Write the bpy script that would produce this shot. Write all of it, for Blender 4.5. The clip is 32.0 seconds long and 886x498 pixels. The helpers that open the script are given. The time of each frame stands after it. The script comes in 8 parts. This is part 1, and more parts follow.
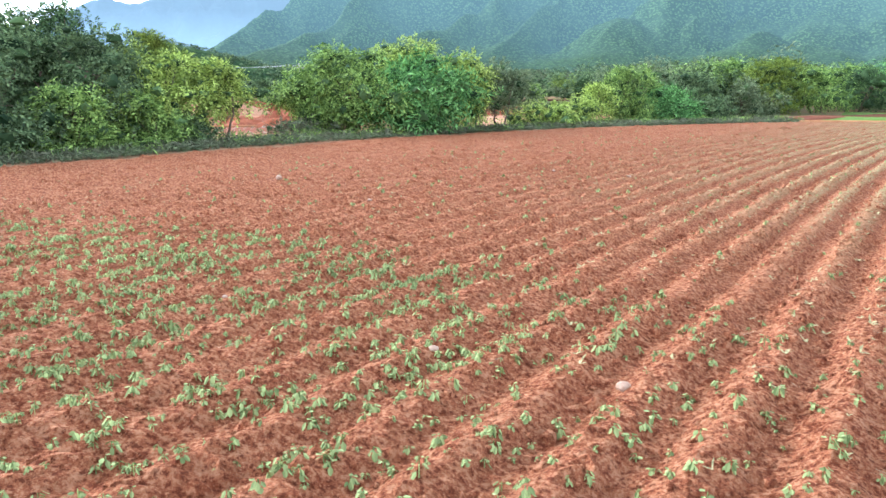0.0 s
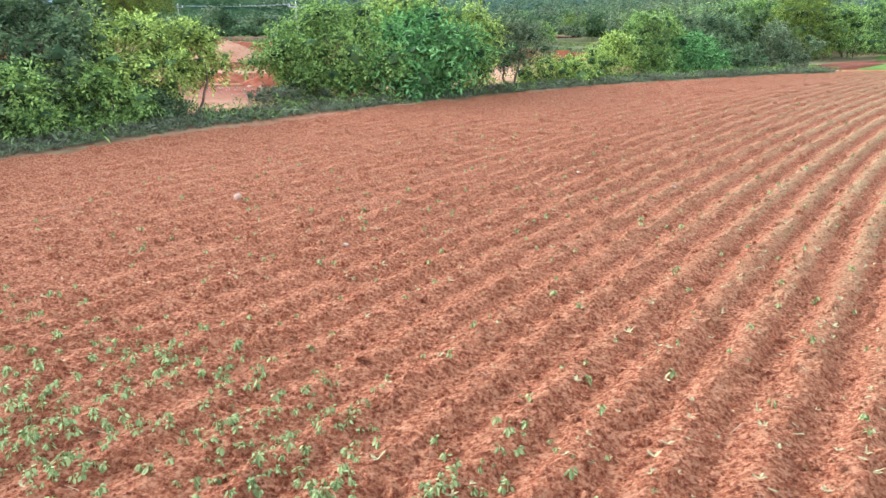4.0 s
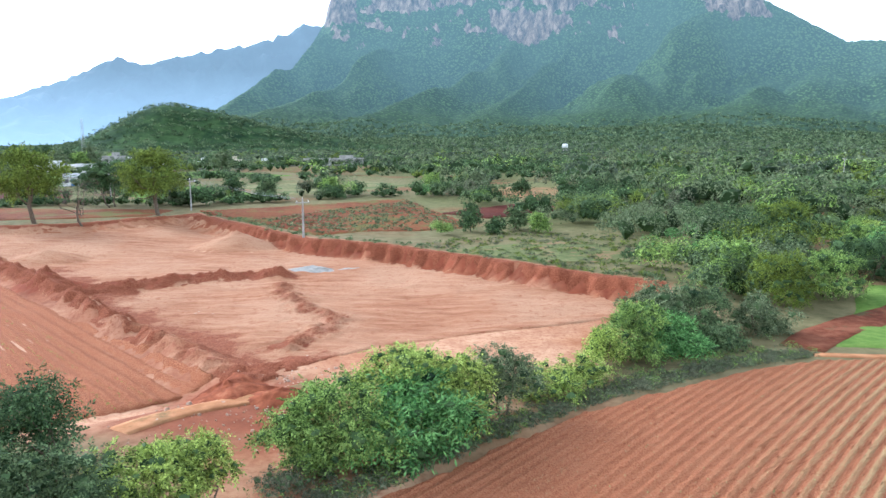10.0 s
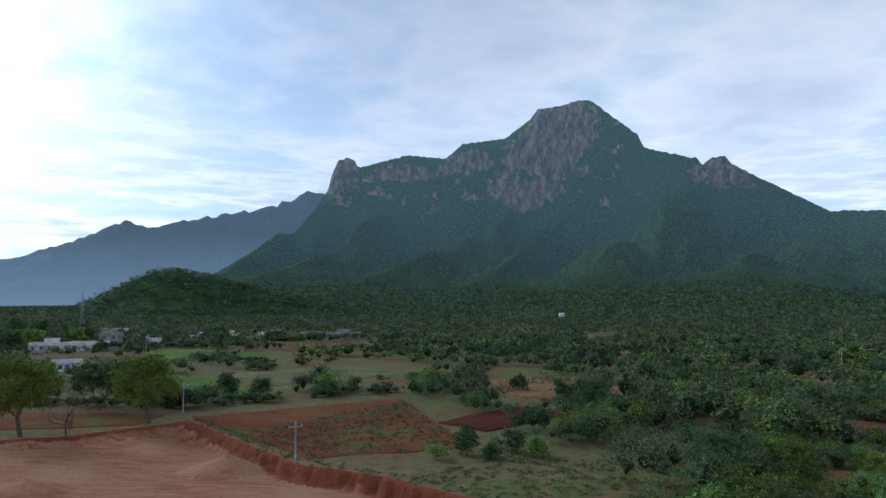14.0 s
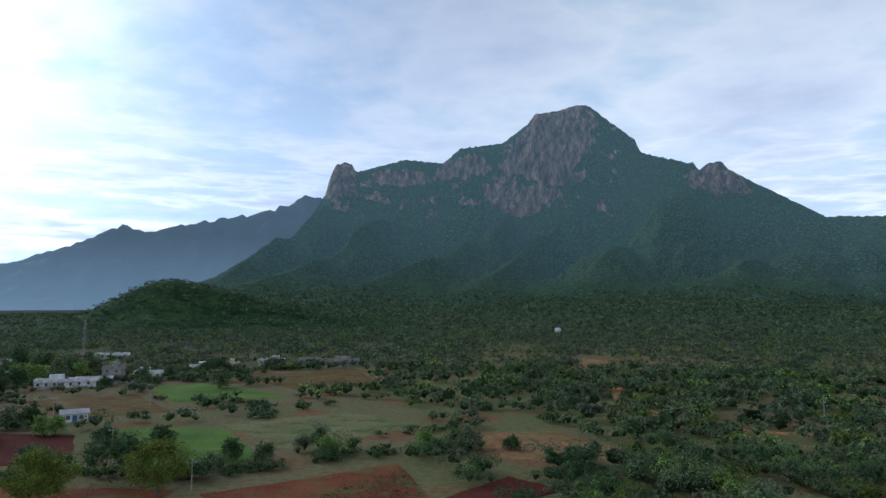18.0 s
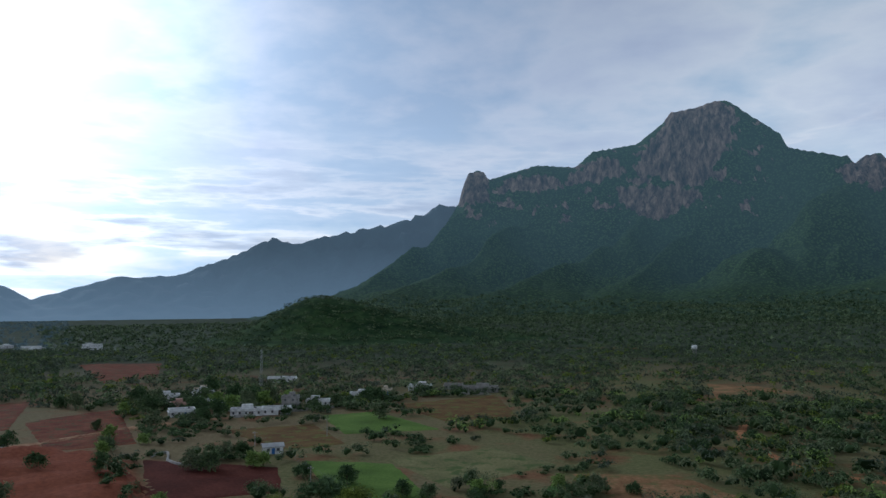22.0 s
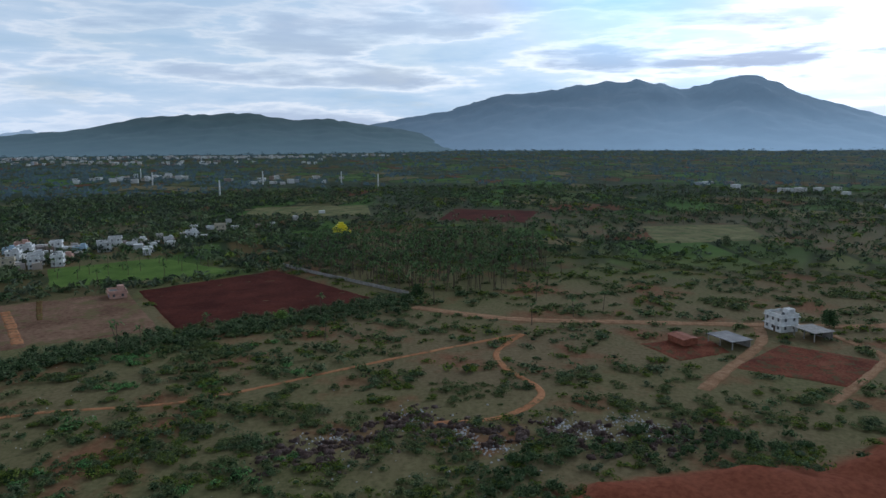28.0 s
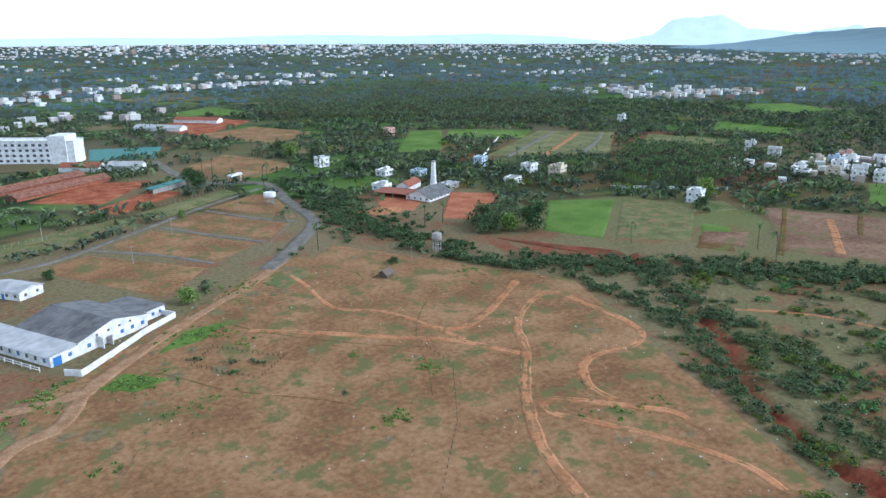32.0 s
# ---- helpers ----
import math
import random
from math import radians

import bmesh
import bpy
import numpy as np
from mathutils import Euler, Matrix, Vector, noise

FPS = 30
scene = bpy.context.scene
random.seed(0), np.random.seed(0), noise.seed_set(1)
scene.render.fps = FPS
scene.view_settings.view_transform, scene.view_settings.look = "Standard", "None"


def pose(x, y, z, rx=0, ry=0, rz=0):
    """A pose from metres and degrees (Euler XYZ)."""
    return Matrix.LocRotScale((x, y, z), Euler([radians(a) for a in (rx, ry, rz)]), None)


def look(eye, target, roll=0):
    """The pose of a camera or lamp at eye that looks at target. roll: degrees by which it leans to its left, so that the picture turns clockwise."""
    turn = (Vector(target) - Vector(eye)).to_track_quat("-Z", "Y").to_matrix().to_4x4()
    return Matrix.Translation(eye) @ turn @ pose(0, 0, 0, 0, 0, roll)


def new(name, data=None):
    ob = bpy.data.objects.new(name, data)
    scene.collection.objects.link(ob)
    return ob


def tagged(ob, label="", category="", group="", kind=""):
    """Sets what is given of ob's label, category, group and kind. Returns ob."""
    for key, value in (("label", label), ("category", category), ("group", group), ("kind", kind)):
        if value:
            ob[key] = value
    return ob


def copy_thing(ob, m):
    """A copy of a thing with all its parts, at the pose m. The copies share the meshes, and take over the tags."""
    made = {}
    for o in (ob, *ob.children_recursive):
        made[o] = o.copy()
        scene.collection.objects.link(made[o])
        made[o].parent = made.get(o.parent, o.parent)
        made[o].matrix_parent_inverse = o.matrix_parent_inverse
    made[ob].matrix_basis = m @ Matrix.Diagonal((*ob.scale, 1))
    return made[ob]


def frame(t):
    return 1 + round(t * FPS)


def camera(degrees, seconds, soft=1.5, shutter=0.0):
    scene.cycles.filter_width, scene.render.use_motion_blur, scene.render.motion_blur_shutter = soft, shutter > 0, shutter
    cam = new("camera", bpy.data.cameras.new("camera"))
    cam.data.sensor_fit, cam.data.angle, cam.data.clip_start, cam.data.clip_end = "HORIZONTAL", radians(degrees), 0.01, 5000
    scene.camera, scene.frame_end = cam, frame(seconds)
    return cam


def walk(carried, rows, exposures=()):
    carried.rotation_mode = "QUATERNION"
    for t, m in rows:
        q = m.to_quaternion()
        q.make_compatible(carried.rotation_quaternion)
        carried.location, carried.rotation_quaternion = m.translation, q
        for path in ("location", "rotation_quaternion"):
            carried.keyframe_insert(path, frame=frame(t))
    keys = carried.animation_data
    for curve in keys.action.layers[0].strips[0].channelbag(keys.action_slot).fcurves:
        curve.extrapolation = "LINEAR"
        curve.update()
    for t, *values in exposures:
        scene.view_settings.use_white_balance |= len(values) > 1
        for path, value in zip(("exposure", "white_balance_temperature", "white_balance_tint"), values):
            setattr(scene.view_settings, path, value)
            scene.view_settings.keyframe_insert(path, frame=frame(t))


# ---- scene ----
# The drone's path: seconds, place, then turn to the left, tilt and lean in degrees.
PATH = [
    (0, -0.000, 0.000, 1.671, 0.000, -12.168, 0.249),
    (0.5, 0.003, 0.626, 1.670, 0.002, -12.182, 0.250),
    (1, -0.054, 1.357, 1.669, -0.001, -12.207, 0.280),
    (1.5, -0.132, 2.086, 1.656, 0.019, -12.195, 0.263),
    (2, -0.167, 2.767, 1.690, 0.040, -12.506, 0.222),
    (2.5, -0.184, 3.316, 1.817, 0.008, -13.568, 0.197),
    (3, -0.126, 3.401, 1.973, 0.113, -14.798, 0.097),
    (3.5, -0.027, 3.209, 2.197, 0.294, -16.031, -0.036),
    (4, 0.084, 2.922, 2.527, 0.492, -17.105, -0.174),
    (4.5, 0.177, 2.724, 3.003, 0.648, -17.854, -0.285),
    (5, 0.220, 2.799, 3.664, 0.702, -18.116, -0.305),
    (5.5, 0.234, 2.884, 4.339, 0.681, -18.067, -0.308),
    (6, 0.277, 2.901, 5.112, 0.693, -17.586, -0.282),
    (6.5, 0.275, 2.933, 5.869, 0.645, -16.669, -0.310),
    (7, 0.248, 2.956, 6.638, 0.588, -15.749, -0.326),
    (7.5, 0.283, 3.021, 7.408, 0.646, -14.870, -0.330),
    (8, 0.278, 3.043, 8.135, 0.653, -13.919, -0.315),
    (8.5, 0.271, 3.014, 8.858, 0.613, -12.963, -0.227),
    (9, 0.284, 3.089, 9.716, 0.589, -11.934, -0.182),
    (9.5, 0.299, 3.151, 10.653, 0.588, -10.191, -0.211),
    (10, 0.297, 3.247, 11.626, 0.558, -8.145, -0.178),
    (10.5, 0.302, 3.310, 12.564, 0.516, -6.060, -0.114),
    (11, 0.311, 3.350, 13.496, 0.490, -4.029, -0.085),
    (11.5, 0.416, 3.406, 14.369, 0.476, -1.969, 0.009),
    (12, 0.409, 3.555, 15.264, 0.427, 0.100, 0.091),
    (12.5, 0.494, 3.552, 16.245, 0.444, 2.067, 0.125),
    (13, 0.475, 3.549, 17.225, 0.421, 3.720, 0.189),
    (13.5, 0.467, 3.472, 18.225, 0.399, 4.388, 0.211),
    (14, 0.447, 3.324, 19.441, 0.368, 4.347, 0.223),
    (14.5, 0.446, 3.127, 20.816, 0.363, 4.315, 0.230),
    (15, 0.417, 2.939, 22.416, 0.352, 4.311, 0.234),
    (15.5, 0.378, 2.644, 24.188, 0.335, 4.328, 0.272),
    (16, 0.348, 2.127, 26.079, 0.309, 4.360, 0.343),
    (16.5, 0.347, 1.272, 28.033, 0.272, 4.400, 0.401),
    (17, 0.394, -0.040, 29.998, 0.224, 4.443, 0.346),
    (17.5, 0.550, -2.063, 31.962, 0.204, 4.454, 0.331),
    (18, 0.748, -4.811, 34.057, 0.173, 4.500, 0.281),
    (18.5, 0.890, -8.180, 36.210, 0.143, 4.526, 0.280),
    (19, 1.214, -12.046, 38.372, 0.153, 4.558, 0.297),
    (19.5, 1.611, -16.391, 40.528, 0.150, 4.587, 0.292),
    (20, 2.063, -21.168, 42.649, 0.138, 4.622, 0.280),
    (20.5, 2.452, -26.274, 44.776, 0.148, 4.653, 0.262),
    (21, 2.641, -31.616, 46.990, 1.205, 4.685, 0.188),
    (21.5, 2.793, -37.087, 49.270, 5.333, 4.682, -0.028),
    (22, 3.184, -42.457, 51.692, 10.571, 4.713, -0.189),
    (22.5, 3.810, -47.750, 54.154, 16.107, 4.752, -0.382),
    (23, 4.700, -53.108, 56.623, 22.442, 4.808, -0.640),
    (23.5, 5.715, -58.556, 59.062, 29.240, 4.879, -0.857),
    (24, 6.893, -63.984, 61.401, 36.221, 4.970, -1.069),
    (24.5, 8.533, -69.318, 63.559, 43.585, 2.742, -1.287),
    (25, 10.398, -74.662, 65.778, 50.758, 0.168, -1.544),
    (25.5, 12.297, -79.805, 68.111, 57.909, -1.768, -1.501),
    (26, 14.556, -84.343, 70.100, 64.915, -3.416, -1.161),
    (26.5, 17.199, -88.298, 71.842, 71.863, -4.868, -0.824),
    (27, 20.256, -91.691, 73.437, 78.841, -6.216, -0.606),
    (27.5, 23.756, -94.535, 74.985, 85.936, -7.552, -0.492),
    (28, 27.733, -96.842, 76.584, 93.234, -8.968, -0.370),
    (28.5, 31.927, -98.607, 78.305, 100.650, -10.313, -0.274),
    (29, 36.231, -99.811, 80.013, 108.067, -11.451, -0.293),
    (29.5, 40.630, -100.462, 81.596, 115.454, -12.558, -0.323),
    (30, 44.983, -100.668, 83.201, 122.824, -13.645, -0.311),
    (30.5, 49.271, -100.507, 84.875, 130.271, -14.669, -0.252),
    (31, 53.253, -99.904, 86.641, 137.615, -15.460, -0.166),
    (31.5, 56.857, -98.886, 88.305, 144.447, -16.111, -0.080),
    (32, 60.239, -97.597, 90.000, 150.413, -16.740, -0.038),
]
EXPOSURES = [(0, 2.6, 5900, 10), (3.0, 2.55, 5900, 10), (8.0, 2.45, 5900, 10), (9.0, 2.36, 5900, 10), (10.0, 2.15, 5900, 10), (11.0, 1.42, 5900, 10), (12.0, 0.78, 5880, 10),
             (13.0, 0.22, 5800, 10), (19.0, 0.15, 5780, 10), (21.5, -0.1, 5900, 10), (22.4, -0.4, 5850, 10), (23.0, -0.75, 5850, 10), (24.0, -1.35, 5900, 10), (25.0, -1.25, 5900, 10), (27.5, -0.5, 5900, 10),
             (28.5, 0.1, 5750, 10), (29.0, 0.38, 5720, 10), (30.0, 0.75, 5720, 10), (31.0, 1.12, 5740, 10), (32.0, 1.3, 5680, 10)]


def sight(yaw, pitch):
    y, p = radians(yaw), radians(pitch)
    return Vector((-math.sin(y) * math.cos(p), math.cos(y) * math.cos(p), math.sin(p)))


cam = camera(62.149, 32.0, soft=1.5)
walk(cam, [(t, look((x, y, z), Vector((x, y, z)) + 100 * sight(yaw, pitch), lean))
           for t, x, y, z, yaw, pitch, lean in PATH], EXPOSURES)

# ---- world and sun ----
SUN_TURN, SUN_HEIGHT = 54.0, 30.0
world = bpy.data.worlds.new("world")
scene.world = world
world.use_nodes = True
wt = world.node_tree
wt.nodes.clear()


def wn(kind, **values):
    n = wt.nodes.new(kind)
    for key, value in values.items():
        n.inputs[key].default_value = value
    return n


def wmath(op, a, b=None, c=None):
    n = wt.nodes.new("ShaderNodeMath")
    n.operation = op
    for k, v in enumerate((a, b, c)):
        if v is None:
            continue
        if isinstance(v, (int, float)):
            n.inputs[k].default_value = v
        else:
            wt.links.new(v, n.inputs[k])
    return n.outputs[0]


def wramp(value, stops):
    n = wt.nodes.new("ShaderNodeValToRGB")
    while len(n.color_ramp.elements) < len(stops):
        n.color_ramp.elements.new(0.5)
    for e, (p, c) in zip(n.color_ramp.elements, stops):
        e.position = p
        e.color = (*c, 1) if len(c) == 3 else c
    wt.links.new(value, n.inputs[0])
    return n.outputs[0]


def wmix(fac, a, b):
    n = wt.nodes.new("ShaderNodeMix")
    n.data_type = "RGBA"
    for sock, v in ((n.inputs[0], fac), (n.inputs[6], a), (n.inputs[7], b)):
        if isinstance(v, tuple):
            sock.default_value = (*v, 1)
        elif isinstance(v, (int, float)):
            sock.default_value = v
        else:
            wt.links.new(v, sock)
    return n.outputs[2]


sky = wt.nodes.new("ShaderNodeTexSky")
sky.sky_type = "NISHITA"
sky.sun_disc = False
sky.sun_elevation = radians(SUN_HEIGHT)
sky.sun_rotation = radians(-SUN_TURN)
sky.dust_density = 2.5
coord = wt.nodes.new("ShaderNodeTexCoord")
split = wt.nodes.new("ShaderNodeSeparateXYZ")
wt.links.new(coord.outputs["Generated"], split.inputs[0])
up = wmath("ADD", wmath("MAXIMUM", split.outputs[2], 0.0), 0.16)
flat = wt.nodes.new("ShaderNodeCombineXYZ")
wt.links.new(wmath("DIVIDE", split.outputs[0], up), flat.inputs[0])
wt.links.new(wmath("DIVIDE", split.outputs[1], up), flat.inputs[1])
# long flat cloud decks
deck = wn("ShaderNodeTexNoise", Scale=0.42, Detail=6.0, Roughness=0.45, Distortion=0.15)
wt.links.new(flat.outputs[0], deck.inputs["Vector"])
puff = wn("ShaderNodeTexNoise", Scale=1.5, Detail=9.0, Roughness=0.56, Distortion=0.1)
wt.links.new(flat.outputs[0], puff.inputs["Vector"])
cover = wmath("ADD", wmath("MULTIPLY", deck.outputs[0], 0.58), wmath("MULTIPLY", puff.outputs[0], 0.42))
to_sun = sight(SUN_TURN, SUN_HEIGHT)
dot = wt.nodes.new("ShaderNodeVectorMath")
dot.operation = "DOT_PRODUCT"
dot.inputs[1].default_value = to_sun
wt.links.new(coord.outputs["Generated"], dot.inputs[0])
near_sun = wmath("POWER", wmath("MAXIMUM", dot.outputs["Value"], 0.0), 26.0)
cloud = wramp(cover, [(0.38, (0.42, 0.58, 0.76)), (0.46, (0.53, 0.66, 0.79)), (0.51, (0.74, 0.80, 0.87)), (0.56, (0.62, 0.69, 0.81)), (0.62, (0.50, 0.55, 0.69)), (0.70, (0.38, 0.42, 0.56))])
def toward(turn, height, sharp):
    n = wt.nodes.new("ShaderNodeVectorMath")
    n.operation = "DOT_PRODUCT"
    n.inputs[1].default_value = sight(turn, height)
    wt.links.new(coord.outputs["Generated"], n.inputs[0])
    return wmath("POWER", wmath("MAXIMUM", n.outputs["Value"], 0.0), sharp)


# long low streaks of cloud above the hills, with bright upper edges
flatter = wt.nodes.new("ShaderNodeCombineXYZ")
wt.links.new(split.outputs[0], flatter.inputs[0])
wt.links.new(split.outputs[1], flatter.inputs[1])
wt.links.new(wmath("MULTIPLY", split.outputs[2], 6.5), flatter.inputs[2])
streaks = wn("ShaderNodeTexNoise", Scale=4.4, Detail=8.0, Roughness=0.56, Distortion=0.1)
wt.links.new(flatter.outputs[0], streaks.inputs["Vector"])
low_cloud = wramp(streaks.outputs[0], [(0.36, (0.42, 0.58, 0.74)), (0.47, (0.58, 0.70, 0.82)), (0.515, (0.92, 0.93, 0.94)), (0.55, (0.70, 0.77, 0.85)), (0.61, (0.50, 0.58, 0.70)), (0.72, (0.42, 0.50, 0.64))])
low_band = wramp(split.outputs[2], [(0.09, (0.85,) * 3), (0.26, (0, 0, 0))])
cloud = wmix(low_band, cloud, low_cloud)
# the unseen sky overhead is dimmed to lower the light on the ground
steep_ = wmath("MULTIPLY", wmath("MULTIPLY", split.outputs[2], split.outputs[2]), -2.6)
dim = wmath("ADD", wmath("MULTIPLY", wmath("POWER", 2.718, steep_), 0.86), 0.14)
# the sun behind the cloud brightens it from the back
wide_sun = wmath("MULTIPLY", wmath("POWER", wmath("MAXIMUM", dot.outputs["Value"], 0.0), 6.0), 0.7)
shine = wmath("ADD", wmath("ADD", wide_sun, 0.6), wmath("MULTIPLY", near_sun, 4.2))
lit = wt.nodes.new("ShaderNodeVectorMath")
lit.operation = "SCALE"
wt.links.new(cloud, lit.inputs[0])
wt.links.new(shine, lit.inputs["Scale"])
skyscale = wt.nodes.new("ShaderNodeVectorMath")
skyscale.operation = "SCALE"
skyscale.inputs["Scale"].default_value = 0.09
wt.links.new(sky.outputs[0], skyscale.inputs[0])
# a heavy grey bank north of the sun, a clear blue gap south of it
ragged = wmath("MULTIPLY", toward(16, 24, 7.0), wmath("ADD", wmath("MULTIPLY", deck.outputs[0], 1.2), 0.25))
bank_ = wramp(ragged, [(0.34, (1, 1, 1)), (0.8, (0.66, 0.7, 0.79))])
banked = wt.nodes.new("ShaderNodeVectorMath")
banked.operation = "MULTIPLY"
bars_ = wmix(wmath("MULTIPLY", wramp(split.outputs[2], [(0.02, (0, 0, 0)), (0.06, (1, 1, 1)), (0.2, (0, 0, 0))]), toward(58, 10, 7.0)), (1, 1, 1), wramp(streaks.outputs[0], [(0.53, (1, 1, 1)), (0.62, (0.3, 0.36, 0.46))]))
barred = wt.nodes.new("ShaderNodeVectorMath")
barred.operation = "MULTIPLY"
wt.links.new(lit.outputs[0], barred.inputs[0])
wt.links.new(bars_, barred.inputs[1])
wt.links.new(barred.outputs[0], banked.inputs[0])
wt.links.new(bank_, banked.inputs[1])
gap_ = wramp(wmath("MULTIPLY", toward(80, 14, 90.0), wmath("ADD", streaks.outputs[0], 0.35)), [(0.2, (0, 0, 0)), (0.75, (0.7, 0.7, 0.7))])
banked_gap = wmix(gap_, banked.outputs[0], (0.26, 0.55, 0.84))
whole = wmix(wramp(cover, [(0.33, (0.6,) * 3), (0.46, (0.94,) * 3)]), skyscale.outputs[0], banked_gap)
# dull haze low over the southern plain
south_haze = wmath("MULTIPLY", wramp(split.outputs[2], [(0.0, (0.85,) * 3), (0.05, (0.5,) * 3), (0.17, (0, 0, 0))]), toward(160, 2, 3.0))
whole = wmix(south_haze, whole, (0.44, 0.51, 0.6))
back = wn("ShaderNodeBackground", Strength=1.75)
shaded = wt.nodes.new("ShaderNodeVectorMath")
shaded.operation = "SCALE"
wt.links.new(whole, shaded.inputs[0])
wt.links.new(dim, shaded.inputs["Scale"])
wt.links.new(shaded.outputs[0], back.inputs[0])
wout = wt.nodes.new("ShaderNodeOutputWorld")
wt.links.new(back.outputs[0], wout.inputs[0])

sun = new("sun", bpy.data.lights.new("sun", "SUN"))
sun.data.energy, sun.data.angle, sun.data.color = 0.45, radians(14), (1.0, 0.95, 0.88)
sun.matrix_world = look(100 * to_sun, (0, 0, 0))

# ---- materials ----
def shader(name, rough=0.9):
    m = bpy.data.materials.new(name)
    m.use_nodes = True
    b = m.node_tree.nodes["Principled BSDF"]
    b.inputs["Roughness"].default_value = rough
    b.inputs["Specular IOR Level"].default_value = 0.25
    return m, m.node_tree, b


def node(nt, kind, links=(), **values):
    n = nt.nodes.new(kind)
    for key, value in values.items():
        n.inputs[key].default_value = value
    for key, sock in links:
        nt.links.new(sock, n.inputs[key])
    return n


def ramp(nt, value, stops):
    n = nt.nodes.new("ShaderNodeValToRGB")
    while len(n.color_ramp.elements) < len(stops):
        n.color_ramp.elements.new(0.5)
    for e, (p, c) in zip(n.color_ramp.elements, stops):
        e.position = p
        e.color = (*c, 1)
    nt.links.new(value, n.inputs[0])
    return n.outputs[0]


def mixed(nt, fac, a, b, blend="MIX"):
    n = nt.nodes.new("ShaderNodeMix")
    n.data_type, n.blend_type = "RGBA", blend
    for sock, v in ((n.inputs[0], fac), (n.inputs[6], a), (n.inputs[7], b)):
        if isinstance(v, tuple):
            sock.default_value = (*v, 1)
        elif isinstance(v, (int, float)):
            sock.default_value = v
        else:
            nt.links.new(v, sock)
    return n.outputs[2]


def noisy(nt, scale, detail=5.0, rough=0.55, vector=None):
    n = node(nt, "ShaderNodeTexNoise", Scale=scale, Detail=detail, Roughness=rough)
    if vector is None:
        vector = nt.nodes.new("ShaderNodeNewGeometry").outputs["Position"]
    nt.links.new(vector, n.inputs["Vector"])
    return n.outputs[0]


def bumped(nt, b, height, strength, distance):
    n = node(nt, "ShaderNodeBump", [("Height", height)], Strength=strength, Distance=distance)
    nt.links.new(n.outputs[0], b.inputs["Normal"])


def earth(name, dark, mid, pale, coarse=0.25, fine=3.0, bump=0.06, patch=None, rough=0.95):
    """Soil, sand or stubble: a coarse and a fine variation and a relief; patch: a colour that grows through in spots."""
    m, nt, b = shader(name, rough)
    b.inputs["Specular IOR Level"].default_value = 0.04
    a, c = noisy(nt, coarse, 6), noisy(nt, fine, 6, 0.65)
    mixn = node(nt, "ShaderNodeMath", [(0, a), (1, c)])
    mixn.operation = "ADD"
    half = node(nt, "ShaderNodeMath", [(0, mixn.outputs[0])])
    half.operation, half.inputs[1].default_value = "MULTIPLY", 0.5
    col = ramp(nt, half.outputs[0], [(0.4, dark), (0.5, mid), (0.6, pale)])
    if patch:
        spots = ramp(nt, noisy(nt, coarse * 1.7 + 0.013, 7, 0.68), [(0.52, (0, 0, 0)), (0.6, (1, 1, 1))])
        col = mixed(nt, spots, col, patch)
    nt.links.new(col, b.inputs["Base Color"])
    bumped(nt, b, c, 0.6, bump)
    return m


def plain(name, col, rough=0.7, vary=0.15, scale=2.0, metal=0.0, bump=0.0):
    """Painted, plastered or metal surface with faint stains."""
    m, nt, b = shader(name, rough)
    lo = tuple(c * (1 - vary) for c in col)
    hi = tuple(min(1, c * (1 + vary * 0.5)) for c in col)
    n = noisy(nt, scale, 7, 0.65)
    nt.links.new(ramp(nt, n, [(0.35, lo), (0.62, hi)]), b.inputs["Base Color"])
    b.inputs["Metallic"].default_value = metal
    if bump:
        bumped(nt, b, n, 0.4, bump)
    return m


def leafy(name, dark, light, passing=0.2):
    """Leaves: each leaf its own green, some light passing through."""
    m, nt, b = shader(name, 0.85)
    b.inputs["Specular IOR Level"].default_value = 0.12
    geo = nt.nodes.new("ShaderNodeNewGeometry")
    col = ramp(nt, geo.outputs["Random Per Island"], [(0.0, tuple(c * 0.75 for c in dark)), (0.75, light), (1.0, tuple(min(1, c * 1.35) for c in light))])
    col = mixed(nt, ramp(nt, noisy(nt, 0.35, 3), [(0.35, (0, 0, 0)), (0.65, (1, 1, 1))]), mixed(nt, 0.75, (0, 0, 0), col), col)
    nt.links.new(col, b.inputs["Base Color"])
    tr = node(nt, "ShaderNodeBsdfTranslucent", [("Color", col)])
    ms = node(nt, "ShaderNodeMixShader", [(1, b.outputs[0]), (2, tr.outputs[0])], Fac=passing)
    nt.links.new(ms.outputs[0], nt.nodes["Material Output"].inputs["Surface"])
    return m


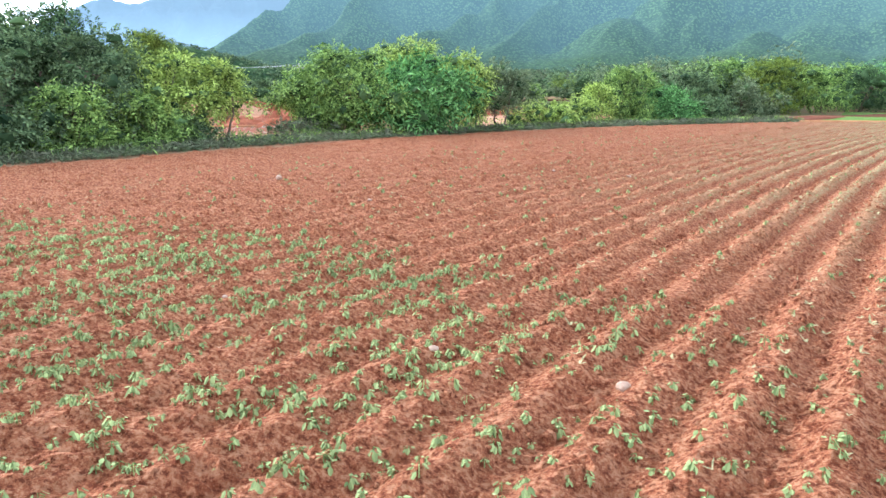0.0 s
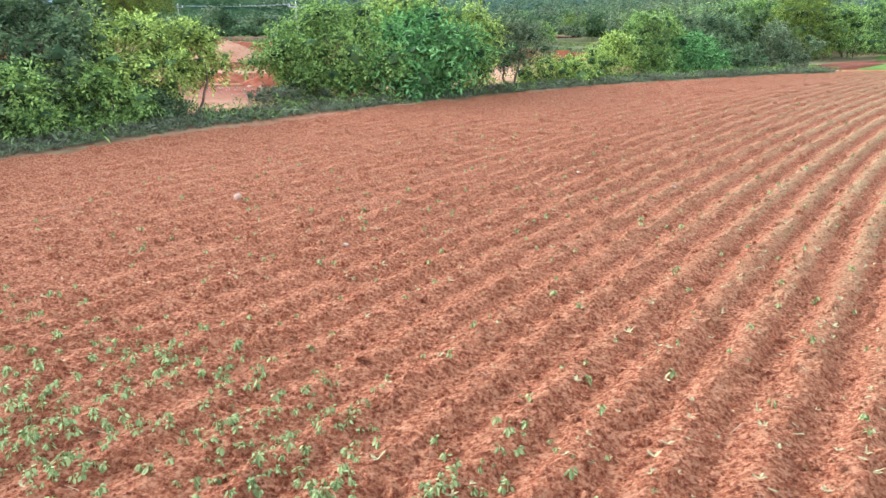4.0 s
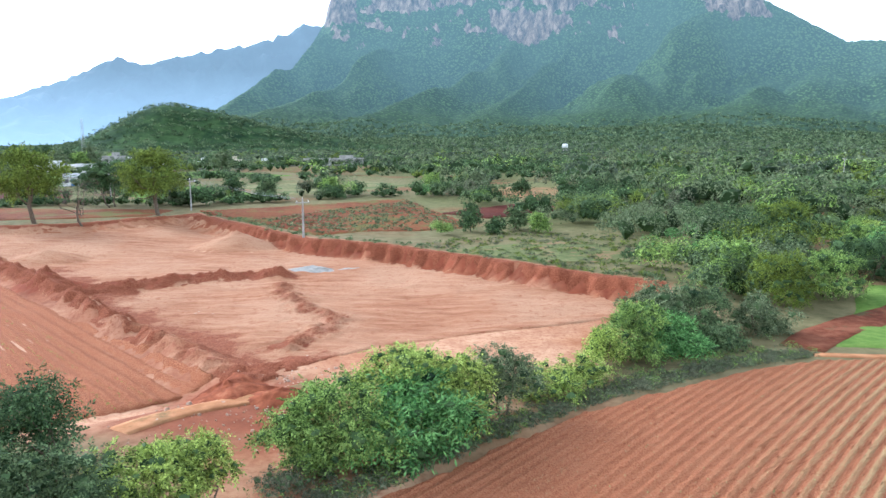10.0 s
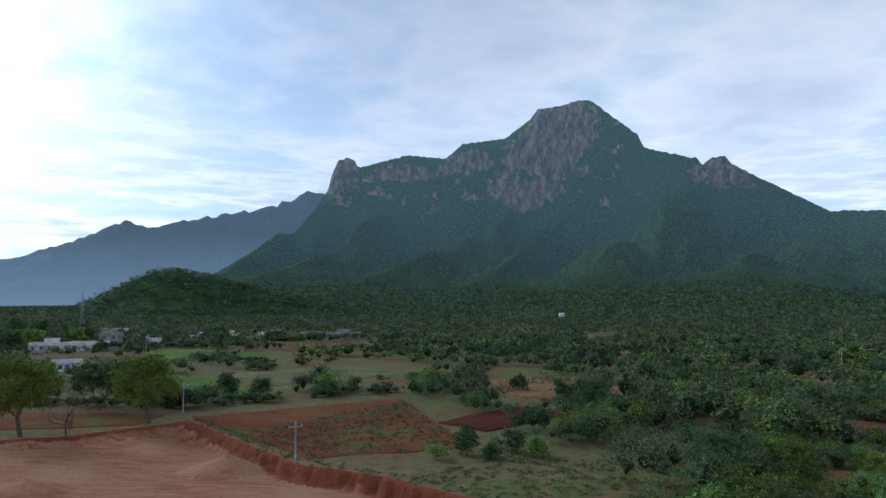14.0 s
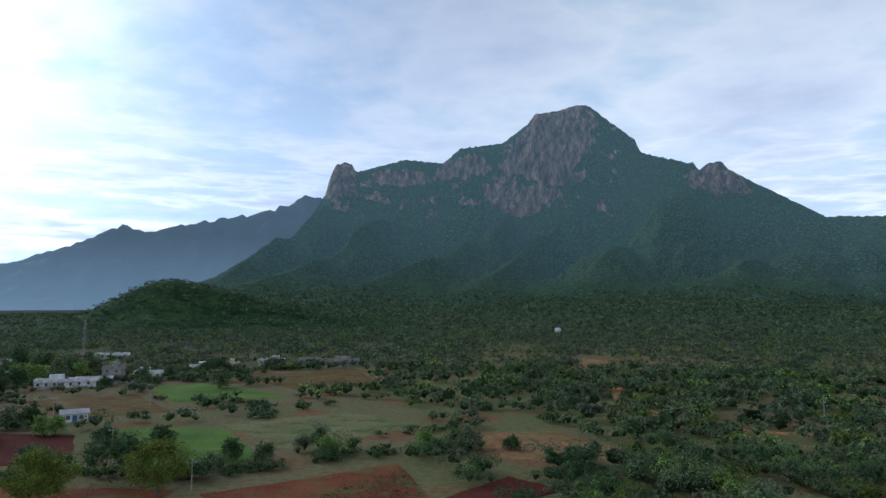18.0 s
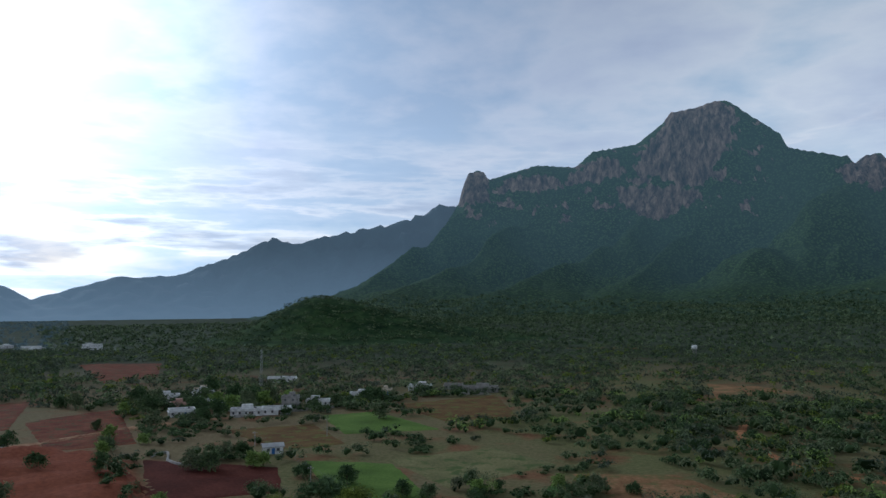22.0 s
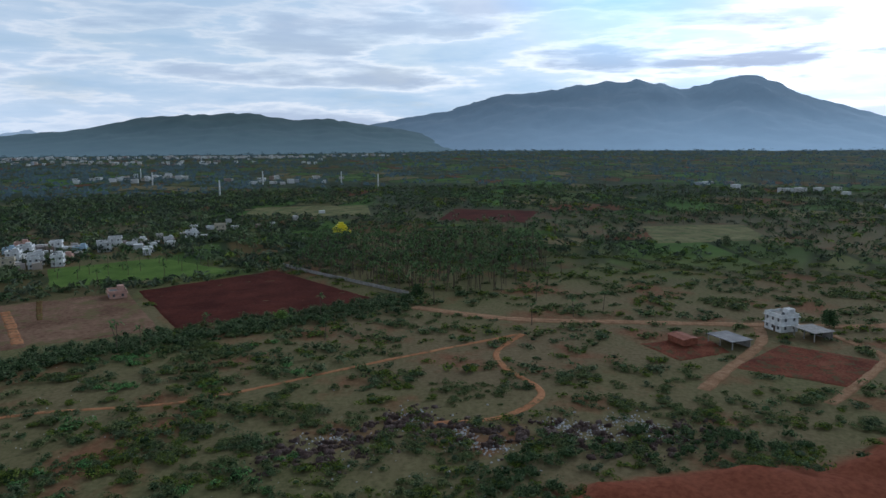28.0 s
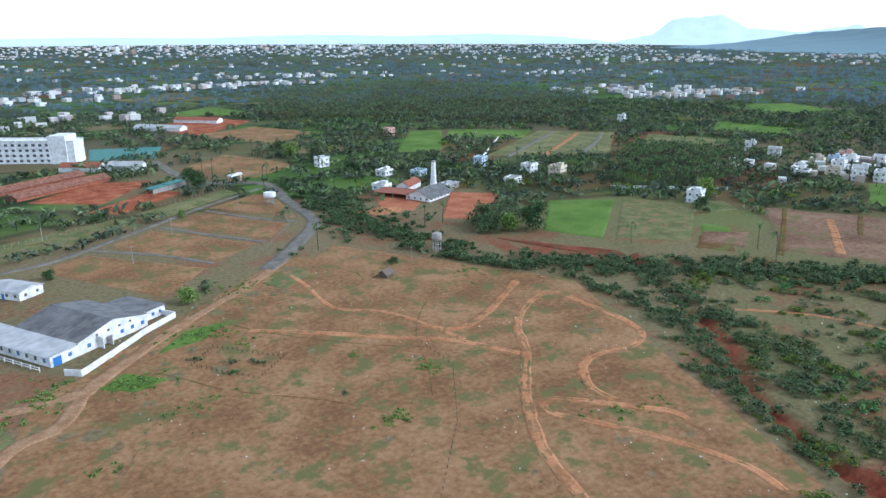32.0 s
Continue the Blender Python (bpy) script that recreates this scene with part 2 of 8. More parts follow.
RED_DARK, RED, RED_PALE = (0.17, 0.047, 0.024), (0.30, 0.092, 0.045), (0.42, 0.165, 0.09)
def ploughed_soil():
    """Crumbly red soil: clods of several sizes, paler dry crumbs."""
    m, nt, b = shader("ploughed_red_soil", 0.95)
    b.inputs["Specular IOR Level"].default_value = 0.04
    a, c, f = noisy(nt, 0.5, 4), noisy(nt, 11.0, 9, 0.78), noisy(nt, 85.0, 5, 0.75)
    lump = node(nt, "ShaderNodeTexVoronoi", [("Vector", nt.nodes.new("ShaderNodeNewGeometry").outputs["Position"])], Scale=34.0, Randomness=1.0)
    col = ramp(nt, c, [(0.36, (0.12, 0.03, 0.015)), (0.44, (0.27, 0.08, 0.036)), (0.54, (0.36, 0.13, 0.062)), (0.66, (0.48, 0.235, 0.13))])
    col = mixed(nt, ramp(nt, a, [(0.4, (0, 0, 0)), (0.7, (0.4, 0.4, 0.4))]), col, (0.35, 0.13, 0.066))
    # pale dry crumbs, and the shade of the holes between them painted in
    col = mixed(nt, ramp(nt, f, [(0.56, (0, 0, 0)), (0.66, (0.8, 0.8, 0.8))]), col, (0.5, 0.26, 0.15))
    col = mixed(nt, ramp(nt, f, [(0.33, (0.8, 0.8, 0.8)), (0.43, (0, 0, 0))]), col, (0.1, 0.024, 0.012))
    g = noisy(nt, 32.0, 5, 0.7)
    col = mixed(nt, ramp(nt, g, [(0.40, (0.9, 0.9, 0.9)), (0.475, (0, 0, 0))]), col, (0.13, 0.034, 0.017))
    col = mixed(nt, ramp(nt, g, [(0.53, (0, 0, 0)), (0.6, (0.75, 0.75, 0.75))]), col, (0.5, 0.24, 0.13))
    crest = nt.nodes.new("ShaderNodeAttribute")
    crest.attribute_name = "crest"
    dry = node(nt, "ShaderNodeMath", [(0, crest.outputs["Fac"]), (1, ramp(nt, noisy(nt, 30.0, 6, 0.8), [(0.42, (0, 0, 0)), (0.53, (1, 1, 1))]))])
    dry.operation = "MULTIPLY"
    col = mixed(nt, dry.outputs[0], col, (0.36, 0.29, 0.145))
    nt.links.new(col, b.inputs["Base Color"])
    h = node(nt, "ShaderNodeMath", [(0, f), (1, lump.outputs["Distance"])])
    h.operation = "SUBTRACT"
    grit = node(nt, "ShaderNodeMath", [(0, c), (2, h.outputs[0])])
    grit.operation, grit.inputs[1].default_value = "MULTIPLY_ADD", 0.25
    bumped(nt, b, grit.outputs[0], 0.8, 0.022)
    return m


M_FIELD = ploughed_soil()
M_RED = earth("bare_red_earth", RED_DARK, RED, RED_PALE, 0.12, 1.5, 0.12)
M_RUST = earth("rust_red_soil", (0.1, 0.03, 0.018), (0.165, 0.052, 0.028), (0.23, 0.085, 0.048), 0.1, 1.2, 0.1, (0.1, 0.075, 0.035))
M_TRACK = earth("trodden_earth_track", (0.31, 0.132, 0.06), (0.42, 0.19, 0.09), (0.5, 0.25, 0.125), 0.12, 1.2, 0.05, (0.2, 0.13, 0.062))
M_ROAD = earth("dusty_dirt_road", (0.23, 0.125, 0.066), (0.32, 0.185, 0.1), (0.4, 0.245, 0.145), 0.3, 2.0, 0.05)
M_ASPHALT = earth("worn_grey_asphalt", (0.125, 0.115, 0.095), (0.175, 0.16, 0.132), (0.225, 0.205, 0.17), 0.2, 3.0, 0.02)
M_PLOT = earth("dry_plot_soil", (0.168, 0.088, 0.041), (0.255, 0.139, 0.066), (0.33, 0.192, 0.099), 0.05, 0.6, 0.06, (0.14, 0.13, 0.05))
M_STUBBLE = earth("dry_grass_stubble", (0.11, 0.112, 0.05), (0.17, 0.162, 0.07), (0.235, 0.21, 0.1), 0.05, 0.9, 0.08, (0.085, 0.12, 0.04))
M_MAROON = earth("dark_tilled_soil", (0.055, 0.014, 0.01), (0.082, 0.022, 0.015), (0.115, 0.034, 0.022), 0.06, 1.0, 0.08)
M_BROWNF = earth("young_crop_on_red_soil", (0.1, 0.05, 0.022), (0.14, 0.08, 0.033), (0.165, 0.115, 0.042), 0.08, 1.4, 0.06, (0.13, 0.14, 0.04))
M_CROPF = earth("crop_soil_red_brown", (0.12, 0.036, 0.018), (0.18, 0.06, 0.028), (0.21, 0.09, 0.038), 0.06, 1.4, 0.06, (0.13, 0.115, 0.038))
M_GREENF = earth("green_paddy", (0.075, 0.125, 0.026), (0.105, 0.18, 0.036), (0.15, 0.22, 0.052), 0.05, 1.8, 0.1)
M_GREENG = earth("short_green_grass", (0.09, 0.105, 0.04), (0.13, 0.145, 0.055), (0.19, 0.18, 0.08), 0.12, 1.6, 0.06, (0.24, 0.15, 0.08))
M_GREY = earth("grey_gravel", (0.19, 0.175, 0.155), (0.3, 0.28, 0.25), (0.4, 0.38, 0.34), 0.6, 4.0, 0.08)
M_WHITE = plain("weathered_whitewash", (0.74, 0.735, 0.71), 0.75, 0.28, 0.35)
M_CREAM = plain("cream_plaster", (0.6, 0.52, 0.38), 0.75, 0.2, 0.5)
M_PINK = plain("faded_pink_plaster", (0.6, 0.36, 0.28), 0.75, 0.2, 0.5)
M_BLUEP = plain("pale_blue_plaster", (0.45, 0.58, 0.66), 0.75, 0.2, 0.5)
M_CONC = plain("grey_concrete", (0.33, 0.31, 0.28), 0.85, 0.3, 0.6)
M_ROOFG = plain("grey_sheet_roof", (0.14, 0.135, 0.13), 0.6, 0.45, 0.25)
M_ROOFW = plain("pale_sheet_roof", (0.42, 0.42, 0.41), 0.55, 0.25, 0.25)
M_TILE = plain("clay_tile_roof", (0.3, 0.105, 0.06), 0.85, 0.35, 0.7)
M_GLASS = plain("dark_window", (0.1, 0.105, 0.11), 0.25, 0.2, 1.0)
M_BLUE = plain("blue_painted_metal", (0.05, 0.17, 0.42), 0.5, 0.2, 1.0)
M_TEAL = plain("teal_court_surface", (0.06, 0.2, 0.17), 0.7, 0.2, 0.3)
M_YELLOW = plain("bright_yellow_paint", (0.8, 0.68, 0.03), 0.6, 0.12, 0.5)
M_OLDTILE = plain("old_brown_tile_roof", (0.25, 0.11, 0.07), 0.9, 0.5, 0.5)
M_BARK = plain("rough_grey_bark", (0.13, 0.095, 0.065), 0.9, 0.4, 6.0, bump=0.02)
M_TWIG = plain("bare_twigs", (0.16, 0.12, 0.1), 0.9, 0.3, 4.0)
M_WIRE = plain("dull_wire", (0.2, 0.2, 0.2), 0.5, 0.1, 1.0, 0.8)
M_STONE = earth("field_stone", (0.3, 0.17, 0.11), (0.42, 0.28, 0.2), (0.55, 0.42, 0.32), 1.5, 8.0, 0.02)
M_RUBBLE = earth("dumped_rubble", (0.045, 0.03, 0.025), (0.085, 0.058, 0.048), (0.17, 0.13, 0.115), 0.4, 3.0, 0.06)
M_KILN = earth("trodden_brick_dust", (0.27, 0.09, 0.045), (0.37, 0.135, 0.07), (0.45, 0.19, 0.105), 0.1, 1.4, 0.06)
M_PINKST = earth("pinkish_stubble", (0.13, 0.072, 0.046), (0.2, 0.118, 0.075), (0.275, 0.17, 0.11), 0.04, 0.5, 0.08, (0.16, 0.13, 0.06))
M_LITTER = plain("pale_litter", (0.5, 0.5, 0.5), 0.6, 0.5, 3.0)
M_STRAW = plain("dry_straw", (0.45, 0.33, 0.2), 0.9, 0.3, 3.0)
L_FRESH = leafy("fresh_green_leaves", (0.06, 0.13, 0.03), (0.3, 0.43, 0.11))
L_LIME = leafy("lime_green_leaves", (0.12, 0.19, 0.035), (0.44, 0.55, 0.13))
L_BLUE = leafy("feathery_blue_green_leaves", (0.05, 0.15, 0.045), (0.2, 0.4, 0.125))
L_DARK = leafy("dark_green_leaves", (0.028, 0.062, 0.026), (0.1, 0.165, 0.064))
L_OLIVE = leafy("olive_green_leaves", (0.068, 0.098, 0.05), (0.205, 0.25, 0.125))
L_SCRUB = leafy("scrub_leaves", (0.052, 0.088, 0.042), (0.165, 0.232, 0.1))
L_YELLOW = leafy("yellowish_scrub_leaves", (0.075, 0.11, 0.02), (0.2, 0.26, 0.045))
L_SLOPE = leafy("slope_forest_leaves", (0.034, 0.064, 0.031), (0.088, 0.138, 0.058), 0.1)
L_WASTE = leafy("dusty_olive_scrub_leaves", (0.085, 0.118, 0.046), (0.205, 0.245, 0.095))
# a dark green that carries the shade inside bushes in its colour
L_HEART = leafy("inner_shade_green", (0.02, 0.042, 0.014), (0.045, 0.08, 0.026), 0.1)
L_PALM = leafy("palm_fronds", (0.04, 0.088, 0.032), (0.125, 0.2, 0.07))
L_GREYG = leafy("grey_green_weeds", (0.09, 0.1, 0.06), (0.19, 0.2, 0.12))
L_SEED = leafy("pale_seedling_leaves", (0.175, 0.235, 0.08), (0.37, 0.43, 0.175), 0.25)
# far woods: the haze before them is put in as blue emission
L_HAZE = leafy("woods_with_glowing_haze", (0.03, 0.05, 0.036), (0.056, 0.08, 0.054), 0.1)
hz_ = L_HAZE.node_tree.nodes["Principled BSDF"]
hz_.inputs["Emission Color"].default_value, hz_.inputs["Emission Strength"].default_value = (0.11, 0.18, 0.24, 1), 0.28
L_FOOT = leafy("woods_below_the_mountain", (0.075, 0.115, 0.062), (0.18, 0.235, 0.115), 0.1)
# far palms: distance haze put into the frond colour, paler and bluer
L_PALMFAR = leafy("haze_tinted_palm_fronds", (0.062, 0.108, 0.056), (0.165, 0.235, 0.11))
L_WITHER = plain("withered_seedling_leaves", (0.39, 0.33, 0.16), 0.9, 0.5, 45.0)
# far scrub: distance haze put into the leaf colour as extra blue
L_FAR = leafy("haze_tinted_scrub_leaves", (0.05, 0.074, 0.05), (0.115, 0.145, 0.09), 0.1)


def make_ground_material():
    """Scrubland: dry grass, red soil showing through and greener spots; "bare" turns it to dug red earth."""
    m, nt, b = shader("scrubland_ground", 0.95)
    b.inputs["Specular IOR Level"].default_value = 0.03
    pos = nt.nodes.new("ShaderNodeNewGeometry").outputs["Position"]
    big, mid, fine = noisy(nt, 0.006, 6, 0.6, pos), noisy(nt, 0.035, 7, 0.6, pos), noisy(nt, 0.6, 7, 0.7, pos)
    grass = ramp(nt, fine, [(0.3, (0.11, 0.086, 0.045)), (0.5, (0.185, 0.143, 0.078)), (0.7, (0.25, 0.19, 0.11))])
    green = ramp(nt, fine, [(0.3, (0.07, 0.095, 0.03)), (0.7, (0.15, 0.18, 0.06))])
    red = ramp(nt, fine, [(0.3, (0.15, 0.055, 0.03)), (0.7, (0.29, 0.125, 0.07))])
    lush = nt.nodes.new("ShaderNodeAttribute")
    lush.attribute_name = "lush"
    grow = node(nt, "ShaderNodeMath", [(0, ramp(nt, big, [(0.38, (0, 0, 0)), (0.55, (0.9, 0.9, 0.9))])), (1, lush.outputs["Fac"])])
    grow.operation = "MULTIPLY"
    col = mixed(nt, grow.outputs[0], grass, green)
    col = mixed(nt, ramp(nt, mid, [(0.52, (0, 0, 0)), (0.64, (0.7, 0.7, 0.7))]), col, red)
    wood = nt.nodes.new("ShaderNodeAttribute")
    wood.attribute_name = "wood"
    col = mixed(nt, wood.outputs["Fac"], col, ramp(nt, noisy(nt, 0.02, 7, 0.7, pos), [(0.35, (0.026, 0.042, 0.026)), (0.52, (0.046, 0.066, 0.04)), (0.68, (0.085, 0.098, 0.06))]))
    # far off, a patchwork of small fields with dark hedges
    squash = nt.nodes.new("ShaderNodeMapping")
    squash.inputs["Scale"].default_value = (0.011, 0.019, 0.0)
    squash.inputs["Rotation"].default_value = (0, 0, 0.5)
    nt.links.new(pos, squash.inputs[0])
    cell = node(nt, "ShaderNodeTexVoronoi", [("Vector", squash.outputs[0])], Scale=1.0, Randomness=0.85)
    rim_ = node(nt, "ShaderNodeTexVoronoi", [("Vector", squash.outputs[0])], Scale=1.0, Randomness=0.85)
    rim_.feature = "DISTANCE_TO_EDGE"
    crop = ramp(nt, cell.outputs["Color"], [(0.0, (0.05, 0.085, 0.025)), (0.3, (0.1, 0.2, 0.04)), (0.38, (0.06, 0.09, 0.03)), (0.48, (0.25, 0.2, 0.1)), (0.55, (0.08, 0.12, 0.04)), (0.64, (0.19, 0.07, 0.04)), (0.72, (0.16, 0.16, 0.065)), (1.0, (0.11, 0.21, 0.05))])
    crop = mixed(nt, 0.55, crop, mixed(nt, 1.0, crop, ramp(nt, noisy(nt, 0.05, 6, 0.7, pos), [(0.3, (0.3, 0.3, 0.3)), (0.7, (1, 1, 1))]), "MULTIPLY"))
    crop = mixed(nt, ramp(nt, rim_.outputs["Distance"], [(0.02, (1, 1, 1)), (0.07, (0, 0, 0))]), crop, (0.022, 0.042, 0.016))
    tilled = nt.nodes.new("ShaderNodeAttribute")
    tilled.attribute_name = "tilled"
    col = mixed(nt, tilled.outputs["Fac"], col, crop)
    bare = nt.nodes.new("ShaderNodeAttribute")
    bare.attribute_name = "bare"
    broad = noisy(nt, 0.07, 6, 0.6, pos)
    dug = ramp(nt, broad, [(0.36, (0.3, 0.105, 0.05)), (0.43, (0.43, 0.2, 0.108)), (0.55, (0.56, 0.33, 0.2))])
    dug = mixed(nt, ramp(nt, fine, [(0.35, (0.5, 0.5, 0.5)), (0.6, (0, 0, 0))]), dug, (0.27, 0.085, 0.045))
    grit = noisy(nt, 3.5, 6, 0.7, pos)
    dug = mixed(nt, ramp(nt, grit, [(0.38, (0.55, 0.55, 0.55)), (0.5, (0, 0, 0))]), dug, (0.25, 0.08, 0.042))
    dug = mixed(nt, ramp(nt, grit, [(0.56, (0, 0, 0)), (0.66, (0.3, 0.3, 0.3))]), dug, (0.55, 0.31, 0.18))
    col = mixed(nt, bare.outputs["Fac"], col, dug)
    cut = nt.nodes.new("ShaderNodeAttribute")
    cut.attribute_name = "cut"
    col = mixed(nt, cut.outputs["Fac"], col, ramp(nt, fine, [(0.3, (0.14, 0.036, 0.02)), (0.7, (0.28, 0.08, 0.042))]))
    nt.links.new(col, b.inputs["Base Color"])
    bumped(nt, b, fine, 0.45, 0.1)
    return m


M_GROUND = make_ground_material()


# ---- shape of the land ----
def outline(points):
    return np.array(points, float)


def inside_by(px, py, poly):
    """Distance to a polygon's edge, negative inside."""
    best = np.full(px.shape, 1e18)
    sign = np.ones(px.shape)
    n = len(poly)
    for i in range(n):
        (ax, ay), (bx, by) = poly[i], poly[(i + 1) % n]
        ex, ey = bx - ax, by - ay
        wx, wy = px - ax, py - ay
        u = np.clip((wx * ex + wy * ey) / (ex * ex + ey * ey), 0, 1)
        best = np.minimum(best, (wx - u * ex) ** 2 + (wy - u * ey) ** 2)
        crosses = ((ay > py) != (by > py)) & (px < (bx - ax) * (py - ay) / (by - ay + 1e-12) + ax)
        sign = np.where(crosses, -sign, sign)
    return sign * np.sqrt(best)


def line_off(px, py, line):
    best = np.full(px.shape, 1e18)
    for (ax, ay), (bx, by) in zip(line[:-1], line[1:]):
        ex, ey = bx - ax, by - ay
        u = np.clip(((px - ax) * ex + (py - ay) * ey) / (ex * ex + ey * ey), 0, 1)
        best = np.minimum(best, (px - ax - u * ex) ** 2 + (py - ay - u * ey) ** 2)
    return np.sqrt(best)


def smooth(a, b, v):
    u = np.clip((v - a) / (b - a), 0, 1)
    return u * u * (3 - 2 * u)


def waves(px, py, size, seed, octaves=4):
    """Cheap smooth noise about -1 to 1."""
    rng = np.random.default_rng(seed)
    out, amp, tot = np.zeros(np.shape(px)), 1.0, 0.0
    for _ in range(octaves):
        for _ in range(3):
            a, p = rng.uniform(0, math.tau, 2)
            k = math.tau / size * rng.uniform(0.7, 1.4)
            out = out + amp * np.sin(k * (px * math.cos(a) + py * math.sin(a)) + p + 1.3 * np.sin(k * 0.6 * (px * math.sin(a) - py * math.cos(a)) + p * 3))
        tot += amp * 1.7
        size, amp = size / 2.1, amp * 0.55
    return out / tot


FIELD = outline([(-26, -8), (-15.1, 8), (-9.8, 15.6), (-7.1, 20.0), (-4.1, 23.9), (-2.0, 26.5), (1.9, 30.6), (6.9, 35.0),
                 (14.9, 40.1), (20.1, 42.3), (26, 42.6), (44, 40), (60, 30), (60, -30), (-26, -30)])
PIT = outline([(-42.9, 127), (-28.3, 107.3), (-17.7, 94), (-10.1, 89.6), (-4.5, 85.6), (0.6, 80.7), (6.1, 74.8), (11, 70.8), (14.4, 67.6), (17.6, 64), (16.6, 58), (12.5, 53.6),
               (7, 50.2), (1, 48), (-4.5, 45.2), (-7.5, 42.6), (-9.4, 39.6), (-12.2, 41.4), (-17, 46.6), (-23.4, 53.6), (-33, 64), (-45, 75.6), (-66, 95), (-68, 106), (-56.5, 112), (-48.5, 119)])
NEAR_RIM = outline([(-13, 38), (-3, 48), (6, 52), (13, 56), (16, 60), (18.5, 53), (12, 45), (6, 38.5), (0.5, 33.5), (-5.5, 28.5)])
RAMP_SIDE = outline([(-8.5, 38), (-20, 55), (-40, 75), (-66, 98), (-92, 84), (-62, 50), (-40, 34), (-20, 28)])
GULLY = [(-160, -330), (-142, -300), (-128, -262), (-117, -237), (-95, -208), (-84, -186), (-78, -162), (-88, -132), (-100, -100)]
RED_EAST = outline([(-112, -92), (-121, -78), (-131, -53), (-134, -21), (-147, 0), (-163, 29), (-171, 85), (-186, 144), (-203, 204),
                    (-150, 190), (-118, 150), (-98, 128), (-82, 60), (-62, 20), (-58, -40), (-64, -90), (-70, -150), (-80, -173), (-93, -165), (-91, -134), (-102, -106)])


SPOIL = [(-36, 66.5), (-31, 69.5), (-27, 72.6), (-22.5, 75.2), (-17.2, 76.4)]
SCRAPE = [(-15.4, 71), (-14.4, 66.7), (-11, 61), (-8.2, 58.4), (-9.1, 54), (-10.6, 50)]
BUND = [(-10.3, 38.6), (-11.5, 39.8), (-16.3, 45.2), (-22.7, 52.0), (-32.2, 62.4), (-43.9, 73.6), (-66, 92)]


def land(px, py):
    h = 0.12 * waves(px, py, 23, 3, 3) * smooth(2, 12, inside_by(px, py, FIELD))
    pit = inside_by(px, py, PIT) + 0.75 * waves(px, py, 5, 5, 4)
    near = smooth(52, 40, py)
    floor = 1.75 - 0.05 * waves(px, py, 15, 6, 3) - 0.04 * waves(px, py, 4, 15, 2) - 0.7 * smooth(-34, -52, px) * smooth(84, 100, py)
    h = h - floor * smooth(0.0, -1.2 - 5 * near - 2.5 * smooth(-22, -40, px), pit)
    h = h - 1.15 * smooth(1.0, -4.0, inside_by(px, py, RAMP_SIDE)) * smooth(-0.5, 0.8, pit)
    # a cone of tipped soil before the back wall, a flat one to the west
    h = h + 2.3 * np.clip(1 - np.hypot((px + 27.5) * 0.75, py - 98) / 4.6, 0, 1) ** 1.15 + 1.1 * np.clip(1 - np.hypot((px + 47) * 0.7, py - 88) / 3.6, 0, 1)
    # the ridge of spoil across the floor and the bank of the ramp
    h = h + 0.75 * np.exp(-line_off(px, py, SPOIL) ** 2 / 2.2) * (1 + 0.5 * waves(px, py, 3.5, 16, 3))
    h = h + 0.4 * np.exp(-line_off(px, py, BUND) ** 2 / 0.8) * (1 + 0.4 * waves(px, py, 4, 26, 3))
    h = h + 0.22 * np.exp(-line_off(px, py, SCRAPE) ** 2 / 0.9) * (1 + 0.8 * waves(px, py, 2.5, 18, 2))
    h = h - 0.5 * smooth(-0.2, -1.2, inside_by(px, py, FIELD))
    gul = line_off(px, py, GULLY) + 1.2 * waves(px, py, 18, 8, 3)
    h = h - 2.2 * smooth(3.2, 0.6, gul)
    red = inside_by(px, py, RED_EAST) + 3 * waves(px, py, 30, 9, 3)
    h = h + smooth(0.5, -3.5, red) * (2.2 + 1.4 * waves(px, py, 34, 10, 4))
    for crest_ in ([(-155.7, 25.6), (-165.5, 37.2), (-169.9, 56.2), (-167.1, 86.1), (-153.8, 109.4), (-161, 124)], [(-189.6, 95.8), (-206, 125), (-204, 152.6), (-196, 188)], [(-128, 60), (-136, 84), (-142, 110), (-128, 128)]):
        h = h + 2.4 * np.exp(-line_off(px, py, crest_) ** 2 / 46) * (1 + 0.3 * waves(px, py, 16, 12, 3))
    far = np.hypot(px, py)
    h = h + smooth(150, 900, far) * 1.2 * waves(px, py, 210, 11, 3) * smooth(-100, 200, py)
    h = h + 26 * smooth(900, 2600, py) * smooth(60, -20, np.degrees(np.arctan2(-px, py)))
    return h


def sheet(name, xs, ys, height, material):
    gx, gy = np.meshgrid(xs, ys)
    co = np.stack([gx, gy, height(gx, gy)], -1).reshape(-1, 3)
    nx, ny = len(xs), len(ys)
    i = (np.arange(ny - 1)[:, None] * nx + np.arange(nx - 1)[None, :]).ravel()
    quads = np.stack([i, i + 1, i + nx + 1, i + nx], -1)
    return grid_mesh(name, co, quads, material), gx.ravel(), gy.ravel()


def grid_mesh(name, co, quads, material, is_smooth=True):
    me = bpy.data.meshes.new(name)
    me.vertices.add(len(co))
    me.vertices.foreach_set("co", np.asarray(co, np.float32).ravel())
    me.loops.add(quads.size)
    me.loops.foreach_set("vertex_index", quads.astype(np.int32).ravel())
    k = quads.shape[1]
    me.polygons.add(len(quads))
    me.polygons.foreach_set("loop_start", np.arange(0, quads.size, k, dtype=np.int32))
    me.polygons.foreach_set("use_smooth", np.full(len(quads), is_smooth))
    me.materials.append(material)
    me.update(calc_edges=True)
    return me


def graded(centre, half, reach, n):
    b = math.asinh(half / reach)
    return centre + reach * np.sinh(np.linspace(-b, b, n))


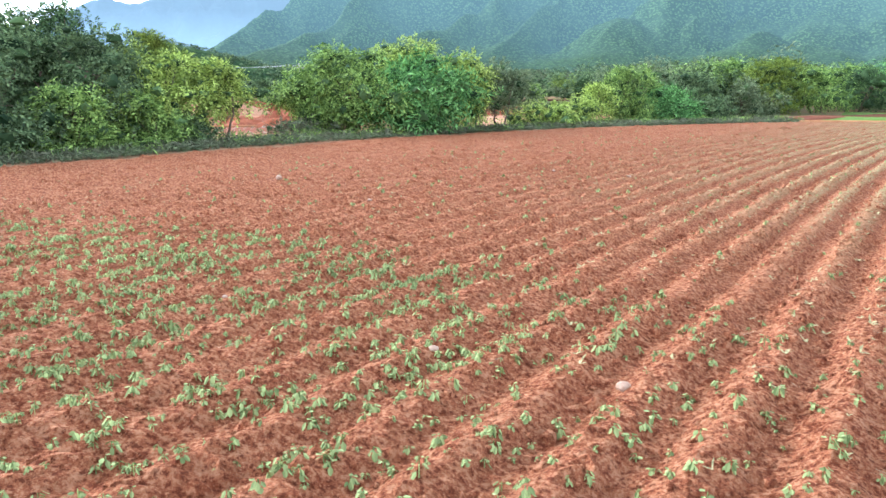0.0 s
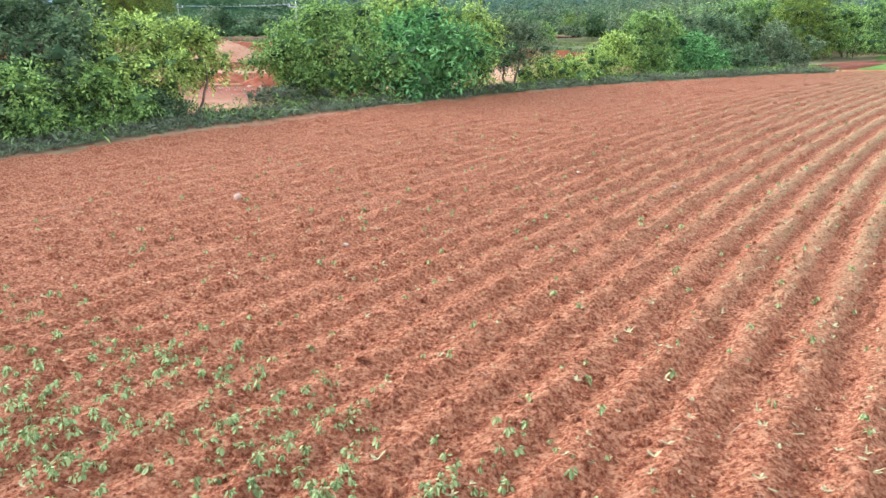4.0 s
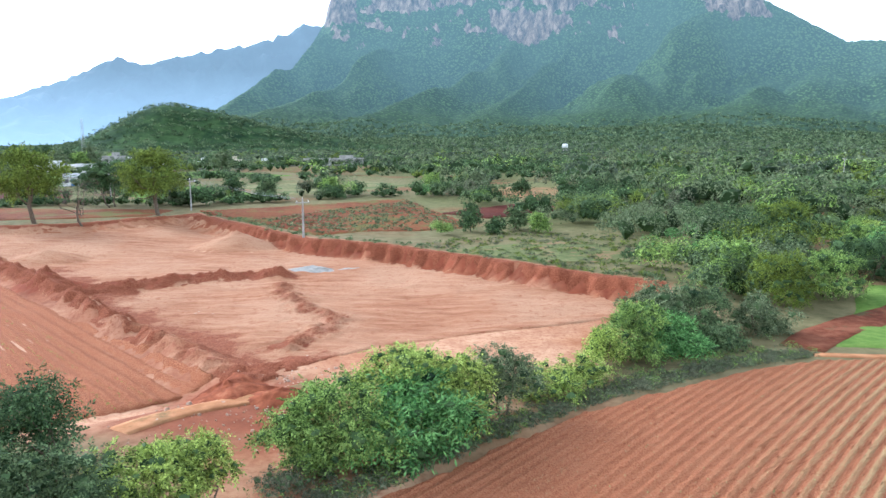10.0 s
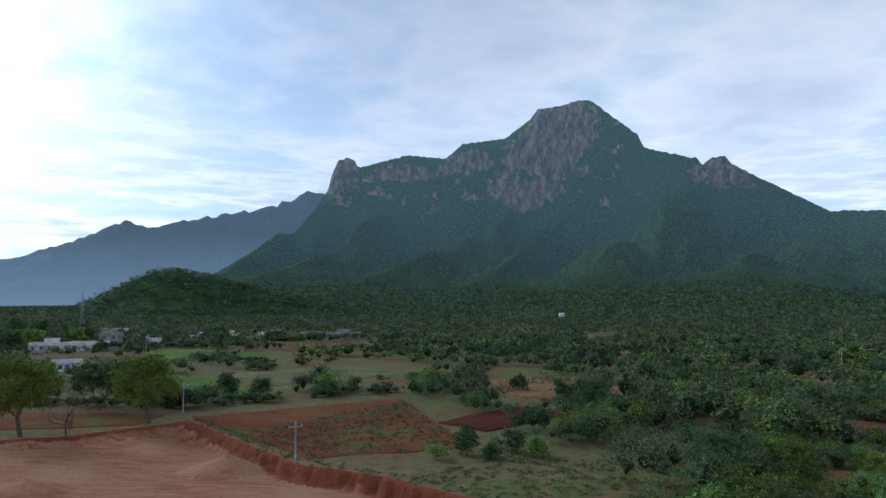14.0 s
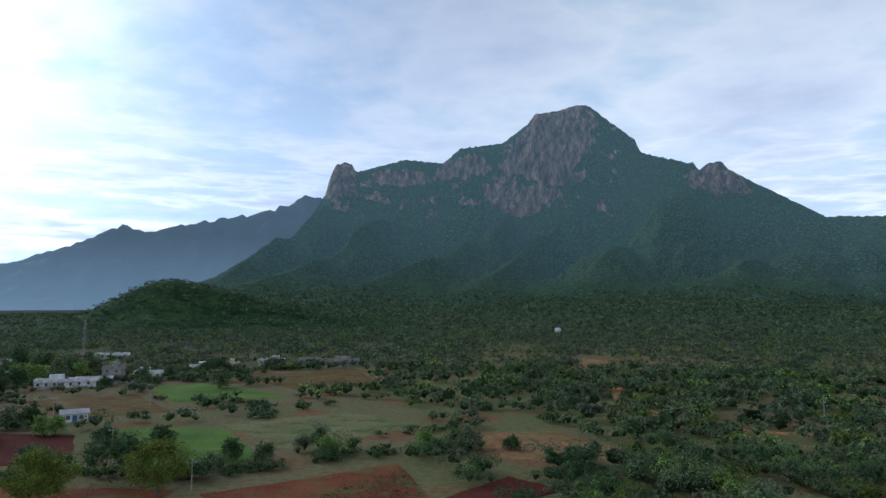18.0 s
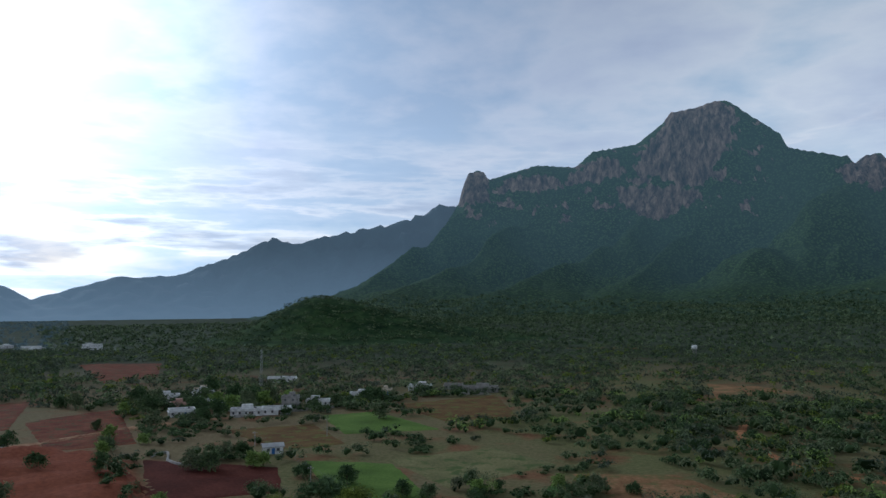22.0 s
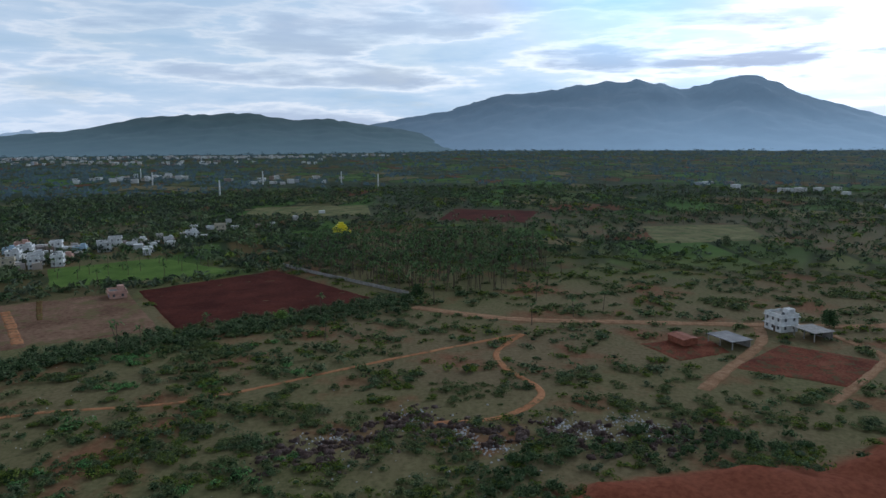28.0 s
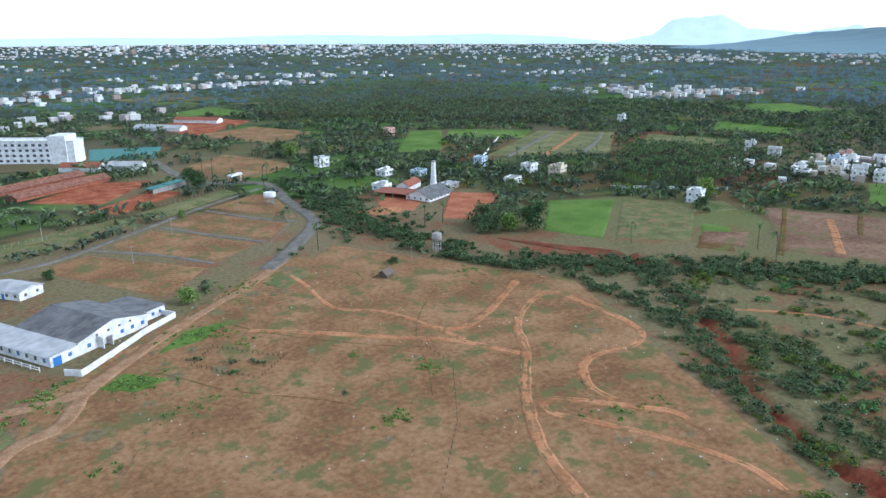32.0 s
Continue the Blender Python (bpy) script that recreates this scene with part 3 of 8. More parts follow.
me, gx, gy = sheet("ground", graded(-25, 6200, 26, 420), graded(70, 6200, 30, 430), land, M_GROUND)
bare = np.clip(smooth(1.5, -0.5, inside_by(gx, gy, PIT) + 1.0 * waves(gx, gy, 7, 21, 3))
               + smooth(2, -4, inside_by(gx, gy, RED_EAST)) * 0.25
               + 0.8 * smooth(6, 2, line_off(gx, gy, [(-16, 40), (-10, 34), (-7, 30), (-5.5, 27)]))
               + 0.45 * smooth(2.6, 1.0, line_off(gx, gy, [(-10.8, 16.5), (-7.9, 21.0), (-5.0, 24.8), (-2.7, 27.6), (1.4, 31.6), (6.5, 36.0)]))
               + smooth(0.5, -1.5, inside_by(gx, gy, NEAR_RIM) + 1.2 * waves(gx, gy, 5, 23, 3))
               + smooth(2, -3, inside_by(gx, gy, RAMP_SIDE) + 2 * waves(gx, gy, 9, 24, 3)), 0, 1)
cut = np.clip(smooth(3.6, 1.4, line_off(gx, gy, GULLY) + 1.5 * waves(gx, gy, 15, 22, 3)) * smooth(-262, -240, gy)
              + 0.9 * smooth(5, 1.5, line_off(gx, gy, [(-110, -352), (-126, -332), (-140, -310), (-158, -296)]) + 2 * waves(gx, gy, 12, 29, 3))
              + smooth(1.8, 0.4, np.abs(inside_by(gx, gy, PIT) + 0.6)) * smooth(58, 66, gy)
              + 0.9 * smooth(3, -2, inside_by(gx, gy, RED_EAST))
              + 0.95 * smooth(3.4, 1.2, line_off(gx, gy, SPOIL) + 0.8 * waves(gx, gy, 4, 19, 3))
              + 0.55 * smooth(1.8, 0.4, line_off(gx, gy, SCRAPE) + 0.5 * waves(gx, gy, 3, 25, 3))
              + 0.55 * smooth(3.6, 1.0, line_off(gx, gy, BUND[1:]) + 1.5 * waves(gx, gy, 9, 18, 3))
              + 0.85 * smooth(6.5, 2.0, np.hypot((gx + 9.5) * 0.8, gy - 34.5) + 1.5 * waves(gx, gy, 5, 20, 3))
              + 0.45 * smooth(0.3, 0.6, waves(gx, gy, 14, 17, 3)) * smooth(0, -3, inside_by(gx, gy, PIT)), 0, 1)
turn_ = np.degrees(np.arctan2(-gx, gy)) % 360
wood = 0.95 * smooth(330, 900, np.hypot(gx, gy + 50)) * (1 - 0.7 * smooth(100, 140, turn_) * smooth(900, 500, np.hypot(gx, gy)))
tilled = 0.9 * smooth(300, 480, np.hypot(gx, gy + 50)) * smooth(48, 75, turn_) * smooth(230, 200, turn_) * smooth(3600, 2000, np.hypot(gx, gy))
tilled = tilled * smooth(-0.35, 0.1, waves(gx, gy, 420, 28, 3))
for key, values in (("bare", bare), ("cut", cut), ("wood", wood), ("tilled", tilled), ("lush", 0.18 + 0.5 * smooth(20, 60, gy) * smooth(-130, -80, gx) + 0.32 * smooth(-86, -110, gx) * smooth(40, 0, gy) * smooth(-420, -280, gy))):
    at = me.attributes.new(key, "FLOAT", "POINT")
    at.data.foreach_set("value", values.astype(np.float32))
ground = tagged(new("ground", me), "wide scrubland plain of dry grass and red soil", "ground", kind="structure")

# ---- the ploughed field ----
ROW, TURN = 0.477, radians(34)


def row_place(s, n):
    """From metres along and across the rows to the plan; the rows bend to the right far off."""
    n0 = n + 0.0026 * np.maximum(s - 12, 0) ** 2 - 0.0010 * np.minimum(s - 12, 0) ** 2 * 0
    return n0 * math.cos(TURN) + s * math.sin(TURN), -n0 * math.sin(TURN) + s * math.cos(TURN)


def furrows(s, n):
    wob = n + 0.025 * waves(s, n, 2.6, 31, 2)
    ridge = 0.5 - 0.5 * np.cos(wob / ROW * math.tau)
    h = 0.115 * ridge ** 1.1 * (1 + 0.1 * waves(s, n, 1.4, 33, 2)) * (0.5 + 0.5 * smooth(-7, 3, n)) - 0.01
    return h


rng = np.random.default_rng(5)
s_line = np.concatenate([np.arange(-6, 1, 0.2), np.arange(1, 9, 0.055), np.arange(9, 18, 0.11), np.arange(18, 34, 0.2), np.arange(34, 66, 0.4)])
n_line = np.concatenate([np.arange(-27, -8, 0.1), np.arange(-8, 9, 0.055), np.arange(9, 36, 0.09)])
gs, gn = np.meshgrid(s_line, n_line)
fx, fy = row_place(gs, gn)
clod = rng.random(gs.shape)
fz = furrows(gs, gn) + 0.03 * (clod - 0.5) + 0.05 * (clod > 0.97) * rng.random(gs.shape)
rim = inside_by(fx, fy, FIELD) + 0.25 * waves(fx, fy, 3, 35, 3)
fz = fz - 0.5 * smooth(-0.45, 0.15, rim)
nx = len(s_line)
i = (np.arange(len(n_line) - 1)[:, None] * nx + np.arange(nx - 1)[None, :]).ravel()
quads = np.stack([i, i + nx, i + nx + 1, i + 1], -1)
quads = quads[(rim.ravel()[quads] < 0.5).any(1)]
used, back_to = np.unique(quads, return_inverse=True)
crest = (np.cos(gn / ROW * math.tau) < -0.1) * smooth(-6, 4, gn + 0.15 * gs) * smooth(5, 15, gs) * (0.75 + 0.25 * (waves(gs, gn, 2.2, 67, 3) > 0))
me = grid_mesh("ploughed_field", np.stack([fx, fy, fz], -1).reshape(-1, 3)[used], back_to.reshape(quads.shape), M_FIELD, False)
at = me.attributes.new("crest", "FLOAT", "POINT")
at.data.foreach_set("value", crest.ravel()[used].astype(np.float32))
ploughed = tagged(new("ploughed_field", me), "freshly ploughed red soil with long furrows", "field", kind="structure")

# ---- the dug pit ----
def pit_material():
    """Scraped orange-pink subsoil: smooth pale pans, damp red clods, long scrape marks."""
    m, nt, b = shader("scraped_pit_soil", 0.95)
    b.inputs["Specular IOR Level"].default_value = 0.04
    pos = nt.nodes.new("ShaderNodeNewGeometry").outputs["Position"]
    drawn = nt.nodes.new("ShaderNodeMapping")
    drawn.inputs["Scale"].default_value, drawn.inputs["Rotation"].default_value = (0.16, 1.1, 0.0), (0, 0, 0.35)
    nt.links.new(pos, drawn.inputs[0])
    broad, scrape, fine, grit = noisy(nt, 0.09, 5, 0.6, pos), noisy(nt, 1.0, 7, 0.65, drawn.outputs[0]), noisy(nt, 1.6, 8, 0.7, pos), noisy(nt, 9.0, 6, 0.75, pos)
    col = ramp(nt, scrape, [(0.36, (0.27, 0.11, 0.058)), (0.5, (0.37, 0.172, 0.094)), (0.64, (0.45, 0.235, 0.138))])
    col = mixed(nt, ramp(nt, broad, [(0.42, (0, 0, 0)), (0.6, (0.75, 0.75, 0.75))]), col, (0.46, 0.258, 0.156))
    col = mixed(nt, ramp(nt, fine, [(0.34, (0.75, 0.75, 0.75)), (0.46, (0, 0, 0))]), col, (0.27, 0.09, 0.045))
    col = mixed(nt, ramp(nt, grit, [(0.36, (0.7, 0.7, 0.7)), (0.46, (0, 0, 0))]), col, (0.22, 0.07, 0.036))
    col = mixed(nt, ramp(nt, grit, [(0.56, (0, 0, 0)), (0.68, (0.6, 0.6, 0.6))]), col, (0.53, 0.3, 0.185))
    red = nt.nodes.new("ShaderNodeAttribute")
    red.attribute_name = "red"
    damp = ramp(nt, grit, [(0.35, (0.12, 0.034, 0.018)), (0.5, (0.235, 0.073, 0.038)), (0.65, (0.33, 0.13, 0.07))])
    edge = node(nt, "ShaderNodeMath", [(0, red.outputs["Fac"]), (1, fine)])
    col = mixed(nt, ramp(nt, edge.outputs[0], [(0.72, (0, 0, 0)), (1.05, (1, 1, 1))]), col, damp)
    nt.links.new(col, b.inputs["Base Color"])
    h = node(nt, "ShaderNodeMath", [(0, fine), (1, grit)])
    bumped(nt, b, h.outputs[0], 0.8, 0.06)
    return m


def pit_ground(px, py):
    """The land with its clods, scrape marks and the gnawed face of the cut."""
    d = inside_by(px, py, PIT)
    wall = smooth(1.0, 0.2, np.abs(d + 1.0)) * smooth(50, 60, py)
    rough_ = smooth(3.0, 0.5, line_off(px, py, SPOIL)) + smooth(2.5, 0.5, line_off(px, py, SCRAPE)) + smooth(6.5, 2.5, np.hypot(px + 8.5, py - 37.5)) + 0.3 * smooth(2.2, 0.8, line_off(px, py, BUND))
    r = np.random.default_rng(14).random(px.shape)
    h = land(px, py) + 0.06 + 0.04 * waves(px, py, 2.2, 27, 3)
    h = h + np.clip(rough_, 0, 1) * (0.16 * (r - 0.5) + 0.14 * waves(px, py, 1.3, 28, 3)) + 0.022 * (r - 0.5)
    h = h + wall * (0.3 * waves(px, py, 4.5, 29, 4) + 0.2 * waves(px, py, 1.1, 30, 3))
    return h - 0.9 * smooth(0.9, 1.9, d)


me, qx, qy = sheet("pit_floor", np.arange(-72, 21, 0.28), np.arange(35, 130, 0.28), pit_ground, pit_material())
pit_d = inside_by(qx, qy, PIT)
red_ = np.clip(0.95 * smooth(1.5, 0.5, np.abs(pit_d + 0.4)) * smooth(52, 62, qy) + smooth(2.4, 0.8, line_off(qx, qy, SPOIL) + 0.7 * waves(qx, qy, 4, 19, 3))
               + 0.42 * smooth(1.8, 0.3, line_off(qx, qy, SCRAPE) + 0.5 * waves(qx, qy, 3, 25, 3)) + 0.5 * smooth(7.0, 1.0, line_off(qx, qy, [(-14, 46), (-22, 55), (-31, 65), (-44, 78)]) + 2.0 * waves(qx, qy, 8, 18, 3))
               + 0.8 * smooth(7.5, 3.0, np.hypot(qx + 8.5, qy - 38) + 1.5 * waves(qx, qy, 5, 20, 3)), 0, 1)
at = me.attributes.new("red", "FLOAT", "POINT")
at.data.foreach_set("value", red_.astype(np.float32))
bm = bmesh.new()
bm.from_mesh(me)
bmesh.ops.delete(bm, geom=[v for v in bm.verts if pit_d[v.index] > 1.95], context="VERTS")
bm.to_mesh(me)
bm.free()
tagged(new("pit_floor", me), "scraped orange-pink floor and cut red walls of a shallow pit", "pit", kind="structure")

# ---- mountains ----
# the skyline as turn to the left and rise, seen from above the field
SKYLINE_TURN = [40, 24, 19, 16.8, 14.5, 11.4, 9.8, 9.33, 9.13, 8.92, 8.58, 7.97, 7.36, 7.13, 6.82, 3.29, 0.18, -1.15, -4.49, -6.48, -7.01, -9.11, -9.98, -10.98, -11.70, -12.34, -14.63, -15.11, -18.47, -18.87, -19.26, -19.70, -20.25, -20.83, -21.24, -24.00, -27.69, -30.80, -38, -50, -70]
SKYLINE_RISE = [0, 0, 0.028, 0.055, 0.085, 0.118, 0.142, 0.1527, 0.1682, 0.1815, 0.1941, 0.1991, 0.1963, 0.1878, 0.1856, 0.2040, 0.1997, 0.2202, 0.2275, 0.2534, 0.2673, 0.2722, 0.2770, 0.2777, 0.2700, 0.2594, 0.2264, 0.2085, 0.1908, 0.1911, 0.1796, 0.1872, 0.1895, 0.1888, 0.1781, 0.1497, 0.1102, 0.1097, 0.105, 0.09, 0.07]


def spine(px, py, line, width, power, seed, rough):
    """Height of a spur along a crest line that falls to its foot over width metres."""
    out = np.zeros(px.shape)
    jag = 1 + rough * waves(px, py, width * 0.5, seed, 4)
    for (ax, ay, az), (bx, by, bz) in zip(line[:-1], line[1:]):
        ex, ey = bx - ax, by - ay
        u = np.clip(((px - ax) * ex + (py - ay) * ey) / (ex * ex + ey * ey), 0, 1)
        d = np.hypot(px - ax - u * ex, py - ay - u * ey)
        out = np.maximum(out, (az + u * (bz - az)) * (1 - np.clip(d * jag / width, 0, 1)) ** power)
    return out


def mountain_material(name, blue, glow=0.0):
    m, nt, b = shader(name, 0.95)
    b.inputs["Specular IOR Level"].default_value = 0.03
    geo = nt.nodes.new("ShaderNodeNewGeometry")
    pos = geo.outputs["Position"]
    broad, fine = noisy(nt, 0.004, 6, 0.6, pos), noisy(nt, 0.1, 3, 0.6, pos)
    # crowns pale at the middle, dark between: canopy shade put into the colour
    cell = node(nt, "ShaderNodeTexVoronoi", [("Vector", pos)], Scale=0.075)
    crowns = node(nt, "ShaderNodeMath", [(0, fine), (1, cell.outputs["Distance"])])
    crowns.operation = "SUBTRACT"
    wood = ramp(nt, crowns.outputs[0], [(-0.1, (0.026, 0.048, 0.019)), (0.12, (0.056, 0.098, 0.033)), (0.4, (0.084, 0.134, 0.044))])
    wood = mixed(nt, ramp(nt, broad, [(0.35, (0, 0, 0)), (0.65, (0.55, 0.55, 0.55))]), wood, (0.05, 0.085, 0.045))
    streak = nt.nodes.new("ShaderNodeMapping")
    streak.inputs["Scale"].default_value = (0.034, 0.034, 0.0045)
    nt.links.new(pos, streak.inputs[0])
    rk = noisy(nt, 1.0, 7, 0.7, streak.outputs[0])
    rock = ramp(nt, rk, [(0.34, (0.028, 0.026, 0.024)), (0.44, (0.085, 0.066, 0.056)), (0.53, (0.185, 0.13, 0.10)), (0.66, (0.33, 0.235, 0.175))])
    rocky = nt.nodes.new("ShaderNodeAttribute")
    rocky.attribute_name = "rocky"
    edge = node(nt, "ShaderNodeMath", [(0, rocky.outputs["Fac"]), (1, rk)])
    edge.operation = "ADD"
    col = mixed(nt, ramp(nt, edge.outputs[0], [(0.84, (0, 0, 0)), (1.0, (1, 1, 1))]), wood, rock)
    # a little haze blue mixed into the base colour
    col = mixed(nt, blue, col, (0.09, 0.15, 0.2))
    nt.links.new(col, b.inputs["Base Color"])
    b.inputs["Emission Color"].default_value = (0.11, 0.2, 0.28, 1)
    # aerial haze put into the emission, growing with the distance of the slope
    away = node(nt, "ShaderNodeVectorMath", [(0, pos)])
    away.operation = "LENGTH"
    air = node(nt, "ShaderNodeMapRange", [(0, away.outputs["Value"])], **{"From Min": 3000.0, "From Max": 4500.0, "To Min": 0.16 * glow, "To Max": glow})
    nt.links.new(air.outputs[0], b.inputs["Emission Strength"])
    relief = mixed(nt, ramp(nt, edge.outputs[0], [(0.84, (0, 0, 0)), (1.0, (1, 1, 1))]), crowns.outputs[0], rk)
    bumped(nt, b, relief, 1.0, 2.6)
    return m


def crest_range(deg):
    return np.interp(deg, [-70, -30, -18, -13], [3700, 4100, 4250, 4425])


def massif(px, py):
    deg = np.degrees(np.arctan2(-px, py))
    r = np.hypot(px, py)
    reach = crest_range(deg)
    line = np.linspace(-70, 40, 2201)
    rise = np.interp(-line[::-1], -np.array(SKYLINE_TURN, float), SKYLINE_RISE)[::-1] * crest_range(line) + 18
    rise = rise + 5 * waves(line * 60, line * 0, 40, 40, 4) * smooth(16, 10, line)
    levels = [rise]
    for sigma in (0.5, 1.5, 3.5):
        k = np.exp(-0.5 * (np.arange(-300, 301) * 0.05 / sigma) ** 2)
        levels.append(np.convolve(np.pad(rise, 300, mode="edge"), k / k.sum(), "valid"))
    v = np.clip((reach - r) / 2350, -0.2, 1)
    warp = deg + 0.35 * waves(px, py, 900, 47, 2) * smooth(0.0, 0.2, v)
    z = [np.interp(warp, line, level) for level in levels]
    k = np.clip(np.interp(v, [0.0, 0.02, 0.08, 0.2, 0.5], [0, 0.4, 1.3, 2.2, 3.0]), 0, 3)
    top = np.zeros_like(v)
    for n in range(4):
        top = top + z[n] * np.clip(1 - np.abs(k - n), 0, 1)
    fall = np.interp(v, [-0.2, 0, 0.03, 0.09, 0.16, 0.3, 0.5, 0.75, 1.0], [0.8, 1, 0.93, 0.62, 0.36, 0.14, 0.05, 0.02, 0.0])
    h = top * fall
    for seed, width, power, spur in (
            (43, 640, 1.05, [(1489, 3920, 745), (1237, 3786, 593), (1051, 3655, 462), (831, 3455, 312), (610, 3145, 150), (433, 2719, 46), (281, 2185, 7)]),
            (44, 520, 1.05, [(360, 4138, 550), (234, 3896, 425), (22, 3603, 284), (-180, 3248, 174), (-373, 2829, 87), (-455, 2360, 30)]),
            (45, 460, 1.1, [(-293, 4093, 545), (-421, 3830, 386), (-591, 3453, 242), (-714, 3071, 160), (-743, 2599, 70)]),
            (46, 520, 1.15, [(-675, 4199, 590), (-853, 3911, 415), (-957, 3525, 250), (-976, 3156, 140)]),
            (47, 760, 1.1, [(1960, 3620, 430), (1807, 3516, 400), (1483, 3284, 262), (1142, 2993, 150), (841, 2569, 50)]),
            (48, 330, 1.1, [(666, 4150, 620), (581, 3910, 440), (391, 3683, 310), (223, 3296, 170), (105, 2851, 70)])):
        ridge = spine(px, py, spur, width, power, seed, 0.16)
        high = np.maximum(h, ridge)
        h = 0.5 * (h + ridge + np.sqrt((h - ridge) ** 2 + 60.0 ** 2)) - 30 * np.exp(-high / 90)
    return h


ax_ = np.radians(np.concatenate([np.linspace(-62, -32, 60)[:-1], np.linspace(-32, 19, 430)[:-1], np.linspace(19, 36, 40)]))
ar_ = np.concatenate([np.linspace(1500, 3600, 100)[:-1], np.linspace(3600, 4425, 115)])
ga, gr = np.meshgrid(ax_, ar_)
gr = 1500 + (gr - 1500) / 2925 * (crest_range(np.degrees(ga)) + 6 - 1500)
mx, my = -np.sin(ga) * gr, np.cos(ga) * gr
mh = massif(mx, my)
before = crest_range(np.degrees(ga)) - gr
# spurs and gullies that run down the slopes
da = np.degrees(ga) + 0.5 * waves(mx, my, 700, 53, 2)
folds = np.abs(waves(da * 70, gr * 0.3, 640, 51, 1)) + 0.3 * waves(da * 70, gr * 0.4, 240, 54, 1)
mh = mh * (1 + 0.13 * (folds - 0.4) * smooth(10, 160, mh) * smooth(30, 500, before))
mz = mh + 3 * waves(mx, my, 55, 52, 2) * smooth(10, 120, mh) * smooth(10, 120, before) + land(mx, my) * smooth(200, 60, mh) - 10 + 10 * smooth(0, 40, mh)
steep = smooth(0.5, 1.1, np.abs(np.gradient(mz, axis=0) / np.gradient(gr, axis=0)))
# the great bare faces below the summit, the thumb and the horn
deg = np.degrees(ga)
ragged_ = 26 * waves(deg * 75, mz, 120, 55, 4)
face = np.zeros_like(mz)
for turn_line, rise_line in (
        ([-4.2, -5.6, -7.4, -10.4, -11.6, -11.2, -10.3, -9.7, -8.6, -7.4, -6.2, -4.8], [880, 1010, 1230, 1260, 1130, 1000, 880, 790, 735, 735, 790, 830]),
        ([-2.8, -5.2, -7.6, -8.9, -8.5, -7.0, -5.7, -4.6, -3.5], [745, 745, 715, 690, 625, 590, 540, 590, 660]),
        ([7.0, 9.4, 9.2, 8.4, 7.2], [700, 690, 800, 900, 900]), ([-18.3, -20.2, -21.6, -22.6, -20.4, -19.0], [760, 830, 800, 640, 640, 680]),
        ([5.6, 2.0, 1.0, 3.5, 5.8], [845, 850, 770, 760, 790]), ([0.3, -2.6, -3.8, -1.5, 0.5], [880, 930, 860, 800, 820])):
    shape = np.stack([np.array(turn_line) * 75, np.array(rise_line, float)], -1)
    face = np.maximum(face, smooth(22, -14, inside_by(deg * 75, mz, shape) + ragged_))
# small outcrops on the steeper ground
face = np.maximum(face, 0.75 * smooth(0.4, 0.62, waves(deg * 75, mz * 1.6, 210, 57, 4)) * smooth(480, 620, mz) * smooth(-17, -12, deg))
rocky = np.clip(0.1 * steep + 0.9 * face, 0, 1)
# the rock stands in upright flutes and slabs
flute = np.abs(waves(deg * 75 + 0.12 * mz, mz * 0.07, 85, 56, 3))
mz = mz - rocky * (34 * (1 - np.clip(flute * 2.6, 0, 1)) + 9 * (1 - np.clip(np.abs(waves(deg * 75, mz * 0.12, 34, 59, 2)) * 3, 0, 1))) * smooth(12, 60, before)
nx = len(ax_)
i = (np.arange(len(ar_) - 1)[:, None] * nx + np.arange(nx - 1)[None, :]).ravel()
quads = np.stack([i, i + nx, i + nx + 1, i + 1], -1)
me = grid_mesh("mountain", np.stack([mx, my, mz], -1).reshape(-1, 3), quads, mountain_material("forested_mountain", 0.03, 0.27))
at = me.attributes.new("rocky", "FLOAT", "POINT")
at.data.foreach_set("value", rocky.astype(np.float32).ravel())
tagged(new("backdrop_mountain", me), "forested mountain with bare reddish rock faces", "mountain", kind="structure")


def range_of_hills(name, label, line, width, power, material, seed, rough=0.12, step=26.0, foot=-20):
    """A range along its crest line: a strip of ground from the foot on the near side over the crest."""
    pts = [Vector(p) for p in line]
    crest = []
    for a, b in zip(pts[:-1], pts[1:]):
        n = max(2, int((b - a).length / step))
        crest += [a.lerp(b, k / n) for k in range(n)]
    crest.append(pts[-1])
    c = np.array(crest)
    way = c[:, :2] / np.linalg.norm(c[:, :2], axis=1)[:, None]
    v = np.concatenate([np.linspace(-1, 0, 34), [0.04, 0.1]])
    gx_ = c[:, None, 0] + way[:, None, 0] * v[None] * width
    gy_ = c[:, None, 1] + way[:, None, 1] * v[None] * width
    fall = (1 - np.abs(v)) ** power
    bumpy = 1 + rough * waves(gx_, gy_, width * 0.35, seed, 5) * smooth(0, 0.15, np.abs(v))[None]
    jag = (1 + 0.03 * waves(gx_, gy_, 90, seed + 1, 3))
    z_ = (c[:, None, 2] - foot) * fall[None] * bumpy * jag + foot
    nv = len(v)
    k = (np.arange(len(c) - 1)[:, None] * nv + np.arange(nv - 1)[None, :]).ravel()
    q = np.stack([k, k + 1, k + nv + 1, k + nv], -1)
    mesh = grid_mesh(name, np.stack([gx_, gy_, z_], -1).reshape(-1, 3), q, material)
    return tagged(new(name, mesh), label, "hills", kind="structure")


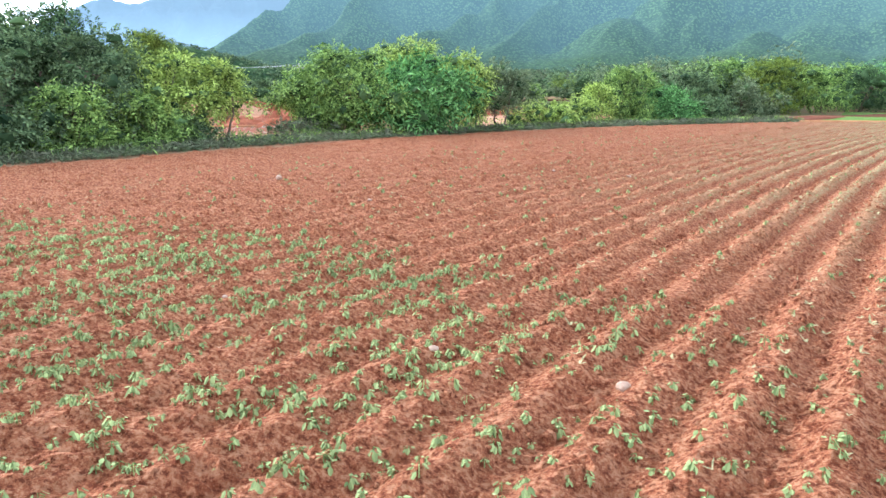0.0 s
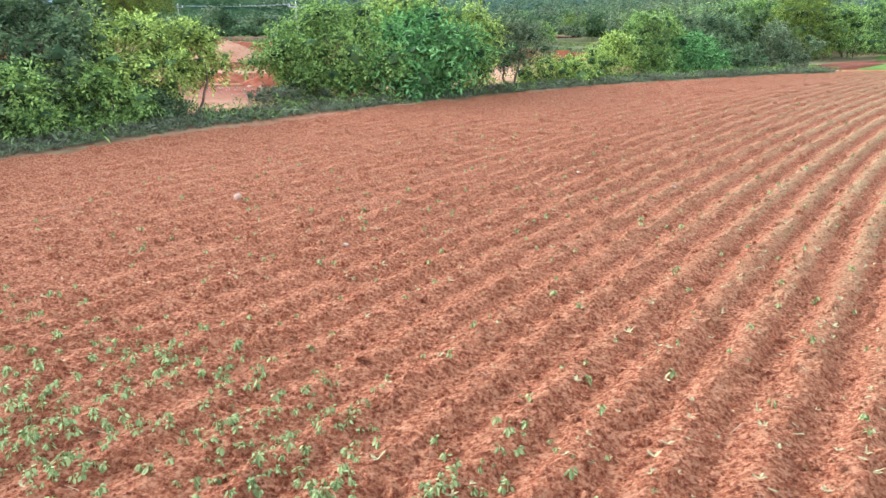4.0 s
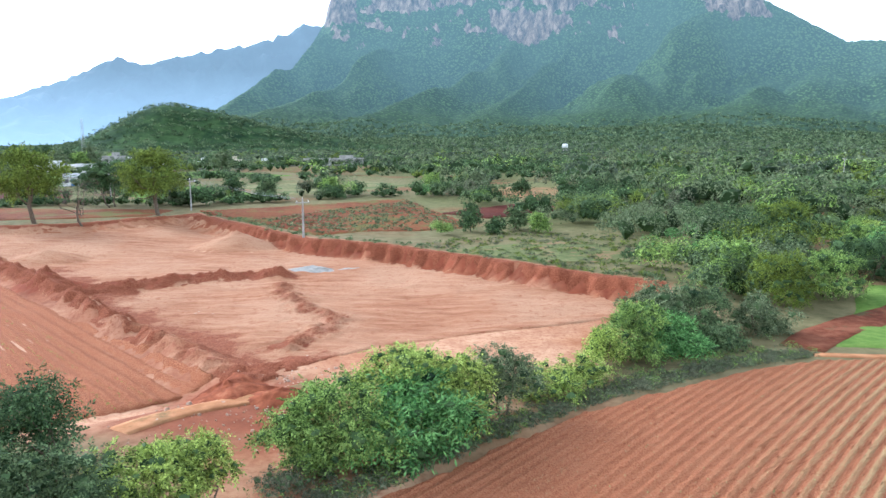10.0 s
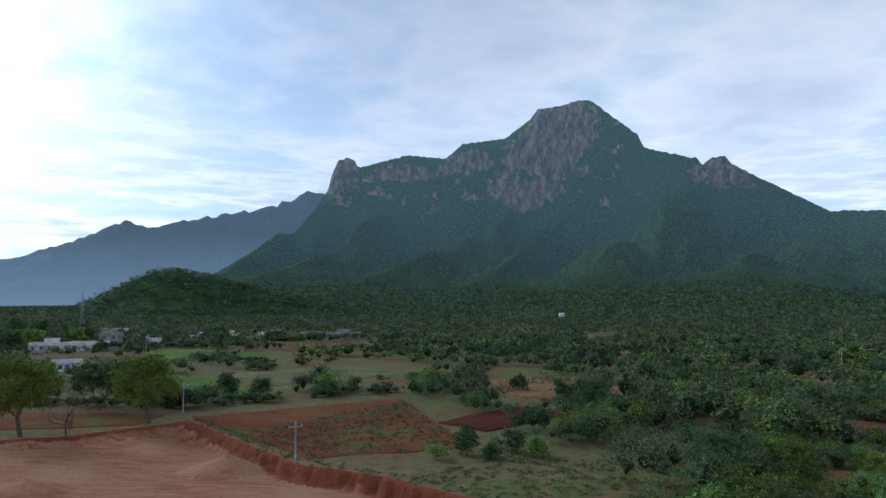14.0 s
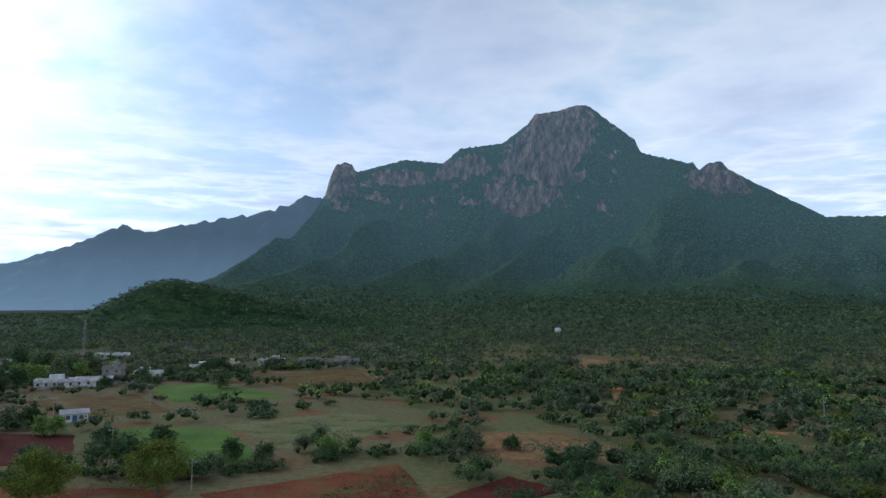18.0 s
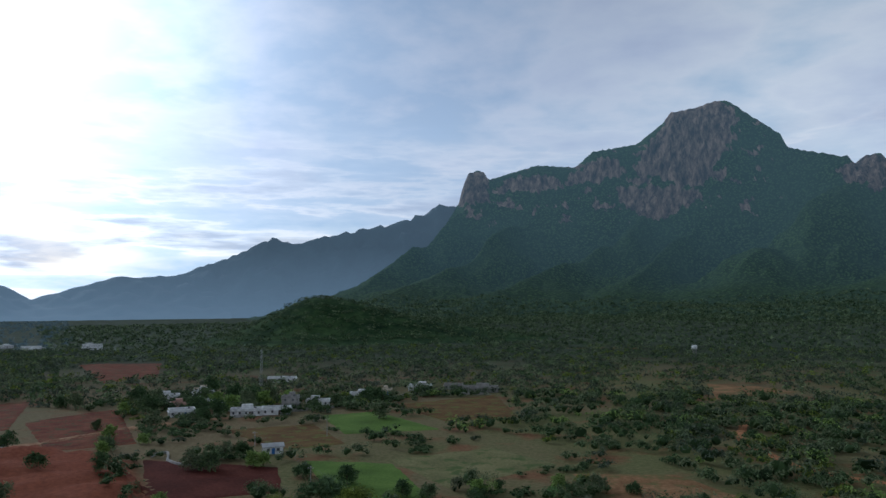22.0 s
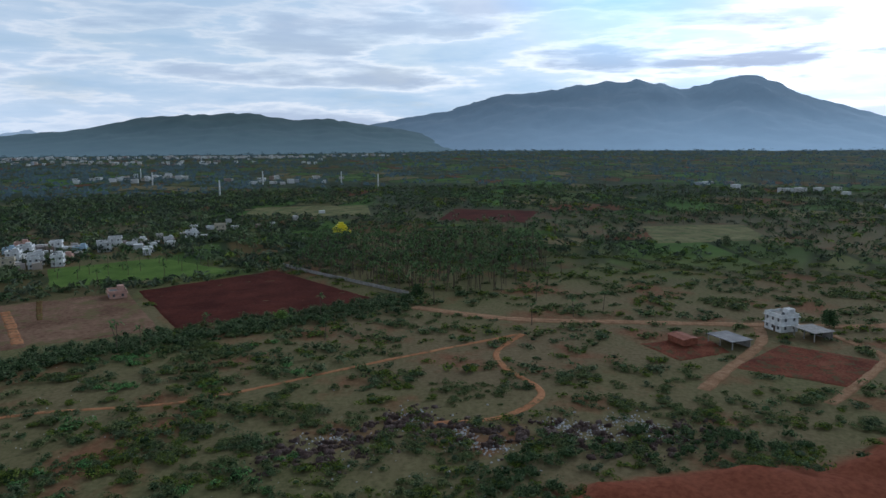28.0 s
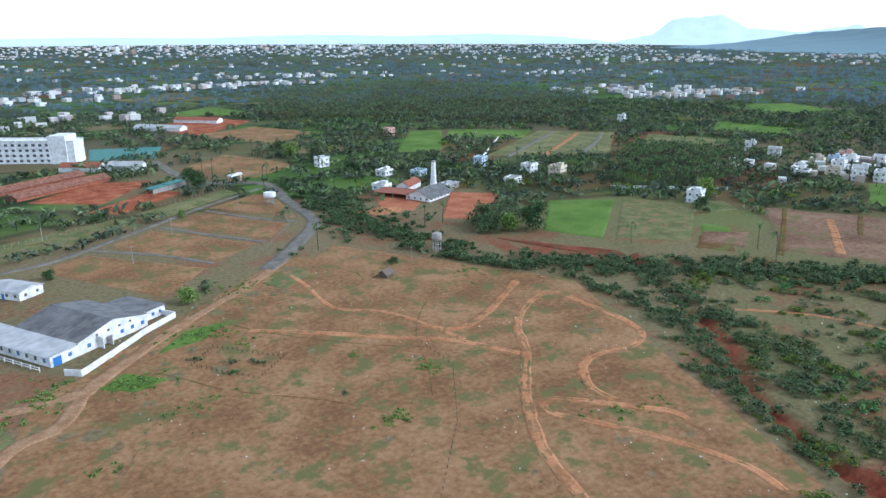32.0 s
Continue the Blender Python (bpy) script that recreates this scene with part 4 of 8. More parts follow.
# a range whose distance haze is put into its emission, thicker low down
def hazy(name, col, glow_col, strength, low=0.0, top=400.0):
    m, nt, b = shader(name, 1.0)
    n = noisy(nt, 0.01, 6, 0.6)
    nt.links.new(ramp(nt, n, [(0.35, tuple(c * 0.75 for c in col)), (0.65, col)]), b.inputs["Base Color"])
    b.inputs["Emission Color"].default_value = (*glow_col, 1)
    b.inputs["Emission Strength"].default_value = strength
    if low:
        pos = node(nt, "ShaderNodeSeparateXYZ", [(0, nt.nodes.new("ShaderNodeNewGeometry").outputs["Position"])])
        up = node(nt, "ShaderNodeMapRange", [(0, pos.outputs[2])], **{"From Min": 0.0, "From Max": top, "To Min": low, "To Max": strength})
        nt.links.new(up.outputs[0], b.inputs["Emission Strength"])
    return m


M_HILL = earth("wooded_hill", (0.012, 0.032, 0.013), (0.03, 0.062, 0.022), (0.055, 0.098, 0.034), 0.02, 0.09, 0.5)
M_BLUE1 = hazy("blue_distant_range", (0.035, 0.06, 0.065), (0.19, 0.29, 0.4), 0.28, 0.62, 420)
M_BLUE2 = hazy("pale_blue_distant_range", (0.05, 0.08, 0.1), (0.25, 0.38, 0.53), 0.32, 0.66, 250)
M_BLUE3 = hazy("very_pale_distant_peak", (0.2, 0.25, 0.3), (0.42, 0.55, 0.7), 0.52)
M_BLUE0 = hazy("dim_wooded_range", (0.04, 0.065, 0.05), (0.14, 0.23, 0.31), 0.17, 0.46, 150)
# the haze in the pale range's emission grows towards the sun
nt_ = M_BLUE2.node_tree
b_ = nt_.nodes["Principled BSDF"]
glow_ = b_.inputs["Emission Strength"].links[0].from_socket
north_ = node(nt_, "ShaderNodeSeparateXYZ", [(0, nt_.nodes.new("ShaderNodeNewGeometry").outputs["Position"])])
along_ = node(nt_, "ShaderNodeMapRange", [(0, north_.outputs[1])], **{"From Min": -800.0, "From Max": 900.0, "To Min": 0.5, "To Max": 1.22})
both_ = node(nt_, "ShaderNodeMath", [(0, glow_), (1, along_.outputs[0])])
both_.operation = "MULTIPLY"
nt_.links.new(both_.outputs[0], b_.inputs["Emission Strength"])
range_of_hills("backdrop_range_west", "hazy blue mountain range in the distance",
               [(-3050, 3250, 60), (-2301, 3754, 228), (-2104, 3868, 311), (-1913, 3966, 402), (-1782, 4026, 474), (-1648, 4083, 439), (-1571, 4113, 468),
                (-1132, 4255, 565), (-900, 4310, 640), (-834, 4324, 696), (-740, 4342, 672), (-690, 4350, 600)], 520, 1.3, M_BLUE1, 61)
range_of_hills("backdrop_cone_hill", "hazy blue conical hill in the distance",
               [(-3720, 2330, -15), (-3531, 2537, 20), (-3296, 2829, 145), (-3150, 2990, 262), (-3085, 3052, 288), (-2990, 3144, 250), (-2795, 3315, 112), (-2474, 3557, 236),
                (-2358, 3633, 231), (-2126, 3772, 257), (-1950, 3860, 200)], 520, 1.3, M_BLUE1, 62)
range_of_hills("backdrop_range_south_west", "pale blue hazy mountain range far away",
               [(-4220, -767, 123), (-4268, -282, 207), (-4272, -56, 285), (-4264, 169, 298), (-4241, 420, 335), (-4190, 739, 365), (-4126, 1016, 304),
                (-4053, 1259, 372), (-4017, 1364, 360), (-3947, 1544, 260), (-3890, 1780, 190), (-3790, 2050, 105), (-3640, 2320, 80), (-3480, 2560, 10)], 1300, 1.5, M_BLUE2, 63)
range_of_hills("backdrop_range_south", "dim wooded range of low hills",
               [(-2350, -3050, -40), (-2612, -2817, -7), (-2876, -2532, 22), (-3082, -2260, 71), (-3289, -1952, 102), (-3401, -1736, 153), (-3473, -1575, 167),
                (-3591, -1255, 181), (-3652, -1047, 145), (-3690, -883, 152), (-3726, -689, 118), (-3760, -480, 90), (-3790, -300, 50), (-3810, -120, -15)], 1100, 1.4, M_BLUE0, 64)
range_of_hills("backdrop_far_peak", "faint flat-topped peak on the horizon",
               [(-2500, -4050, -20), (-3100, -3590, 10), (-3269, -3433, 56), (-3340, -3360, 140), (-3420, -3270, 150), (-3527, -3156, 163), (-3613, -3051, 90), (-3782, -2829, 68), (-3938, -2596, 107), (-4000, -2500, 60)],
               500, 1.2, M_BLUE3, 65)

# a faint ridge, raised so that it also stands for haze on the horizon
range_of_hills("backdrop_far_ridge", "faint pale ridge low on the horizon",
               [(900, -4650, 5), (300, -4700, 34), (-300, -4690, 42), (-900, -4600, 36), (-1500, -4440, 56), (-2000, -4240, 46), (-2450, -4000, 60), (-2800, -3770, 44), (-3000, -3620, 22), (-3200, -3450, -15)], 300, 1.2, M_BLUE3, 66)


def low_hill(px, py):
    """The wooded knoll before the great mountain."""
    dx, dy = px + 452, py - 1186
    across, along = dx * 0.93 + dy * 0.36, -dx * 0.36 + dy * 0.93
    wide = np.where(across < 0, 105, 175)
    main = 74 * np.exp(-np.abs(across / wide) ** 1.9 - (along / 130) ** 2)
    return main + 16 * np.exp(-((across - 260) / 150) ** 2 - (along / 120) ** 2) + 1.5 * waves(px, py, 40, 71, 3) - 2


me, _, _ = sheet("knoll", np.linspace(-860, 60, 130), np.linspace(800, 1560, 110), low_hill, M_HILL)
tagged(new("knoll", me), "low rounded hill covered in green scrub", "hill", kind="structure")


# ---- fields, plots, roads ----
def new_mesh(name, co, faces, material, is_smooth=False):
    me = bpy.data.meshes.new(name)
    me.from_pydata([tuple(c) for c in co], [], faces)
    me.materials.append(material)
    me.polygons.foreach_set("use_smooth", np.full(len(me.polygons), is_smooth))
    me.update()
    return me


PATCHES = []


def plot(name, label, corners, material, lift=0.1, rows=0.0, turn=0.0, tall=0.0, cells=26, category="field"):
    """A field laid on the land: four corners, a thick sheet with a broken edge; rows: the spacing of its furrows or crop lines."""
    PATCHES.append(outline(corners))
    a, b, c, d = (np.array(p, float) for p in corners)
    nu, nv = cells if isinstance(cells, tuple) else (cells, cells)
    u, v = np.meshgrid(np.linspace(0, 1, nu), np.linspace(0, 1, nv))
    xy = (a * (1 - u)[..., None] + b * u[..., None]) * (1 - v)[..., None] + (d * (1 - u)[..., None] + c * u[..., None]) * v[..., None]
    x, y = xy[..., 0], xy[..., 1]
    edge = (u == 0) | (u == 1) | (v == 0) | (v == 1)
    seed = int(abs(a[0]) * 7 + abs(a[1])) % 1000
    x = x + np.where(edge, 0.8, 0.2) * waves(x, y, 14, seed, 3)
    y = y + np.where(edge, 0.8, 0.2) * waves(x, y, 14, seed + 1, 3)
    z = land(x, y) + lift + 0.05 * waves(x, y, 9, seed + 2, 3)
    if rows:
        z = z + tall * np.sin((x * math.cos(turn) + y * math.sin(turn)) / rows * math.tau)
    z = np.where(edge, land(x, y) - 0.6, z)
    i = (np.arange(nv - 1)[:, None] * nu + np.arange(nu - 1)[None, :]).ravel()
    q = np.stack([i, i + 1, i + nu + 1, i + nu], -1)
    me = grid_mesh(name, np.stack([x, y, z], -1).reshape(-1, 3), q, material)
    return tagged(new(name, me), label, category, kind="structure")


def bend(points, step=2.0):
    """A smooth line through the points."""
    p = [Vector(q) for q in points]
    p = [p[0] * 2 - p[1]] + p + [p[-1] * 2 - p[-2]]
    out = []
    for a, b, c, d in zip(p[:-3], p[1:-2], p[2:-1], p[3:]):
        n = max(2, int((c - b).length / step))
        for k in range(n):
            t = k / n
            out.append(0.5 * (2 * b + (c - a) * t + (2 * a - 5 * b + 4 * c - d) * t * t + (3 * b - a - 3 * c + d) * t ** 3))
    out.append(p[-2])
    return np.array(out)


TRACKS = []


def track(name, label, points, width, material, lift=0.14, rut=0.04, category="track", step=2.0):
    """A track or road that follows a line; worn, uneven edges."""
    line = bend(points, step)
    TRACKS.append((line, width))
    way = np.gradient(line, axis=0)
    way = way / np.linalg.norm(way, axis=1)[:, None]
    side = np.stack([-way[:, 1], way[:, 0]], -1)
    v = np.array([-0.56, -0.48, -0.25, 0, 0.25, 0.48, 0.56])
    seed = int(abs(line[0, 0]) * 3 + abs(line[0, 1]) * 5) % 997
    w = width * (1 + 0.18 * waves(line[:, 0], line[:, 1], 11, seed, 3))
    x = line[:, None, 0] + side[:, None, 0] * v * w[:, None]
    y = line[:, None, 1] + side[:, None, 1] * v * w[:, None]
    z = land(x, y) + lift + np.array([-0.5 - lift, 0, -rut, 0.3 * rut, -rut, 0, -0.5 - lift])
    z[0] -= 0.8 + lift
    z[-1] -= 0.8 + lift
    n = len(v)
    i = (np.arange(len(line) - 1)[:, None] * n + np.arange(n - 1)[None, :]).ravel()
    q = np.stack([i, i + n, i + n + 1, i + 1], -1)
    me = grid_mesh(name, np.stack([x, y, z], -1).reshape(-1, 3), q, material)
    return tagged(new(name, me), label, category, kind="structure")


# north: beyond the dug pit
plot("terrace_field", "levelled orange-red field with fine furrows", [(-11.6, 39.9), (-64, 92), (-96, 66), (-30, 24)], M_FIELD, 0.1, 0.9, radians(44), 0.07, (120, 290))
plot("yellow_crop_field", "young yellow-green crop in rows on red soil", [(-44, 131), (-16.6, 97), (4.3, 105), (-9, 159)], M_CROPF, 0.12, 1.2, radians(62), 0.06, (60, 190))
plot("paddy_field", "bright green young paddy field", [(-93, 204), (-60, 204), (-37, 160), (-62, 150)], M_GREENF, 0.2)
plot("paddy_field_far", "bright green paddy field behind a hedge", [(-124, 306), (-101, 327), (-55, 274), (-95, 255)], M_GREENF, 0.2)
plot("fallow_field", "reddish brown fallow field", [(-102, 352), (-48, 415), (-25, 312), (-60, 297)], M_BROWNF, 0.15)
plot("brown_field", "brown tilled field with thin crop", [(-153, 258), (-117, 283), (-86, 235), (-104, 218)], M_BROWNF, 0.15)
plot("sandy_clearing", "bare pinkish soil among bushes", [(-2, 198), (32, 203), (55, 160), (12, 163)], M_PLOT, 0.15)
plot("red_clearing", "bare red soil patch", [(-2, 126), (6, 117), (24, 136), (14, 148)], M_MAROON, 0.15)
plot("dry_pasture", "dry yellow pasture with thin grass", [(-65, 209), (-30, 238), (-3, 211), (-36, 170)], M_STUBBLE, 0.12)
plot("grass_strip", "pale dry grass beside the pit", [(-1, 84), (8, 75), (24, 74), (16, 92)], M_GREENG, 0.08)
plot("red_yard", "dark red bare yard by the houses", [(-150, 196), (-95, 192), (-80, 160), (-112, 138)], M_MAROON, 0.15)
plot("fallow_strip", "fallow strip of red soil under old trees", [(-110, 140), (-84, 112), (-48, 122), (-47, 134)], M_CROPF, 0.12)
plot("green_plot", "fresh green plot next to the ploughed field", [(21, 43.8), (44, 41.5), (70, 62), (34, 64)], M_GREENF, 0.08)
track("red_strip", "bare red strip beside the green plot", [(19.8, 43.5), (22.6, 46.6), (26.6, 49.8), (31, 53.2), (40, 60)], 2.5, M_RUST, 0.1, -0.02, "field", 0.8)
track("field_path", "narrow dry path along the field edge", [(19.5, 42.9), (23.5, 42.4), (30, 41.9), (45, 40.2)], 0.5, M_TRACK, 0.1, 0.02, "path", 1.0)
track("earth_ramp", "pale trodden earth ramp behind the hedge", [(-13.6, 31), (-12.2, 33.2), (-10.3, 35), (-7.8, 36.6), (-5.6, 38.6)], 1.3, M_TRACK, 0.06, -0.02, "path", 0.7)
track("woodland_track", "sandy track winding between bushes", [(78, 326), (65.3, 272.7), (67.5, 245.6), (73.3, 218.2), (87.3, 202.9), (104, 196)], 4.0, M_TRACK)
plot("tan_clearing", "bare tan soil between far bushes", [(87, 500), (118, 480), (135, 448), (77, 403)], M_PLOT, 0.2)
plot("brown_strip", "brown strip of bare soil by bushes", [(61, 131), (84, 126), (70, 100), (55, 113)], M_CROPF, 0.12)
plot("red_forest_clearing", "red bare clearing below the mountain", [(-20, 960), (0, 930), (90, 925), (80, 950)], M_BROWNF, 0.5)
# west: houses and building plots
plot("building_plot", "levelled red building plot", [(-236, -41), (-248, -13), (-226, -10), (-214, -31)], M_RUST, 0.15)
plot("building_plot_wide", "levelled red building plot", [(-209, -17), (-238, 11), (-218, 38), (-188, 15)], M_RUST, 0.15)
plot("building_plot_north", "levelled red building plot", [(-186, 18), (-210, 41), (-193, 62), (-171, 40)], M_RUST, 0.15)
plot("building_plot_back", "levelled red building plot", [(-216, 42), (-238, 52), (-222, 92), (-200, 72)], M_RUST, 0.15)
plot("green_field", "bright green field with young palms", [(-322, -318), (-378, -352), (-421, -300), (-372, -230)], M_GREENF, 0.2)
plot("stubble_field", "dry pinkish stubble field", [(-271, -343), (-320, -272), (-248, -223), (-209, -284)], M_PINKST, 0.2, 5.0, 0.4, 0.1, 40)
plot("clover_field", "lush green field", [(-141, -360), (-183, -411), (-218, -394), (-156, -334)], M_GREENF, 0.2)
plot("pale_field", "pale green dry field", [(-161, -334), (-222, -396), (-250, -366), (-186, -311)], M_GREENG, 0.2)
plot("red_quarter", "bare red ground beyond the lane", [(-335, 298), (-309, 338), (-240, 240), (-270, 222)], M_RUST, 0.2)
plot("red_bank", "red soil yard by the lane", [(-284, 178), (-258, 188), (-235, 232), (-281, 229)], M_RUST, 0.2)
plot("red_lane_side", "bare red ground beside the lane", [(-253, 262), (-240, 318), (-165, 220), (-190, 199)], M_RUST, 0.18)
plot("red_slope", "red tilled slope behind the village", [(-474, 592), (-398, 620), (-326, 495), (-333, 434)], M_RUST, 0.3)
plot("far_dark_field", "distant dark tilled field", [(-620, -140), (-600, -60), (-700, -40), (-720, -130)], M_MAROON, 0.3)
plot("far_pale_field", "distant pale fallow field", [(-480, 20), (-500, 110), (-590, 120), (-580, 30)], M_STUBBLE, 0.3)
plot("far_field", "distant pale field", [(-640, -330), (-660, -200), (-760, -220), (-740, -340)], M_STUBBLE, 0.3)
track("lane", "dusty lane past the new houses", [(-292, -132), (-271, -87), (-267, -41), (-264, 15), (-264, 60), (-284, 107), (-240, 165), (-224, 189), (-207, 214), (-190, 262), (-160, 296)], 6.0, M_ROAD, 0.2, 0.05, "road", 4.0)
track("side_lane", "concrete lane between plots", [(-262, 12), (-238, 4), (-205, -19), (-186, -32)], 4.0, M_ROAD, 0.24, 0.02, "road")
track("plot_lane", "grey lane between plots", [(-264, 30), (-236, 38), (-219, 38), (-186, 10), (-176, 0)], 3.0, M_ROAD, 0.24, 0.02, "road")
track("goat_path", "winding earth path over the waste land", [(-120, -262), (-157, -230), (-172, -183), (-202, -144), (-222, -118), (-249, -81)], 1.8, M_TRACK, 0.12, 0.04, "path")
track("goat_path_bend", "curved earth path over the waste land", [(-249, -81), (-225, -92), (-207, -90), (-186, -80), (-174, -83), (-163, -93), (-158, -112)], 2.2, M_TRACK, 0.13, 0.04, "path")
# south: the wide dry plot with its wheel tracks
plot("dry_plot", "wide dry plot of brown soil and thin grass", [(90, -180), (70, -292), (-20, -376), (-59, -384)], M_PLOT, 0.05, cells=60)
plot("dry_plot_side", "dry plot of brown soil and thin grass", [(96, -184), (-50, -392), (-112, -300), (-74, -170)], M_PLOT, 0.09, cells=60)
track("dirt_road", "dusty dirt road past the factory", [(92, -226), (75, -267), (63, -276), (55, -293), (40, -311), (24, -328), (-4, -354), (-24, -376)], 4.4, M_ROAD, 0.16, 0.05, "road")
track("factory_lane", "dirt lane to the factory gate", [(55, -293), (66, -290), (100, -288), (150, -292)], 4.4, M_ROAD, 0.17, 0.05, "road")
track("wheel_track", "reddish wheel track over the plot", [(-20, -176), (-26.2, -193.7), (-28.2, -204.4), (-32.7, -217.5), (-43.4, -236.9), (-57.8, -256.8), (-66.7, -273.8), (-81.7, -288.4), (-94.7, -292.6), (-97.6, -276.2), (-98.7, -258.3), (-95.5, -248.7), (-86.5, -244.1), (-75.1, -244.7), (-67.9, -242.4), (-62.6, -237.2), (-58.7, -228.2), (-59.9, -218.9)], 3.2, M_TRACK, 0.14, 0.07)
track("cross_track", "reddish cart track across the plot", [(10, -312), (-9.2, -298.9), (-28.8, -283.7), (-42.7, -273.4), (-53.1, -258.6), (-55.6, -253.7)], 3.0, M_TRACK, 0.15, 0.05)
track("fork_track", "cart track to the gully", [(-92, -309.7), (-67.8, -290.2), (-53.5, -281.4), (-45.5, -281.7), (-38.4, -291)], 3.2, M_TRACK, 0.16, 0.05)
track("slant_track", "faint earth track across the plot", [(-19, -362.8), (-21.1, -342.9), (-21.7, -316.5), (-35, -304.7), (-42, -286.3), (-46.7, -270.2)], 2.0, M_TRACK, 0.15, 0.03)
track("loop_track", "looping reddish wheel track", [(-65.6, -203.1), (-68.3, -205.5), (-67, -210.6), (-59.3, -218.2), (-50.2, -226.8), (-45.2, -229.6), (-41.5, -227), (-42.3, -222.4), (-47.8, -215.4), (-55.4, -204.6), (-61.1, -193.2), (-64.4, -182.6), (-62.5, -173.1)], 2.6, M_TRACK, 0.15, 0.07)
# housing plots beyond the road
plot("brick_yard", "red brick-drying yard", [(-112, -403), (-147, -456), (-171, -438), (-127, -391)], M_KILN, 0.25)
plot("grass_patch", "green grass in the road fork", [(70, -272), (92, -262), (96, -282), (74, -284)], M_GREENG, 0.12, cells=14, category="grass")
plot("grass_patch", "green grass by the road bend", [(-12, -340), (-30, -356), (-26, -366), (-6, -352)], M_GREENG, 0.12, cells=14, category="grass")
track("mound_path", "pale path over the red mounds", [(-118, 45), (-121.3, 64.1), (-124.8, 82.7), (-133.7, 109.0), (-119.5, 121.6), (-107.1, 130.5), (-123.2, 152.7), (-142.5, 176.6)], 3.2, M_RUST, 0.25, -0.05, "path")
track("mound_bund", "raised earth bund on the red mounds", [(-166, 50), (-165.3, 66.6), (-162.7, 80.9), (-166.2, 100.8), (-174.6, 126.6), (-183.6, 158.5)], 3.0, M_RUST, 0.35, -0.2, "bund")
track("mound_bund", "raised earth bund on the red mounds", [(-160, 44), (-149.1, 53.4), (-139.6, 61.1), (-123.1, 69.9)], 2.4, M_RUST, 0.35, -0.2, "bund")
track("mound_bund", "raised earth bund on the red mounds", [(-113.1, 120.4), (-104, 108), (-93.4, 95.0)], 2.4, M_RUST, 0.35, -0.2, "bund")
track("yard_wall", "curved low pale wall of a yard", [(-146.8, 198.3), (-147.5, 203), (-145.6, 206.4), (-141, 200), (-137.1, 193.4), (-128.9, 188.1), (-121.4, 190.8)], 0.7, M_CONC, 0.8, 0.0, "wall", 1.5)
plot("tilled_field", "large dark red tilled field", [(-320, -269), (-378, -215), (-304, -144), (-248, -219)], M_MAROON, 0.2, 4.0, 0.6, 0.1, 60)
track("field_ditch", "dark weedy ditch across the stubble", [(-279, -334), (-240, -306), (-203, -280)], 2.4, M_BROWNF, 0.3, -0.2, "ditch")
track("field_ditch", "dark weedy ditch across the stubble", [(-298, -305), (-280, -294), (-261, -282)], 2.4, M_BROWNF, 0.3, -0.2, "ditch")
track("red_wash", "red washed-out strip across the stubble", [(-277, -308), (-250, -287), (-225, -268)], 4.0, M_TRACK, 0.28, 0.04, "track")
plot("brown_square", "small brown tilled plot", [(-206, -325), (-224, -311), (-200, -294), (-190, -312)], M_PINKST, 0.3, cells=14)
plot("red_bank_side", "dug red earth by the stream", [(-114, -364), (-122, -347), (-148, -302), (-158, -310)], M_RUST, 0.25, cells=18)
track("road", "grey winding road", [(-12, -365), (-28, -385), (-52, -421), (-58, -443), (-59, -484), (-63, -515), (-60, -532), (-47, -542), (-32, -548), (-20, -590), (-16, -648)], 6.5, M_ASPHALT, 0.3, 0.0, "road", 4.0)
track("plot_road", "grey lane between housing plots", [(100, -404), (69, -415), (53, -423), (14, -459), (-13, -484), (-46, -511), (-58, -521)], 2.8, M_ASPHALT, 0.2, 0.0, "road", 4.0)
for line in ([(13, -457), (-9, -426), (-27, -403)], [(46, -430), (21, -410), (0, -383)], [(-13, -482), (-32, -450), (-51, -430)]):
    track("plot_road", "grey lane between housing plots", line, 2.2, M_ASPHALT, 0.2, 0.0, "road", 4.0)
for corners in ([(66, -411), (45, -424), (3, -380), (26, -352)], [(40, -431), (16, -452), (-23, -405), (-2, -385)], [(10, -459), (-10, -478), (-46, -431), (-29, -407)], [(-16, -483), (-51, -508), (-56, -486), (-52, -437)]):
    plot("housing_plot", "marked-out housing plot of dry soil", corners, M_PLOT, 0.1, cells=24)
plot("housing_plot", "grassy marked-out housing plot", [(92, -414), (17, -464), (24, -484), (92, -452)], M_GREENG, 0.1, cells=24)
plot("housing_plot", "marked-out housing plot of dry soil", [(12, -467), (-44, -514), (-38, -528), (20, -486)], M_STUBBLE, 0.1, cells=24)
plot("red_field", "bare red levelled field", [(40, -502), (25, -489), (-17, -530), (-1, -545)], M_RED, 0.15)
plot("red_field", "bare red levelled field", [(67, -541), (31, -584), (-7, -575), (30, -516)], M_RED, 0.15)
plot("brown_plot", "wide dry brown plot by the road", [(-22, -605), (-68, -654), (-102, -582), (-62, -549)], M_PLOT, 0.2)
plot("brown_field", "distant dry brown field", [(-64, -767), (-131, -800), (-171, -733), (-114, -679)], M_PLOT, 0.3)
plot("red_kiln_yard", "distant red brick yard", [(-37, -824), (-102, -921), (-143, -843), (-73, -756)], M_RED, 0.3)
plot("far_green_field", "distant green field", [(-60, -950), (-140, -1000), (-170, -905), (-90, -920)], M_GREENF, 0.3)
plot("far_green_field", "distant green field", [(-488, -565), (-544, -605), (-566, -521), (-530, -513)], M_GREENF, 0.3)
plot("far_green_field", "distant green field", [(-703, -709), (-777, -693), (-741, -594), (-649, -627)], M_GREENF, 0.3)
